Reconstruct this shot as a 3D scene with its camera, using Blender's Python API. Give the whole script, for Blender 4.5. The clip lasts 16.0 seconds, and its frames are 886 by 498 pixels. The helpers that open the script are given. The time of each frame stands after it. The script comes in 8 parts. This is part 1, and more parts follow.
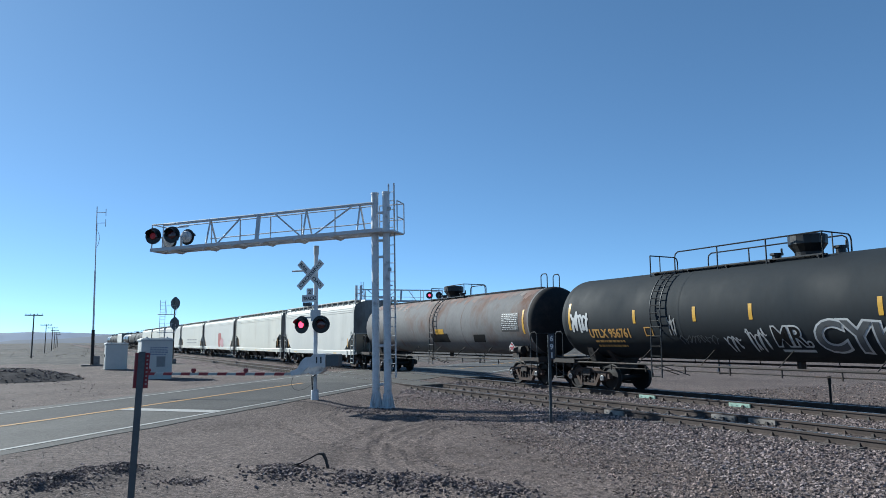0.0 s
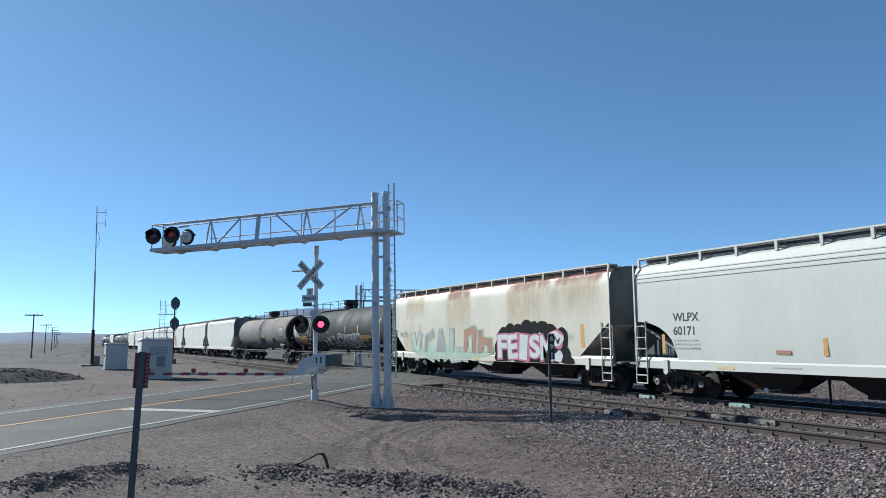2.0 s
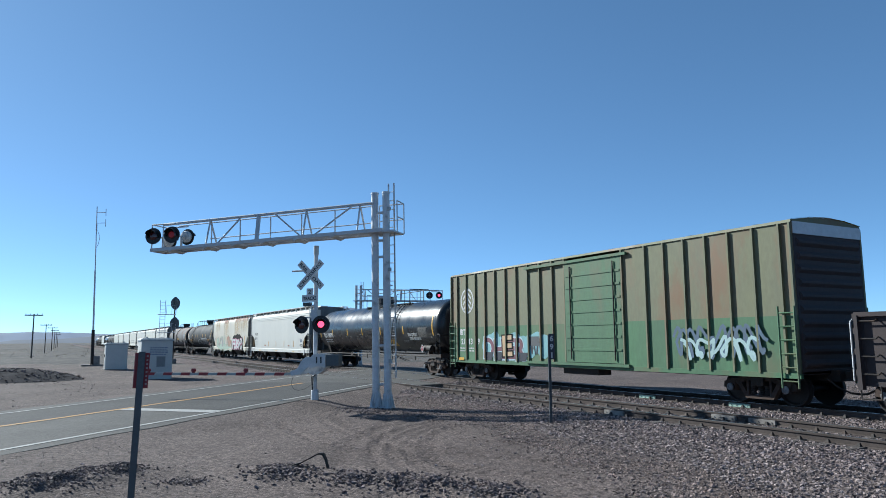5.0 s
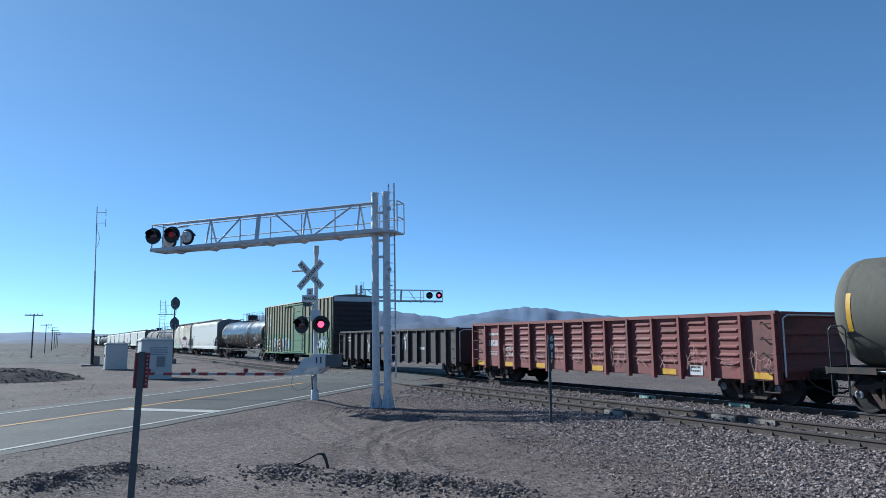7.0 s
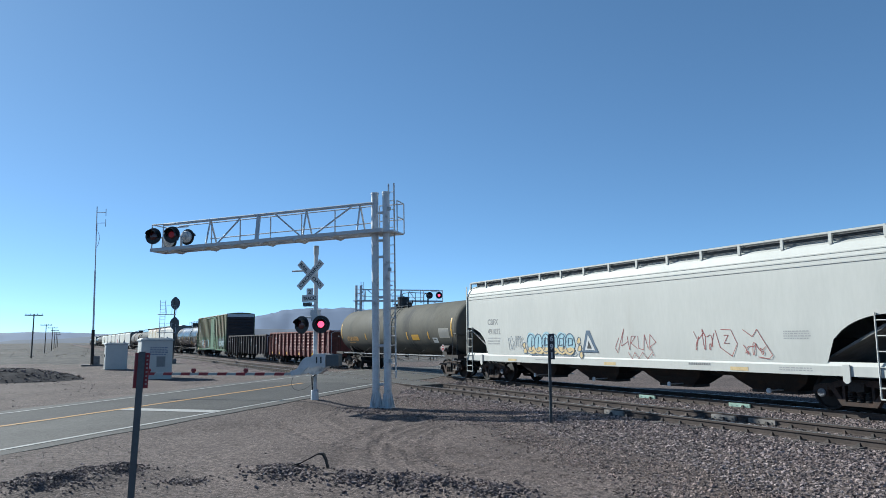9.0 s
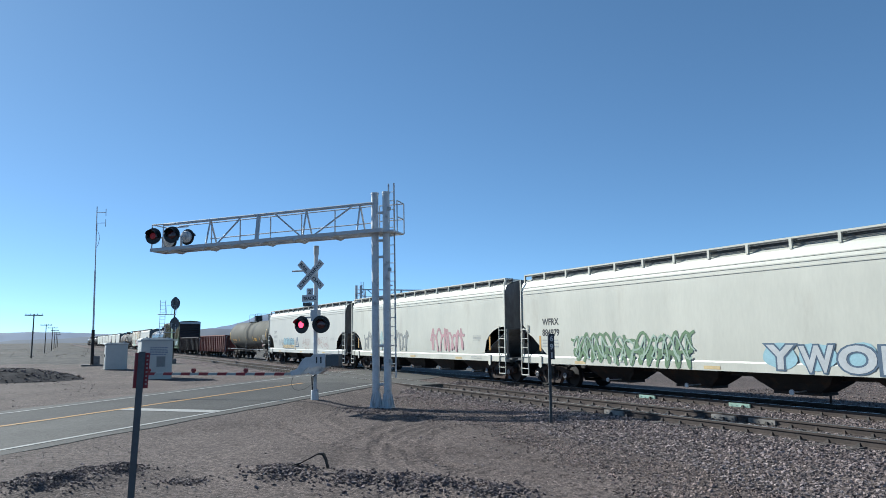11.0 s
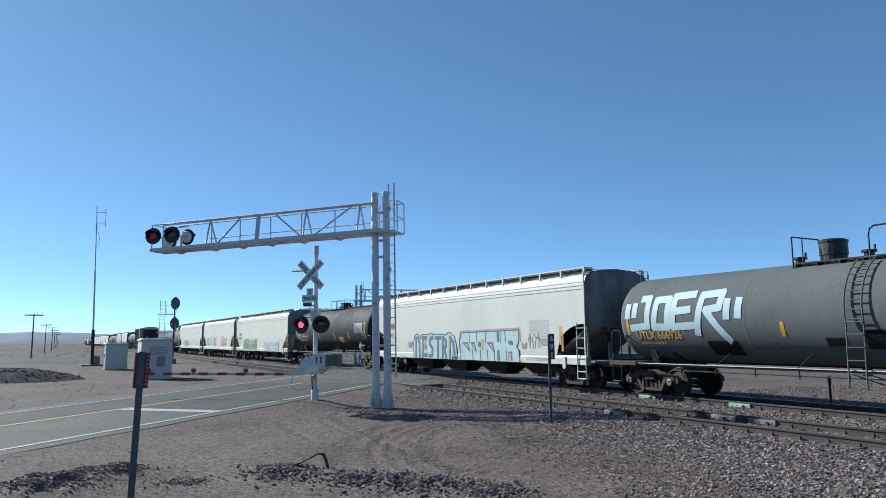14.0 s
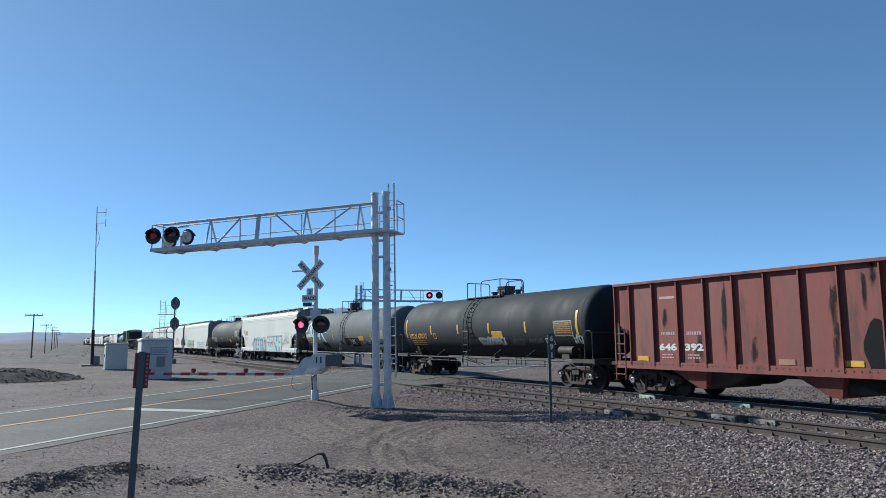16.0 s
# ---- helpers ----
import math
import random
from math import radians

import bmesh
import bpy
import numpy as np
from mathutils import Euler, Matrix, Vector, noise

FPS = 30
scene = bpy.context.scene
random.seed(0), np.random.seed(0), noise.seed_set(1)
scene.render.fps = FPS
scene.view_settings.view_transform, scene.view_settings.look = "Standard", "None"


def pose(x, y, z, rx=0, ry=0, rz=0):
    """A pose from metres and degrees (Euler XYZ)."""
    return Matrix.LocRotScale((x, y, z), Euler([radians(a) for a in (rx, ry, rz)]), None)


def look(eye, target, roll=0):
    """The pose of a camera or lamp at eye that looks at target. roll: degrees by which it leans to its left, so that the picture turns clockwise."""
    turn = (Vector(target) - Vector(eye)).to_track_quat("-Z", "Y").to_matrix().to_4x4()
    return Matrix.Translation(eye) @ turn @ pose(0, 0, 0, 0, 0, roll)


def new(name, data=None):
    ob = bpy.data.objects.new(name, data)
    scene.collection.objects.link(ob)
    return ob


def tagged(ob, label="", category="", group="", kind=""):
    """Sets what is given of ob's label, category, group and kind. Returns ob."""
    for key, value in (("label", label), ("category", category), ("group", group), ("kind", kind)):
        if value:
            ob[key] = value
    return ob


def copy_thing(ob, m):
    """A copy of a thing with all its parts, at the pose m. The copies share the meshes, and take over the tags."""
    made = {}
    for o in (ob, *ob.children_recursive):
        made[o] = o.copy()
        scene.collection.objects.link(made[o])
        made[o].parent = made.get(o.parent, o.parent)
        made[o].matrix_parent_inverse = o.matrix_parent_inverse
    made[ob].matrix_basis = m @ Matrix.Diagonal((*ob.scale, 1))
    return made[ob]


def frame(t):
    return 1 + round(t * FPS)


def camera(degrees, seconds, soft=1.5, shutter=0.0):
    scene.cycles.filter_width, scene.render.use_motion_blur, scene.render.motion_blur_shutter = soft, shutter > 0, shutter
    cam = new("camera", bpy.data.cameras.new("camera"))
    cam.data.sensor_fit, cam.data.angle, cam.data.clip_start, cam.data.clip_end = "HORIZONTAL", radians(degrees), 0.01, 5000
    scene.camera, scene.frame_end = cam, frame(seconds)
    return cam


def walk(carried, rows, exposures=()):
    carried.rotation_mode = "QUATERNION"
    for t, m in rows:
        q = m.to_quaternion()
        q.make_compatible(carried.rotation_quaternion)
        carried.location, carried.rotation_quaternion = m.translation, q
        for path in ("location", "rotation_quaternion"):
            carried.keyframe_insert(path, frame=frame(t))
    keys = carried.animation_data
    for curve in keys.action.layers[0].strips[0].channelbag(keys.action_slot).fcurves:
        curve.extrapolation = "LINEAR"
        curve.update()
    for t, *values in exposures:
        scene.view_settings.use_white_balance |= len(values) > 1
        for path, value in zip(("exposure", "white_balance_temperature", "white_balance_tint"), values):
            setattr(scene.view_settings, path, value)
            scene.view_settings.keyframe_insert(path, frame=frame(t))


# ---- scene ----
cam = camera(64.8, 16.0, soft=0.6)
EYE = (0.0, 0.0, 1.88)
AIM = look(EYE, (-8.68877, 4.78017, 3.16655), roll=-0.4)
walk(cam, [(0.0, AIM), (16.0, AIM)], exposures=[(0.0, 0.70, 5600, 7), (3.5, 0.70, 5720, 7), (5.5, 0.70, 5500, 7), (7.5, 0.70, 5260, 7), (8.3, 0.70, 5500, 7), (9.0, 0.70, 5680, 7), (16.0, 0.70, 5680, 7)])

# ---- light: one low desert sun from the left, clear sky ----
SUN_EL, SUN_AZ = radians(30), radians(209)      # azimuth counted from +x towards +y
world = bpy.data.worlds.new("clear_sky")
scene.world = world
world.use_nodes = True
wn = world.node_tree.nodes
sky = wn.new("ShaderNodeTexSky")
sky.sky_type, sky.sun_disc = "NISHITA", False
sky.sun_elevation, sky.sun_rotation = SUN_EL, radians(90) - SUN_AZ
sky.altitude, sky.air_density, sky.dust_density, sky.ozone_density = 700, 0.4, 0.2, 2.0
wn["Background"].inputs["Strength"].default_value = 0.15
haze = wn.new("ShaderNodeGamma")                 # desert haze evens out the sky from zenith to horizon
haze.inputs["Gamma"].default_value = 0.72
tint = wn.new("ShaderNodeVectorMath")
tint.operation, tint.inputs[1].default_value = "MULTIPLY", (0.735, 0.955, 1.01)
world.node_tree.links.new(sky.outputs[0], haze.inputs["Color"])
world.node_tree.links.new(haze.outputs[0], tint.inputs[0])
world.node_tree.links.new(tint.outputs[0], wn["Background"].inputs["Color"])
sun_data = bpy.data.lights.new("sun", "SUN")
sun_data.energy, sun_data.angle, sun_data.color = 5.0, radians(0.53), (1.0, 0.94, 0.80)
sun = new("sun", sun_data)
TO_SUN = Vector((math.cos(SUN_AZ) * math.cos(SUN_EL), math.sin(SUN_AZ) * math.cos(SUN_EL), math.sin(SUN_EL)))
sun.matrix_world = look(TO_SUN * 50, (0, 0, 0))


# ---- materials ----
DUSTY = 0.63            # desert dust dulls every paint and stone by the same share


def mat(name, col, rough=0.6, metal=0.0, var=0.25, scale=3.0, fine=40.0, bump=0.0, stain=None, amount=0.0, stain_scale=1.2, stretch=(1, 1, 1), coat=0.0, random_tint=0.0, spec=0.5, island=False):
    """A surface with a coarse and a fine variation, and a stain with a shape of its own."""
    m = bpy.data.materials.new(name)
    m.use_nodes = True
    nt = m.node_tree
    b = nt.nodes["Principled BSDF"]
    b.inputs["Roughness"].default_value, b.inputs["Metallic"].default_value = rough, metal
    b.inputs["Coat Weight"].default_value = coat
    b.inputs["Specular IOR Level"].default_value = spec
    tc = nt.nodes.new("ShaderNodeTexCoord")
    mp = nt.nodes.new("ShaderNodeMapping")
    mp.inputs["Scale"].default_value = stretch
    nt.links.new(tc.outputs["Object"], mp.inputs["Vector"])
    info = nt.nodes.new("ShaderNodeObjectInfo")
    shift = nt.nodes.new("ShaderNodeVectorMath")
    shift.operation = "ADD"
    mul = nt.nodes.new("ShaderNodeMath")
    mul.operation, mul.inputs[1].default_value = "MULTIPLY", 37.0
    nt.links.new(info.outputs["Random"], mul.inputs[0])
    nt.links.new(mp.outputs[0], shift.inputs[0])
    nt.links.new(mul.outputs[0], shift.inputs[1])

    def tex(s, detail, rough_=0.6):
        n = nt.nodes.new("ShaderNodeTexNoise")
        n.inputs["Scale"].default_value, n.inputs["Detail"].default_value, n.inputs["Roughness"].default_value = s, detail, rough_
        nt.links.new(shift.outputs[0], n.inputs["Vector"])
        return n.outputs["Fac"]

    def ramp(src, lo, hi, a, c):
        n = nt.nodes.new("ShaderNodeMapRange")
        n.inputs[1].default_value, n.inputs[2].default_value, n.inputs[3].default_value, n.inputs[4].default_value = lo, hi, a, c
        nt.links.new(src, n.inputs[0])
        return n.outputs[0]

    def times(x, y):
        n = nt.nodes.new("ShaderNodeMath")
        n.operation = "MULTIPLY"
        nt.links.new(x, n.inputs[0])
        nt.links.new(y, n.inputs[1])
        return n.outputs[0]

    coarse, grain = tex(scale, 5), tex(fine, 3)
    k = times(ramp(coarse, 0.3, 0.7, 1 - var, 1 + var), ramp(grain, 0.3, 0.7, 1 - var * 0.5, 1 + var * 0.5))
    if random_tint:
        each = nt.nodes.new("ShaderNodeNewGeometry").outputs["Random Per Island"] if island else info.outputs["Random"]
        k = times(k, ramp(each, 0, 1, 1 - random_tint, 1 + random_tint))
    base = nt.nodes.new("ShaderNodeVectorMath")
    base.operation = "SCALE"
    base.inputs[0].default_value = [c * DUSTY for c in col[:3]]
    nt.links.new(k, base.inputs["Scale"])
    out = base.outputs[0]
    if stain:
        mix = nt.nodes.new("ShaderNodeMix")
        mix.data_type = "RGBA"
        mix.inputs[7].default_value = (*[c * DUSTY for c in stain], 1)
        nt.links.new(ramp(tex(stain_scale, 6, 0.65), 0.62 - amount * 0.3, 0.78 - amount * 0.3, 0, 0.9), mix.inputs[0])
        nt.links.new(out, mix.inputs[6])
        out = mix.outputs[2]
    nt.links.new(out, b.inputs["Base Color"])
    nt.links.new(ramp(coarse, 0.3, 0.7, max(0.03, rough - 0.1), min(1, rough + 0.1)), b.inputs["Roughness"])
    if bump:
        bp = nt.nodes.new("ShaderNodeBump")
        bp.inputs["Strength"].default_value, bp.inputs["Distance"].default_value = 0.6, bump
        nt.links.new(grain, bp.inputs["Height"])
        nt.links.new(bp.outputs[0], b.inputs["Normal"])
    return m


def pebbled(name, cols, sizes, rough=0.95, bump=0.02, patch=0.25, patch_scale=0.3, spread=0.5):
    """Loose ground: grains of several sizes, each with its own shade, in soft patches of two colours."""
    m = bpy.data.materials.new(name)
    m.use_nodes = True
    nt = m.node_tree
    b = nt.nodes["Principled BSDF"]
    b.inputs["Roughness"].default_value = rough
    b.inputs["Specular IOR Level"].default_value = 0.2
    tc = nt.nodes.new("ShaderNodeTexCoord")
    k, height = None, None

    def math_(op, x, y):
        n = nt.nodes.new("ShaderNodeMath")
        n.operation = op
        for i, a in enumerate((x, y)):
            if isinstance(a, (int, float)):
                n.inputs[i].default_value = a
            else:
                nt.links.new(a, n.inputs[i])
        return n.outputs[0]

    for s in sizes:
        vo = nt.nodes.new("ShaderNodeTexVoronoi")
        vo.inputs["Scale"].default_value = 1 / s
        nt.links.new(tc.outputs["Object"], vo.inputs["Vector"])
        sep = nt.nodes.new("ShaderNodeSeparateColor")
        nt.links.new(vo.outputs["Color"], sep.inputs[0])
        v = math_("ADD", math_("MULTIPLY", sep.outputs[0], spread), 1 - spread / 2)
        k = v if k is None else math_("MULTIPLY", k, v)
        hh = math_("MULTIPLY", math_("SUBTRACT", 1.0, vo.outputs["Distance"]), s)
        height = hh if height is None else math_("ADD", height, hh)
    no = nt.nodes.new("ShaderNodeTexNoise")
    no.inputs["Scale"].default_value, no.inputs["Detail"].default_value, no.inputs["Roughness"].default_value = patch_scale, 8, 0.65
    nt.links.new(tc.outputs["Object"], no.inputs["Vector"])
    mr = nt.nodes.new("ShaderNodeMapRange")
    mr.inputs[1].default_value, mr.inputs[2].default_value = 0.5 - patch, 0.5 + patch
    nt.links.new(no.outputs["Fac"], mr.inputs[0])
    mix = nt.nodes.new("ShaderNodeMix")
    mix.data_type = "RGBA"
    mix.inputs[6].default_value, mix.inputs[7].default_value = (*[c * DUSTY for c in cols[0]], 1), (*[c * DUSTY for c in cols[1]], 1)
    nt.links.new(mr.outputs[0], mix.inputs[0])
    sc = nt.nodes.new("ShaderNodeVectorMath")
    sc.operation = "SCALE"
    nt.links.new(mix.outputs[2], sc.inputs[0])
    nt.links.new(k, sc.inputs["Scale"])
    nt.links.new(sc.outputs[0], b.inputs["Base Color"])
    bp = nt.nodes.new("ShaderNodeBump")
    bp.inputs["Strength"].default_value, bp.inputs["Distance"].default_value = 1.0, bump / max(sizes)
    nt.links.new(height, bp.inputs["Height"])
    nt.links.new(bp.outputs[0], b.inputs["Normal"])
    return m


def glow(name, col, strength, base=None):
    m = bpy.data.materials.new(name)
    m.use_nodes = True
    b = m.node_tree.nodes["Principled BSDF"]
    b.inputs["Base Color"].default_value = (*(base or col), 1)
    b.inputs["Emission Color"].default_value, b.inputs["Emission Strength"].default_value = (*col, 1), strength
    return m

def faded(name, col, scale=1.6, rough=0.75, strength=1.0):
    """Thin wash of dirt or rust that dissolves towards its edges and lets the paint through in flecks."""
    m = mat(name, col, rough, var=0.2, scale=scale, fine=18, stretch=(1, 1, 0.35))
    nt = m.node_tree
    b = nt.nodes["Principled BSDF"]
    tc = nt.nodes.new("ShaderNodeTexCoord")
    sep = nt.nodes.new("ShaderNodeSeparateXYZ")
    nt.links.new(tc.outputs["Generated"], sep.inputs[0])

    def op(kind, x, y):
        n = nt.nodes.new("ShaderNodeMath")
        n.operation, n.use_clamp = kind, kind == "MULTIPLY"
        for i, a in enumerate((x, y)):
            if isinstance(a, (int, float)):
                n.inputs[i].default_value = a
            else:
                nt.links.new(a, n.inputs[i])
        return n.outputs[0]

    side = op("MULTIPLY", op("MINIMUM", sep.outputs[0], op("SUBTRACT", 1.0, sep.outputs[0])), 7.0)
    low = op("MULTIPLY", sep.outputs[2], 1.3)
    mp = nt.nodes.new("ShaderNodeMapping")
    mp.inputs["Scale"].default_value = (1, 1, 0.25)
    nt.links.new(tc.outputs["Object"], mp.inputs["Vector"])
    no = nt.nodes.new("ShaderNodeTexNoise")
    no.inputs["Scale"].default_value, no.inputs["Detail"].default_value, no.inputs["Roughness"].default_value = scale * 2, 8, 0.65
    nt.links.new(mp.outputs[0], no.inputs["Vector"])
    fleck = op("MULTIPLY", op("MULTIPLY", op("SUBTRACT", no.outputs["Fac"], 0.28), 2.6), strength)
    nt.links.new(op("MULTIPLY", op("MULTIPLY", side, low), fleck), b.inputs["Alpha"])
    return m


M_DIRT = pebbled("desert_dirt", ((0.124, 0.097, 0.088), (0.205, 0.163, 0.147)), (0.055, 0.022, 0.009), bump=0.011, patch=0.18, patch_scale=0.3, spread=0.8)
M_PLAIN = pebbled("scrubby_plain", ((0.070, 0.068, 0.064), (0.150, 0.128, 0.112)), (0.9, 0.3, 0.1), bump=0.02, patch=0.2, patch_scale=0.06, spread=0.8)
M_GRAVEL = pebbled("ballast_bed", ((0.15, 0.115, 0.11), (0.23, 0.18, 0.172)), (0.07, 0.045), bump=0.05, patch=0.2, patch_scale=0.5, spread=0.9)
M_STONE = mat("ballast_stone", (0.36, 0.29, 0.272), 0.9, var=0.3, scale=9, fine=60, random_tint=0.75, island=True)
M_STONE_BROWN = mat("brownish_ballast_stone", (0.335, 0.255, 0.225), 0.9, var=0.3, scale=9, fine=60, random_tint=0.7, island=True)
M_STONE_DARK = mat("dark_ballast_stone", (0.215, 0.168, 0.158), 0.9, var=0.3, scale=9, fine=60, random_tint=0.6, island=True)
M_ASPHALT = pebbled("asphalt", ((0.105, 0.099, 0.092), (0.18, 0.172, 0.16)), (0.05, 0.02), rough=0.85, bump=0.006, patch=0.25, patch_scale=0.35, spread=0.35)
M_ASPHALT_DARK = pebbled("resurfaced_asphalt", ((0.072, 0.069, 0.067), (0.118, 0.114, 0.108)), (0.05, 0.02), rough=0.85, bump=0.006, patch=0.25, patch_scale=0.35, spread=0.35)
# black signal paint lightened to grey: distance haze put into the colour
M_SIGNAL = mat("haze_grey_signal_paint", (0.16, 0.18, 0.19), 0.6, var=0.2, scale=6, fine=40)
M_FAINT = mat("faint_grey_stencil", (0.50, 0.50, 0.49), 0.6, var=0.1, scale=6, fine=40)
# stained end paint, darkened to hold the shade of ends and end recesses
M_SHADED_END = mat("shaded_grimy_end", (0.30, 0.30, 0.29), 0.8, var=0.15, scale=1.2, fine=14, stain=(0.16, 0.15, 0.14), amount=0.6, stain_scale=0.9, stretch=(1, 1, 0.4))
M_JOINT = mat("pale_green_insulated_joint", (0.42, 0.60, 0.50), 0.7, var=0.2, scale=6, fine=40)
M_SIGN_WHITE = mat("white_sign_sheet", (1.0, 1.0, 0.98), 0.5, var=0.06, scale=6, fine=40)
M_PLATE = mat("faded_stencil_plate", (0.40, 0.38, 0.33), 0.7, var=0.15, scale=5, fine=40)
M_PAINT_W = mat("road_paint_white", (0.50, 0.49, 0.46), 0.7, var=0.18, scale=3, fine=30, stain=(0.2, 0.19, 0.18), amount=0.25, stain_scale=4)
M_PAINT_Y = mat("road_paint_yellow", (0.62, 0.33, 0.08), 0.7, var=0.18, scale=3, fine=30, stain=(0.2, 0.16, 0.1), amount=0.2, stain_scale=4)
M_CONCRETE = mat("concrete", (0.36, 0.33, 0.30), 0.9, var=0.2, scale=1.5, fine=30, bump=0.005, stain=(0.2, 0.18, 0.16), amount=0.3)
M_TIE = mat("weathered_tie", (0.11, 0.09, 0.08), 0.9, var=0.4, scale=4, fine=40, bump=0.008, random_tint=0.3)
M_RAIL = mat("rusty_rail", (0.105, 0.085, 0.076), 0.85, 0.0, spec=0.15, var=0.3, scale=2, fine=30, bump=0.002)
M_RAILTOP = mat("worn_rail_head", (0.42, 0.41, 0.40), 0.32, 0.9, var=0.1, scale=3, fine=60)
M_GALV = mat("galvanized_steel", (0.84, 0.85, 0.86), 0.5, 0.15, var=0.12, scale=4, fine=30, stain=(0.36, 0.36, 0.36), amount=0.25, stain_scale=3)
M_ALU = mat("aluminium_grey_paint", (0.78, 0.79, 0.80), 0.55, 0.2, var=0.12, scale=5, fine=40)
M_BLACK = mat("black_enamel", (0.012, 0.012, 0.013), 0.45, var=0.3, scale=6, fine=60)
M_STEEL_DK = mat("grimy_running_gear", (0.045, 0.038, 0.034), 0.75, 0.2, var=0.45, scale=4, fine=30, bump=0.004, stain=(0.10, 0.06, 0.04), amount=0.4, stain_scale=3)
M_RUSTFRAME = mat("rust_brown_truck", (0.088, 0.055, 0.041), 0.85, 0.1, var=0.4, scale=5, fine=40, bump=0.004, stain=(0.035, 0.03, 0.028), amount=0.4, stain_scale=4)
M_WHEEL = mat("wheel_steel", (0.020, 0.017, 0.016), 0.7, 0.2, var=0.3, scale=5, fine=40)
M_RED_GLASS = mat("dark_red_glass", (0.10, 0.012, 0.014), 0.15, var=0.15, scale=9, fine=60, coat=0.5)
M_RED_GLOW = glow("lit_red_lamp", (1.0, 0.06, 0.12), 1.8)
M_RED_DIM = glow("lit_red_lamp_off_axis", (0.8, 0.05, 0.08), 0.045, (0.10, 0.012, 0.014))
M_REDW = mat("red_reflective_tape", (0.34, 0.025, 0.035), 0.5, var=0.15, scale=6, fine=40)
M_WHITE_TAPE = mat("white_reflective_tape", (0.56, 0.57, 0.55), 0.5, var=0.1, scale=6, fine=40)
M_YELLOW = mat("yellow_reflective_sheet", (0.75, 0.42, 0.03), 0.5, var=0.15, scale=5, fine=40)
M_ORANGE = mat("orange_yellow_sheet", (0.72, 0.40, 0.10), 0.5, var=0.15, scale=5, fine=40)
M_WHITE = mat("white_lettering", (0.72, 0.73, 0.72), 0.6, var=0.1, scale=6, fine=40)
M_BLACK_LET = mat("black_lettering", (0.04, 0.04, 0.042), 0.6, var=0.1, scale=6, fine=40)
M_GREY_LET = mat("grey_lettering", (0.36, 0.36, 0.35), 0.6, var=0.1, scale=6, fine=40)
M_PINKISH = mat("faded_white_print", (0.55, 0.38, 0.38), 0.6, var=0.15)
M_HUT = mat("hut_aluminium", (0.80, 0.79, 0.73), 0.5, 0.1, var=0.08, scale=1.5, fine=30)
M_WOOD = mat("pole_wood", (0.17, 0.14, 0.115), 0.9, var=0.3, scale=6, fine=40)
M_SCRUB = mat("dry_scrub", (0.24, 0.205, 0.155), 0.95, var=0.4, scale=3, fine=20)
# blue of the far ridges: distance haze put into the base colours
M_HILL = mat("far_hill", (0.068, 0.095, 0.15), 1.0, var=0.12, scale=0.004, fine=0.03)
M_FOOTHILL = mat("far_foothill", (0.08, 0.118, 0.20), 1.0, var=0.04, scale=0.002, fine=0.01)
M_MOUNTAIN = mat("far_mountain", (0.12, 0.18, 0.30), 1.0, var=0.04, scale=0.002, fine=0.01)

M_WALK = mat("dull_galvanized_grating", (0.20, 0.21, 0.225), 0.7, var=0.2, scale=3, fine=40)
# near-black, stained; the shade on the rear head is put into this colour
M_SHADED_HEAD = mat("shaded_dark_head", (0.022, 0.023, 0.025), 0.75, spec=0.2, var=0.3, scale=1.2, fine=12, stain=(0.06, 0.045, 0.04), amount=0.25, stain_scale=0.9)
CREAM_RUST = mat("cream_paint_rusting", (0.74, 0.69, 0.57), 0.55, var=0.10, scale=0.7, fine=12, stain=(0.42, 0.27, 0.15), amount=0.12, stain_scale=0.35, stretch=(1, 1, 0.35))
CREAM = mat("pale_cream_paint", (0.80, 0.78, 0.67), 0.5, var=0.07, scale=0.8, fine=14, stain=(0.62, 0.57, 0.47), amount=0.15, stain_scale=0.7, stretch=(1, 1, 0.25))
LIGHT_GREY = mat("light_grey_paint", (0.71, 0.71, 0.655), 0.62, var=0.06, scale=0.8, fine=14, stain=(0.62, 0.60, 0.54), amount=0.12, stain_scale=0.6, stretch=(1, 1, 0.2))
TANK_BLACK = mat("gloss_black_tank", (0.0085, 0.0125, 0.0175), 0.30, spec=0.5, var=0.2, scale=0.7, fine=9, stain=(0.022, 0.023, 0.025), amount=0.10, stain_scale=0.6, stretch=(1, 1, 0.3))
TANK_MATT = mat("dull_black_tank", (0.0165, 0.0235, 0.0305), 0.78, spec=0.28, var=0.2, scale=0.7, fine=9, stain=(0.019, 0.0195, 0.0205), amount=0.12, stain_scale=0.6, stretch=(1, 1, 0.3))
TANK_GREY = mat("weathered_grey_tank", (0.150, 0.166, 0.172), 0.82, spec=0.2, var=0.14, scale=0.6, fine=9, stain=(0.10, 0.098, 0.095), amount=0.2, stain_scale=0.45, stretch=(1, 1, 0.4))
TANK_TAN = mat("dusty_tan_tank", (0.150, 0.142, 0.118), 0.82, spec=0.2, var=0.16, scale=0.6, fine=9, stain=(0.065, 0.066, 0.068), amount=0.36, stain_scale=0.4, stretch=(1, 1, 0.4))
TANK_RUSTY = mat("grey_tank_rusting", (0.225, 0.222, 0.222), 0.82, spec=0.2, var=0.16, scale=0.6, fine=9, stain=(0.17, 0.085, 0.055), amount=0.36, stain_scale=0.45, stretch=(1, 1, 0.5))
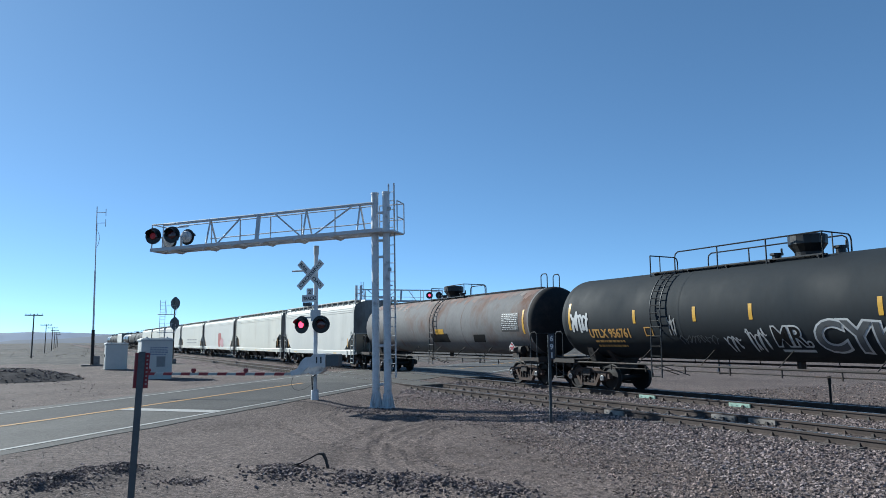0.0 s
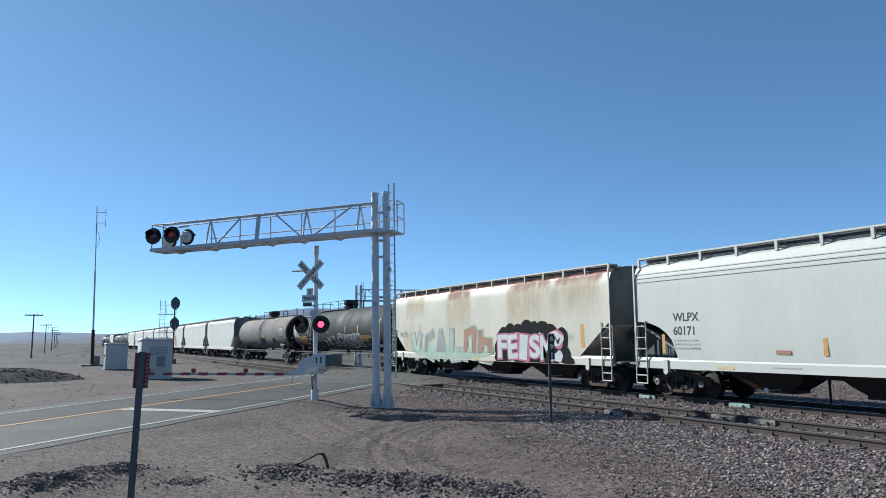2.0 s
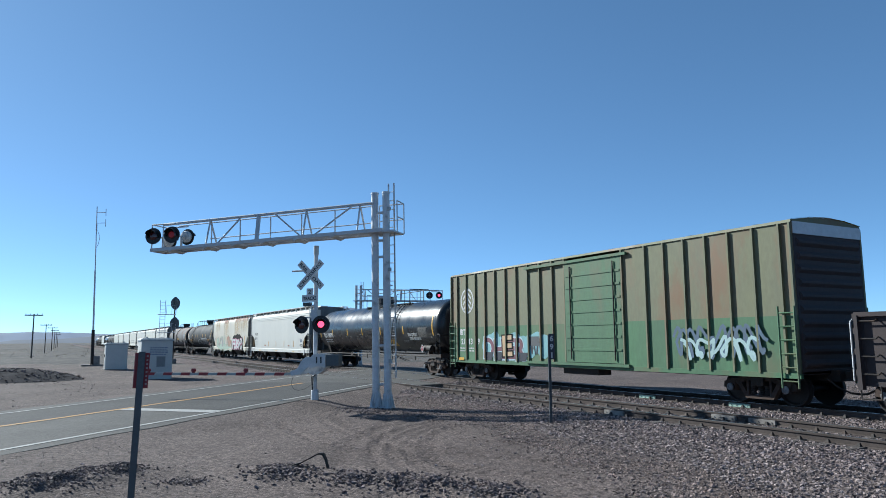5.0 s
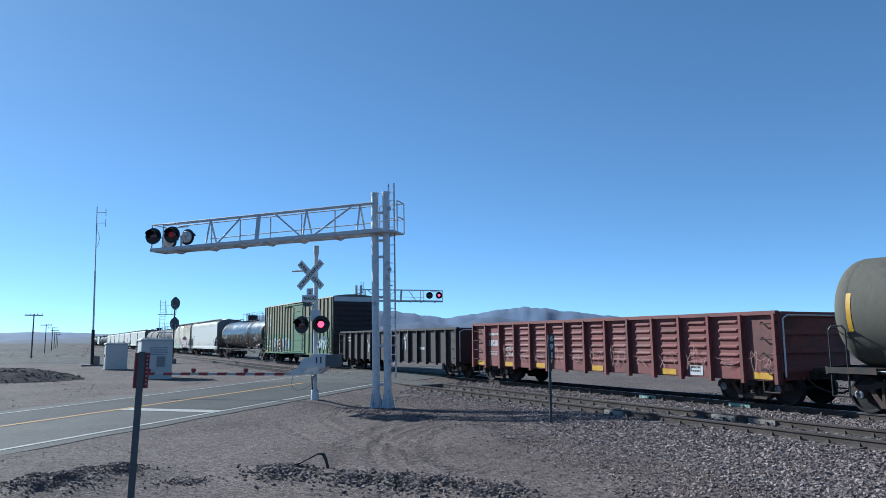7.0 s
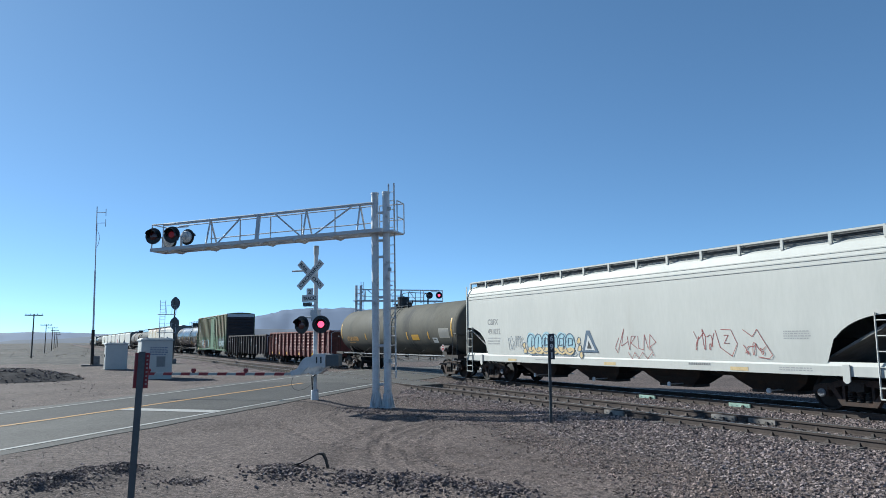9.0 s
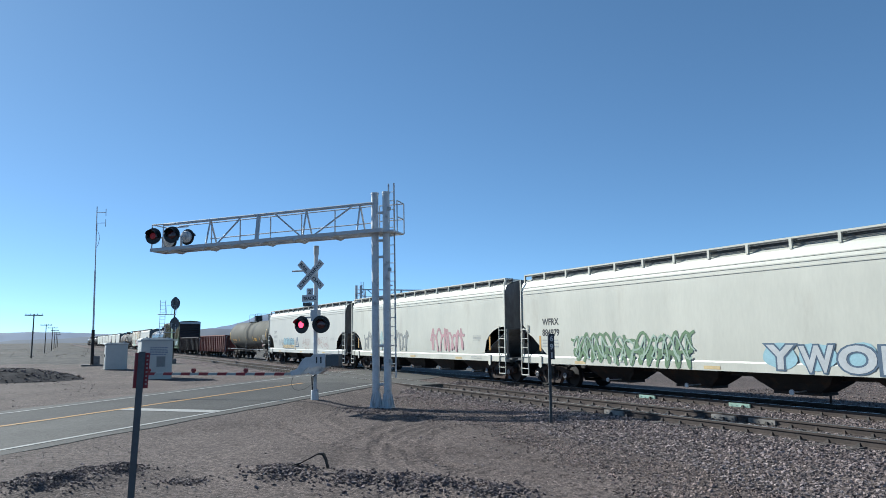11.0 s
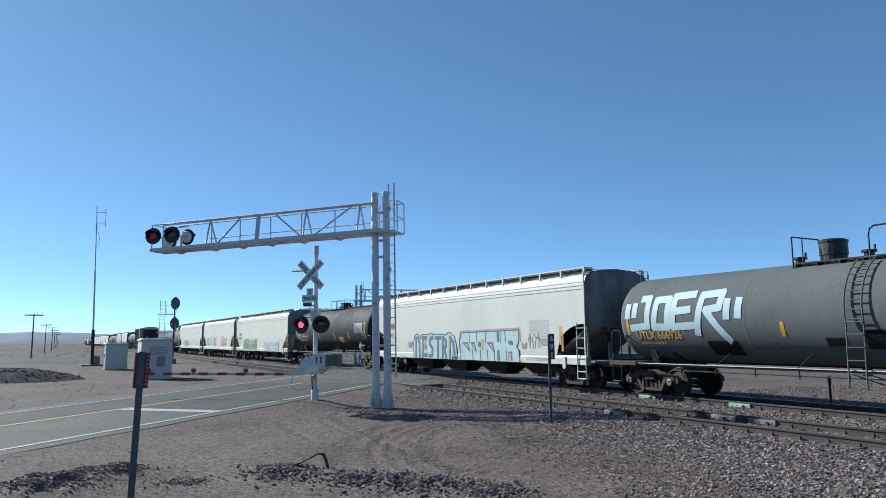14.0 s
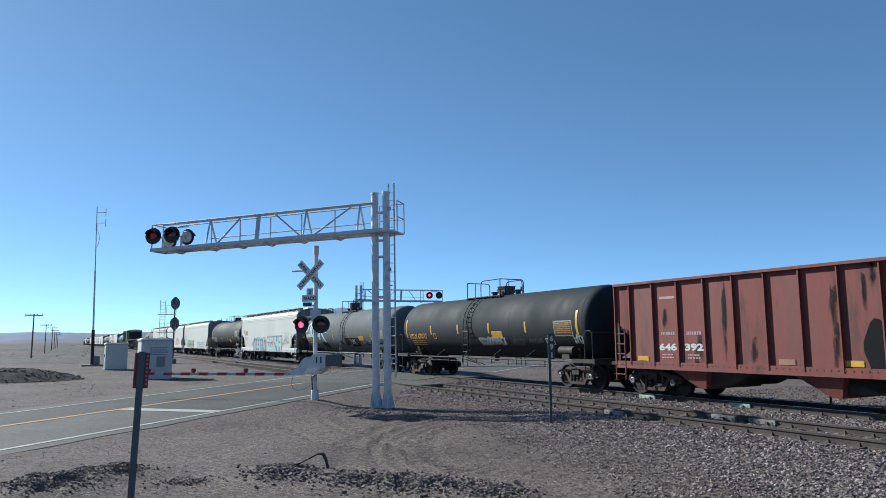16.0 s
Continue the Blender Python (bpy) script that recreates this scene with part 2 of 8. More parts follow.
GREEN = mat("faded_green_boxcar", (0.085, 0.20, 0.095), 0.65, var=0.2, scale=0.7, fine=10, stain=(0.17, 0.17, 0.085), amount=0.4, stain_scale=0.5, stretch=(1, 1, 0.4))
GREEN_RUST = mat("rust_bleached_green", (0.22, 0.225, 0.13), 0.7, var=0.18, scale=0.7, fine=10, stain=(0.27, 0.16, 0.085), amount=0.42, stain_scale=0.6, stretch=(1, 1, 0.4))
RED_CAR = mat("oxide_red_paint", (0.25, 0.078, 0.07), 0.7, var=0.25, scale=1.3, fine=14, stain=(0.12, 0.045, 0.04), amount=0.3, stain_scale=0.8, stretch=(1, 1, 0.5))
RED_DARK = mat("oxide_red_burnt", (0.245, 0.060, 0.046), 0.75, var=0.18, scale=0.8, fine=12, stain=(0.03, 0.018, 0.018), amount=0.3, stain_scale=0.9, stretch=(1, 1, 0.22))
BROWN_CAR = mat("dark_brown_paint", (0.052, 0.038, 0.039), 0.75, var=0.3, scale=0.9, fine=12, stain=(0.085, 0.06, 0.055), amount=0.3, stain_scale=0.9, stretch=(1, 1, 0.5))


# ---- mesh helpers ----
def box(bm, x0, x1, y0, y1, z0, z1):
    vs = [bm.verts.new((x, y, z)) for x in (x0, x1) for y in (y0, y1) for z in (z0, z1)]
    for f in ((0, 1, 3, 2), (4, 6, 7, 5), (0, 4, 5, 1), (2, 3, 7, 6), (0, 2, 6, 4), (1, 5, 7, 3)):
        bm.faces.new([vs[i] for i in f])


def loft(bm, rings, cap=True, closed=True):
    rows = [[bm.verts.new(p) for p in ring] for ring in rings]
    n = len(rows[0])
    for a, b in zip(rows, rows[1:]):
        for i in range(n if closed else n - 1):
            j = (i + 1) % n
            bm.faces.new((a[i], a[j], b[j], b[i]))
    if cap:
        bm.faces.new(rows[0][::-1])
        bm.faces.new(rows[-1])
    return rows


def rod(bm, p, q, r, seg=8, r2=None):
    p, q = Vector(p), Vector(q)
    d = (q - p).normalized()
    a = d.orthogonal().normalized()
    b = d.cross(a)
    r2 = r if r2 is None else r2
    loft(bm, [[c + (a * math.cos(t) + b * math.sin(t)) * k for t in [2 * math.pi * i / seg for i in range(seg)]] for c, k in ((p, r), (q, r2))])


def pipe(bm, pts, r, seg=6):
    for p, q in zip(pts, pts[1:]):
        rod(bm, p, q, r, seg)


def beam(bm, p, q, w, h):
    """A rectangular bar from p to q, w wide (level) and h high."""
    p, q = Vector(p), Vector(q)
    d = (q - p).normalized()
    s = d.cross(Vector((0, 0, 1)))
    s = s.normalized() if s.length > 1e-3 else Vector((1, 0, 0))
    t = s.cross(d)
    loft(bm, [[c + s * (i * w / 2) + t * (j * h / 2) for i, j in ((-1, -1), (1, -1), (1, 1), (-1, 1))] for c in (p, q)])


def slab(bm, outline, y0, y1):
    """A plate: an outline in x and z, from y0 to y1."""
    loft(bm, [[(x, y, z) for x, z in outline] for y in (y0, y1)])


def slab_x(bm, outline, x0, x1):
    loft(bm, [[(x, y, z) for y, z in outline] for x in (x0, x1)])


def arc(cx, cz, r, a0, a1, n, rz=None):
    return [(cx + r * math.cos(radians(a0 + (a1 - a0) * i / n)), cz + (rz or r) * math.sin(radians(a0 + (a1 - a0) * i / n))) for i in range(n + 1)]


def mesh_of(name, bm, material, smooth=False, fix=True):
    if fix:
        bmesh.ops.recalc_face_normals(bm, faces=bm.faces)
    me = bpy.data.meshes.new(name)
    bm.to_mesh(me)
    bm.free()
    me.materials.append(material)
    if smooth:
        me.shade_smooth()
        me.set_sharp_from_angle(angle=radians(32))
    return me


def part(name, bm, material, parent, label="", smooth=False):
    ob = new(name, mesh_of(name, bm, material, smooth) if isinstance(bm, bmesh.types.BMesh) else bm)
    ob.parent = parent
    if label:
        ob["label"] = label
    return ob


def thing(name, label, category, group="", m=None, kind=""):
    ob = new(name)
    ob.empty_display_size = 0.3
    if m is not None:
        ob.matrix_world = m
    return tagged(ob, label, category, group, kind)


def single(name, bm, material, label, category, group="", m=None, kind="", smooth=False):
    ob = new(name, mesh_of(name, bm, material, smooth))
    if m is not None:
        ob.matrix_world = m
    return tagged(ob, label, category, group, kind)


B = bmesh.new


# ---- ground: one sheet to the horizon ----
N_TRACK, F_TRACK, HALF_GAUGE = 14.05, 18.55, 0.7525
ROAD_O, ROAD_D, ROAD_N = Vector((-22.15, -1.18)), Vector((-0.65, 0.76)), Vector((0.76, 0.65))


def road_uv(x, y):
    p = Vector((x, y)) - ROAD_O
    return p.dot(ROAD_D), p.dot(ROAD_N)


def smooth01(t):
    t = max(0.0, min(1.0, t))
    return t * t * (3 - 2 * t)


def bed(y):
    """Height of the track bed above the desert: a low embankment under both tracks."""
    return smooth01((y - 10.2) / 1.8) * (1 - smooth01((y - 20.4) / 1.8))


# low heaps of rubble: x, y, reach along x and y, stones, stone size
RUBBLE = ((-11.7, 3.4, 0.9, 0.6, 900, 0.036), (-10.5, 4.2, 0.8, 0.7, 900, 0.036), (-9.6, 4.9, 0.8, 0.7, 1000, 0.036), (-8.7, 5.6, 0.8, 0.6, 900, 0.036), (-12.5, 0.0, 0.7, 0.9, 1300, 0.026), (-13.2, 0.9, 0.6, 0.7, 900, 0.024),
          (-20.9, 8.6, 2.2, 0.9, 520, 0.045), (-23.4, 7.7, 1.6, 0.8, 320, 0.045), (-18.6, 9.4, 2.0, 0.7, 360, 0.04), (-11.9, 1.9, 0.5, 0.6, 300, 0.024))


def heaps(x, y):
    z = 0.0
    for cx, cy, rx, ry, n, sz in RUBBLE[:6]:
        d = ((x - cx) / rx) ** 2 + ((y - cy) / ry) ** 2
        if d < 6:
            z += (0.20 if cy < 1.5 else 0.12) * math.exp(-d) * (0.7 + 0.6 * noise.noise(Vector((x * 2.3, y * 2.3, 5))))
    return z


def ruts(x, y):
    """Tyre marks left by vehicles turning round on the dirt."""
    z = 0.0
    for cx, cy, r, w in ((-9.5, 13.5, 7.6, 0.22), (-9.5, 13.5, 9.3, 0.22), (-24.0, 19.0, 15.2, 0.2), (-12.0, 15.5, 9.4, 0.2), (-9.5, 13.5, 8.0, 0.1), (-9.5, 13.5, 8.35, 0.1), (-9.5, 13.5, 8.7, 0.12), (-16.0, 17.5, 10.9, 0.14), (-16.0, 17.5, 12.4, 0.14), (-16.0, 17.5, 11.3, 0.1)):
        d = abs(math.hypot(x - cx, y - cy) - r) / w
        if d < 2.5 and y < 9.3:
            lug = 0.55 + 0.45 * math.sin(math.atan2(y - cy, x - cx) * r / 0.05)
            z += -0.024 * math.exp(-d * d) * lug + 0.014 * math.exp(-((d - 1.4) ** 2) * 4)
    return z


def ground_z(x, y):
    z = -0.31 + bed(y) * 0.075
    if -30 < x < 2 and -3 < y < 10:
        z += heaps(x, y) + ruts(x, y) + noise.noise(Vector((x * 3.1, y * 3.1, 2))) * 0.003
    u, w = road_uv(x, y)
    rough = 0.3 if abs(w) > 5 else 0.05
    n = noise.noise(Vector((x * 0.35, y * 0.35, 0))) * 0.05 + noise.noise(Vector((x * 1.3, y * 1.3, 3))) * 0.02
    far = min(1.0, max(0.0, (math.hypot(x, y) - 60) / 200))
    return z + rough * n * (1 - bed(y)) + far * (noise.noise(Vector((x * 0.01, y * 0.01, 7))) * 0.6 - 0.2) - (0.02 if abs(w) < 4.4 else 0)


def axis_steps(lo, hi, a, b, step, grow):
    out = [a]
    while out[-1] < b:
        out.append(out[-1] + step)
    s = step
    while out[-1] < hi:
        s *= grow
        out.append(out[-1] + s)
    left, s = [a], step
    while left[-1] > lo:
        s *= grow
        left.append(left[-1] - s)
    return left[:0:-1] + out


def build_ground():
    xs = axis_steps(-4200, 3000, -24, -4, 0.075, 1.09)
    ys = axis_steps(-3000, 4200, -0.5, 10, 0.075, 1.09)
    verts = [(x, y, ground_z(x, y)) for y in ys for x in xs]
    n = len(xs)
    faces = [(j * n + i, j * n + i + 1, (j + 1) * n + i + 1, (j + 1) * n + i) for j in range(len(ys) - 1) for i in range(n - 1)]
    me = bpy.data.meshes.new("ground")
    me.from_pydata(verts, [], faces)
    me.materials.append(M_DIRT)
    me.materials.append(M_PLAIN)
    far = np.zeros(len(faces), dtype=np.int32)
    for k, f in enumerate(faces):
        x, y, _ = verts[f[0]]
        if math.hypot(x, y) > 84 + 22 * noise.noise(Vector((x * 0.05, y * 0.05, 9))):
            far[k] = 1
    me.polygons.foreach_set("material_index", far)
    me.shade_smooth()
    tagged(new("ground", me), "pinkish-brown desert dirt, flat to the horizon", "ground", kind="structure")


def build_ballast():
    bm = B()
    prof = [(10.3, -0.36), (11.7, -0.22), (12.3, -0.172), (15.6, -0.172), (16.3, -0.19), (17.0, -0.172), (20.1, -0.172), (20.8, -0.22), (22.2, -0.36)]
    xs = [-700, -300, -150] + [-100 + 1.2 * i for i in range(90)] + [30, 80]
    loft(bm, [[(x, y, z + noise.noise(Vector((x, y, 1))) * 0.015) for y, z in prof] for x in xs], cap=False, closed=False)
    single("ballast_bed", bm, M_GRAVEL, "grey-brown crushed stone bed under two railway tracks", "ballast", kind="structure", smooth=True)


def road_z(y):
    """A steady ramp up to the rails, level across both tracks, and down again."""
    ramp = max(0.0, min(1.0, (y + 1.0) / 12.6))
    return -0.30 + 0.28 * ramp * (1 - smooth01((y - 20.5) / 6.0))


def road_strip(bm, u0, u1, w0, w1, lift, du=0.25):
    n = max(2, int((u1 - u0) / du))
    rows = []
    for i in range(n + 1):
        u = u0 + (u1 - u0) * i / n
        row = []
        for w in (w0, (w0 + w1) / 2, w1):
            p = ROAD_O + ROAD_D * u + ROAD_N * w
            crown = 0.012 * (1 - abs(w) / 2) if abs(w) < 2 else -0.0055 * (abs(w) - 2)
            row.append((p.x, p.y, road_z(p.y) + crown + lift))
        rows.append(row)
    loft(bm, rows, cap=False, closed=False)


def build_road():
    bm = B()
    n = 520
    rows = []
    for i in range(n + 1):
        u = -40 + 130 * i / n
        e = 4.5 + noise.noise(Vector((u * 0.6, 0, 0))) * 0.12
        e2 = -3.95 + noise.noise(Vector((u * 0.6, 5, 0))) * 0.15
        row = []
        for w, dz in ((e2, -0.06), (e2 + 0.02, -0.011), (-3.4, -0.0077), (-2.7, -0.0039), (-2, 0), (-1.3, 0.0042), (-0.6, 0.0084), (0, 0.012), (0.6, 0.0084), (1.3, 0.0042), (2, 0), (2.6, -0.0033), (3.2, -0.0066), (3.7, -0.0094), (e, -0.0129), (e + 0.02, -0.06)):
            p = ROAD_O + ROAD_D * u + ROAD_N * w
            row.append((p.x, p.y, road_z(p.y) + dz))
        rows.append(row)
    loft(bm, rows, cap=False, closed=False)
    single("road", bm, M_ASPHALT, "sun-bleached two-lane asphalt road over the tracks", "road", kind="structure", smooth=True)
    for side, w0, w1 in (("near", 4.3, 7.4), ("far", -3.8, -9.0)):
        bm = B()
        rows = []
        for i in range(n + 1):
            u = -40 + 130 * i / n
            row = []
            for k in range(7):
                f = k / 6
                p = ROAD_O + ROAD_D * u + ROAD_N * (w0 + (w1 - w0) * f)
                zr = road_z(p.y) - 0.022 - 0.01 * f
                zg = -0.37 + bed(p.y) * 0.1
                row.append((p.x, p.y, zr + (zg - zr) * smooth01(f) + noise.noise(Vector((p.x, p.y, 2))) * 0.015 * f))
            rows.append(row)
        loft(bm, rows, cap=False, closed=False)
        single("road_shoulder", bm, M_DIRT, "gravelly dirt shoulder of the road", "road shoulder", kind="structure", smooth=True)
    for u0, u1, w0, w1 in ((-40, 15.0, -2.9, 0.06), (4.35, 15.0, 0.32, 3.75)):
        bm = B()
        road_strip(bm, u0, u1, w0, w1, 0.004, 0.25)
        tagged(new("road_patch", mesh_of("road_patch", bm, M_ASPHALT_DARK)), "darker resurfaced asphalt lane", "road", kind="structure")
    lines = [("edge_line", M_PAINT_W, -40, 16.5, 3.82, 3.98, "worn white edge line"), ("edge_line", M_PAINT_W, -40, 90, -3.10, -2.96, "worn white edge line"),
             ("edge_line", M_PAINT_W, 30, 90, 3.82, 3.97, "worn white edge line"),
             ("centre_line", M_PAINT_Y, -40, 14.5, 0.09, 0.29, "faded yellow centre line"), ("centre_line", M_PAINT_Y, 30, 90, 0.12, 0.26, "faded yellow centre line"),
             ("stop_line", M_PAINT_W, 3.65, 4.2, 0.32, 3.8, "white stop line before the tracks")]
    for name, m, u0, u1, w0, w1, label in lines:
        bm = B()
        road_strip(bm, u0, u1, w0, w1, 0.009, 0.25)
        tagged(new(name, mesh_of(name, bm, m)), label, "road marking", kind="structure")


def rail_profile(yc):
    half = [(0.070, -0.172), (0.070, -0.160), (0.014, -0.140), (0.010, -0.055), (0.036, -0.042), (0.036, -0.008), (0.026, 0.0)]
    return [(yc + a, b) for a, b in half] + [(yc - a, b) for a, b in half[::-1]]


def build_tracks():
    tie = B()
    box(tie, -0.115, 0.115, -1.3, 1.3, -0.34, -0.145)
    tie_me = mesh_of("tie", tie, M_TIE)
    clip = B()
    for s in (-1, 1):
        for k in (-1, 1):
            y = s * HALF_GAUGE + k * 0.10
            loft(clip, [[(-0.05, y - 0.05, -0.174), (0.05, y - 0.05, -0.174), (0.05, y + 0.05, -0.174), (-0.05, y + 0.05, -0.174)],
                        [(-0.02, y - 0.02, -0.085), (0.02, y - 0.02, -0.085), (0.02, y + 0.02, -0.085), (-0.02, y + 0.02, -0.085)]])
    clip_me = mesh_of("rail_clip", clip, M_STEEL_DK)
    for yc, label in ((N_TRACK, "empty railway track with rusty rails on ballast"), (F_TRACK, "railway track under the passing freight train")):
        t = thing("railway_track", label, "railway track", "two parallel tracks", kind="structure")
        for s in (-1, 1):
            bm = B()
            loft(bm, [[(x, y, z) for y, z in rail_profile(yc + s * HALF_GAUGE)] for x in (-900, 120)])
            rail = part("rail", bm, M_RAIL, t)
            bm = B()
            box(bm, -900, 120, yc + s * HALF_GAUGE - 0.027, yc + s * HALF_GAUGE + 0.027, -0.001, 0.002)
            part("rail_head", bm, M_RAILTOP, rail, "polished running surface")
        for i in range(110):
            x = 3.0 - i * 0.61
            if -4.4 < road_uv(x, yc)[1] < 4.4:
                continue
            m = pose(x + random.uniform(-0.03, 0.03), yc, random.uniform(-0.03, 0.0), 0, 0, random.uniform(-1, 1))
            ob = part("tie", tie_me, None, t)
            ob.matrix_world = m
            ob = part("rail_clip", clip_me, None, t)
            ob.matrix_world = pose(m.translation.x, yc, 0)
    # joint bars and insulated joint plates on the near rails
    for x, y, m in ((-14.6, N_TRACK - HALF_GAUGE, M_CONCRETE), (-17.9, F_TRACK - HALF_GAUGE, M_JOINT), (-14.2, F_TRACK - HALF_GAUGE, M_JOINT), (-12.3, N_TRACK + HALF_GAUGE, M_CONCRETE), (-11.2, N_TRACK + HALF_GAUGE, M_CONCRETE)):
        bm = B()
        box(bm, x - 0.36, x + 0.36, y - 0.075, y - 0.012, -0.15, -0.045)
        for k in (-0.27, -0.09, 0.09, 0.27):
            rod(bm, (x + k, y - 0.075, -0.10), (x + k, y - 0.095, -0.10), 0.018, 6)
        single("joint_bar", bm, m, "pale green insulated joint bar bolted to a rail" if m is M_JOINT else "pale insulated joint bar bolted to a rail", "joint bar", "joint bars")


def build_crossing_panels():
    bm0 = B()
    box(bm0, -1.2, 1.2, -0.60, 0.60, -0.17, -0.012)
    me = mesh_of("crossing_panel", bm0, M_ASPHALT)
    t = thing("crossing_panels", "worn concrete crossing panels between the rails", "crossing panel", kind="structure")
    for yc in (N_TRACK, F_TRACK):
        xc = ROAD_O.x + ROAD_D.x * (yc - ROAD_O.y) / ROAD_D.y
        for i in range(-3, 4):
            ob = part("crossing_panel", me, None, t)
            ob.matrix_world = pose(xc + i * 2.43, yc, 0.008)


def build_mountains():
    """Far ranges all round, each a rugged ridge standing kilometres away."""
    def ridge(name, r, a0, a1, height, material, label, seed, step=0.25):
        bm = B()
        n = int((a1 - a0) / step)
        rows = []
        for k, (dr, f) in enumerate(((-0.30, 0.0), (-0.20, 0.25), (-0.12, 0.55), (-0.06, 0.8), (0.0, 1.0), (0.06, 0.7), (0.12, 0.0))):
            row = []
            for i in range(n + 1):
                a = a0 + (a1 - a0) * i / n
                env = min(1.0, i / 6, (n - i) / 6)
                hh = height(a) * env
                jag = 1 + 0.05 * noise.noise(Vector((a * 0.9, k * 0.25, seed))) + 0.035 * noise.noise(Vector((a * 2.3, k * 0.4, seed + 3)))
                rr = r * (1 + dr + 0.035 * noise.noise(Vector((a * 0.7, k * 0.2, seed + 9))))
                row.append((-rr * math.cos(radians(a)), rr * math.sin(radians(a)), -12 + 12 * min(1, f * 3) + hh * f * jag))
            rows.append(row)
        loft(bm, rows, cap=False, closed=False)
        single(name, bm, material, label, "mountain range", kind="structure", smooth=True)

    def bump(a, c, w):
        return math.exp(-((a - c) / w) ** 2)

    def table(pts):
        return lambda a: float(np.interp(a, [p[0] for p in pts], [p[1] for p in pts]))

    high = table(((8, 0.012), (12, 0.022), (14, 0.034), (16, 0.043), (18.5, 0.0455), (21, 0.046), (25.8, 0.0389), (29, 0.031), (32, 0.039), (35.5, 0.0463), (38.5, 0.040), (43, 0.030), (48, 0.022), (56, 0.016), (64, 0.010)))
    near = table(((20, 0.010), (25, 0.022), (27, 0.026), (29.5, 0.020), (31.5, 0.028), (33, 0.033), (35, 0.027), (38, 0.018), (46, 0.013), (60, 0.008)))
    # every ridge carries its haze in its material colour
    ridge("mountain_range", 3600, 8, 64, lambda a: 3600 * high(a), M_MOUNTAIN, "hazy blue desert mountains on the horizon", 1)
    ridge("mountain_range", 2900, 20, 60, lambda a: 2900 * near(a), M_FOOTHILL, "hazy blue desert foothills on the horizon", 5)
    ridge("low_hill", 2600, -4, 21, lambda a: 2600 * (0.004 + 0.013 * smooth01((a + 2) / 12)), M_HILL, "long low desert hill in hazy dark blue", 8)
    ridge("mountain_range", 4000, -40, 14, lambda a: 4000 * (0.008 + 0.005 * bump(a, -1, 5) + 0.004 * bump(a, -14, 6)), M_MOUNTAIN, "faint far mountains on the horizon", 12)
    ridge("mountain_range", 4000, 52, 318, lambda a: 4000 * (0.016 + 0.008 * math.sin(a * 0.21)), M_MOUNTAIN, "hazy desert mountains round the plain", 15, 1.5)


build_ground()
build_ballast()
build_road()
build_tracks()
build_crossing_panels()
build_mountains()


# ---- lettering ----
def letter_meshes(specs):
    """Flat letter outlines in x and z, one mesh for each (text, size, weight)."""
    obs = []
    for body, size, weight in specs:
        cu = bpy.data.curves.new("letters", "FONT")
        cu.body, cu.size, cu.offset, cu.align_x = body, size, weight, "LEFT"
        cu.resolution_u = 4
        obs.append(new("letters", cu))
    dg = bpy.context.evaluated_depsgraph_get()
    out = {}
    for key, ob in zip(specs, obs):
        out[key] = bpy.data.meshes.new_from_object(ob.evaluated_get(dg))
    for ob in obs:
        bpy.data.objects.remove(ob)
    return out


SPECS = [("UTLX 956761", 0.42, 0.012), ("MR.", 0.72, 0.052), ("MR.", 0.72, 0.008), ("CYKESK!", 1.06, 0.075), ("CYKESK!", 1.06, 0.022),
         ("LIQUEFIED PETROLEUM GAS", 0.22, 0.006), ("NON-ODORIZED", 0.24, 0.006), ("WLPX", 0.36, 0.008), ("60171", 0.36, 0.008),
         ("TILX 309791", 0.42, 0.012), ("IBT", 0.36, 0.012), ("21", 0.36, 0.012), ("13", 0.36, 0.012), ("9", 0.36, 0.012), ("510383", 0.34, 0.012),
         ("CBFX", 0.34, 0.01), ("WFRX", 0.36, 0.01), ("884979", 0.36, 0.01), ("TCIX  59116", 0.40, 0.014),
         ("52408", 0.42, 0.014), ("UTCX", 0.34, 0.014), ("UTLX 670117", 0.36, 0.014), ("646", 0.28, 0.012), ("392", 0.28, 0.012),
         ("RAIL   ROAD", 0.165, 0.004), ("CROSSING", 0.165, 0.004), ("2", 0.20, 0.006), ("TRACKS", 0.17, 0.005),
         ("6", 0.19, 0.008), ("9", 0.19, 0.008), ("1", 0.19, 0.008), ("SPIKED", 0.22, 0.006), ("TF-41", 0.22, 0.006), 
         ("UTLX 667886", 0.36, 0.010), ("UTLX 666926", 0.36, 0.010), ("491032", 0.34, 0.01), ("SEMZ", 0.4, 0.004), ("4-4-4", 0.3, 0.004)]
SPECS += [(c, 1.0, w) for c in "DEFHIMOPRSTWY" for w in (0.085, 0.035)]
LETTERS = letter_meshes(SPECS)


def wrap(bm, surface, lift, cut=0.1):
    """Lay a flat drawing (x, z) onto a car's near side; surface(z) gives its y and the outward normal there."""
    zs = [v.co.z for v in bm.verts]
    z = math.floor(min(zs) / cut) * cut + cut
    while z < max(zs):
        bmesh.ops.bisect_plane(bm, geom=bm.verts[:] + bm.edges[:] + bm.faces[:], plane_co=(0, 0, z), plane_no=(0, 0, 1))
        z += cut
    for v in bm.verts:
        y, ny, nz = surface(v.co.z)
        up = lift + v.co.y
        v.co.y = y + ny * up
        v.co.z += nz * up


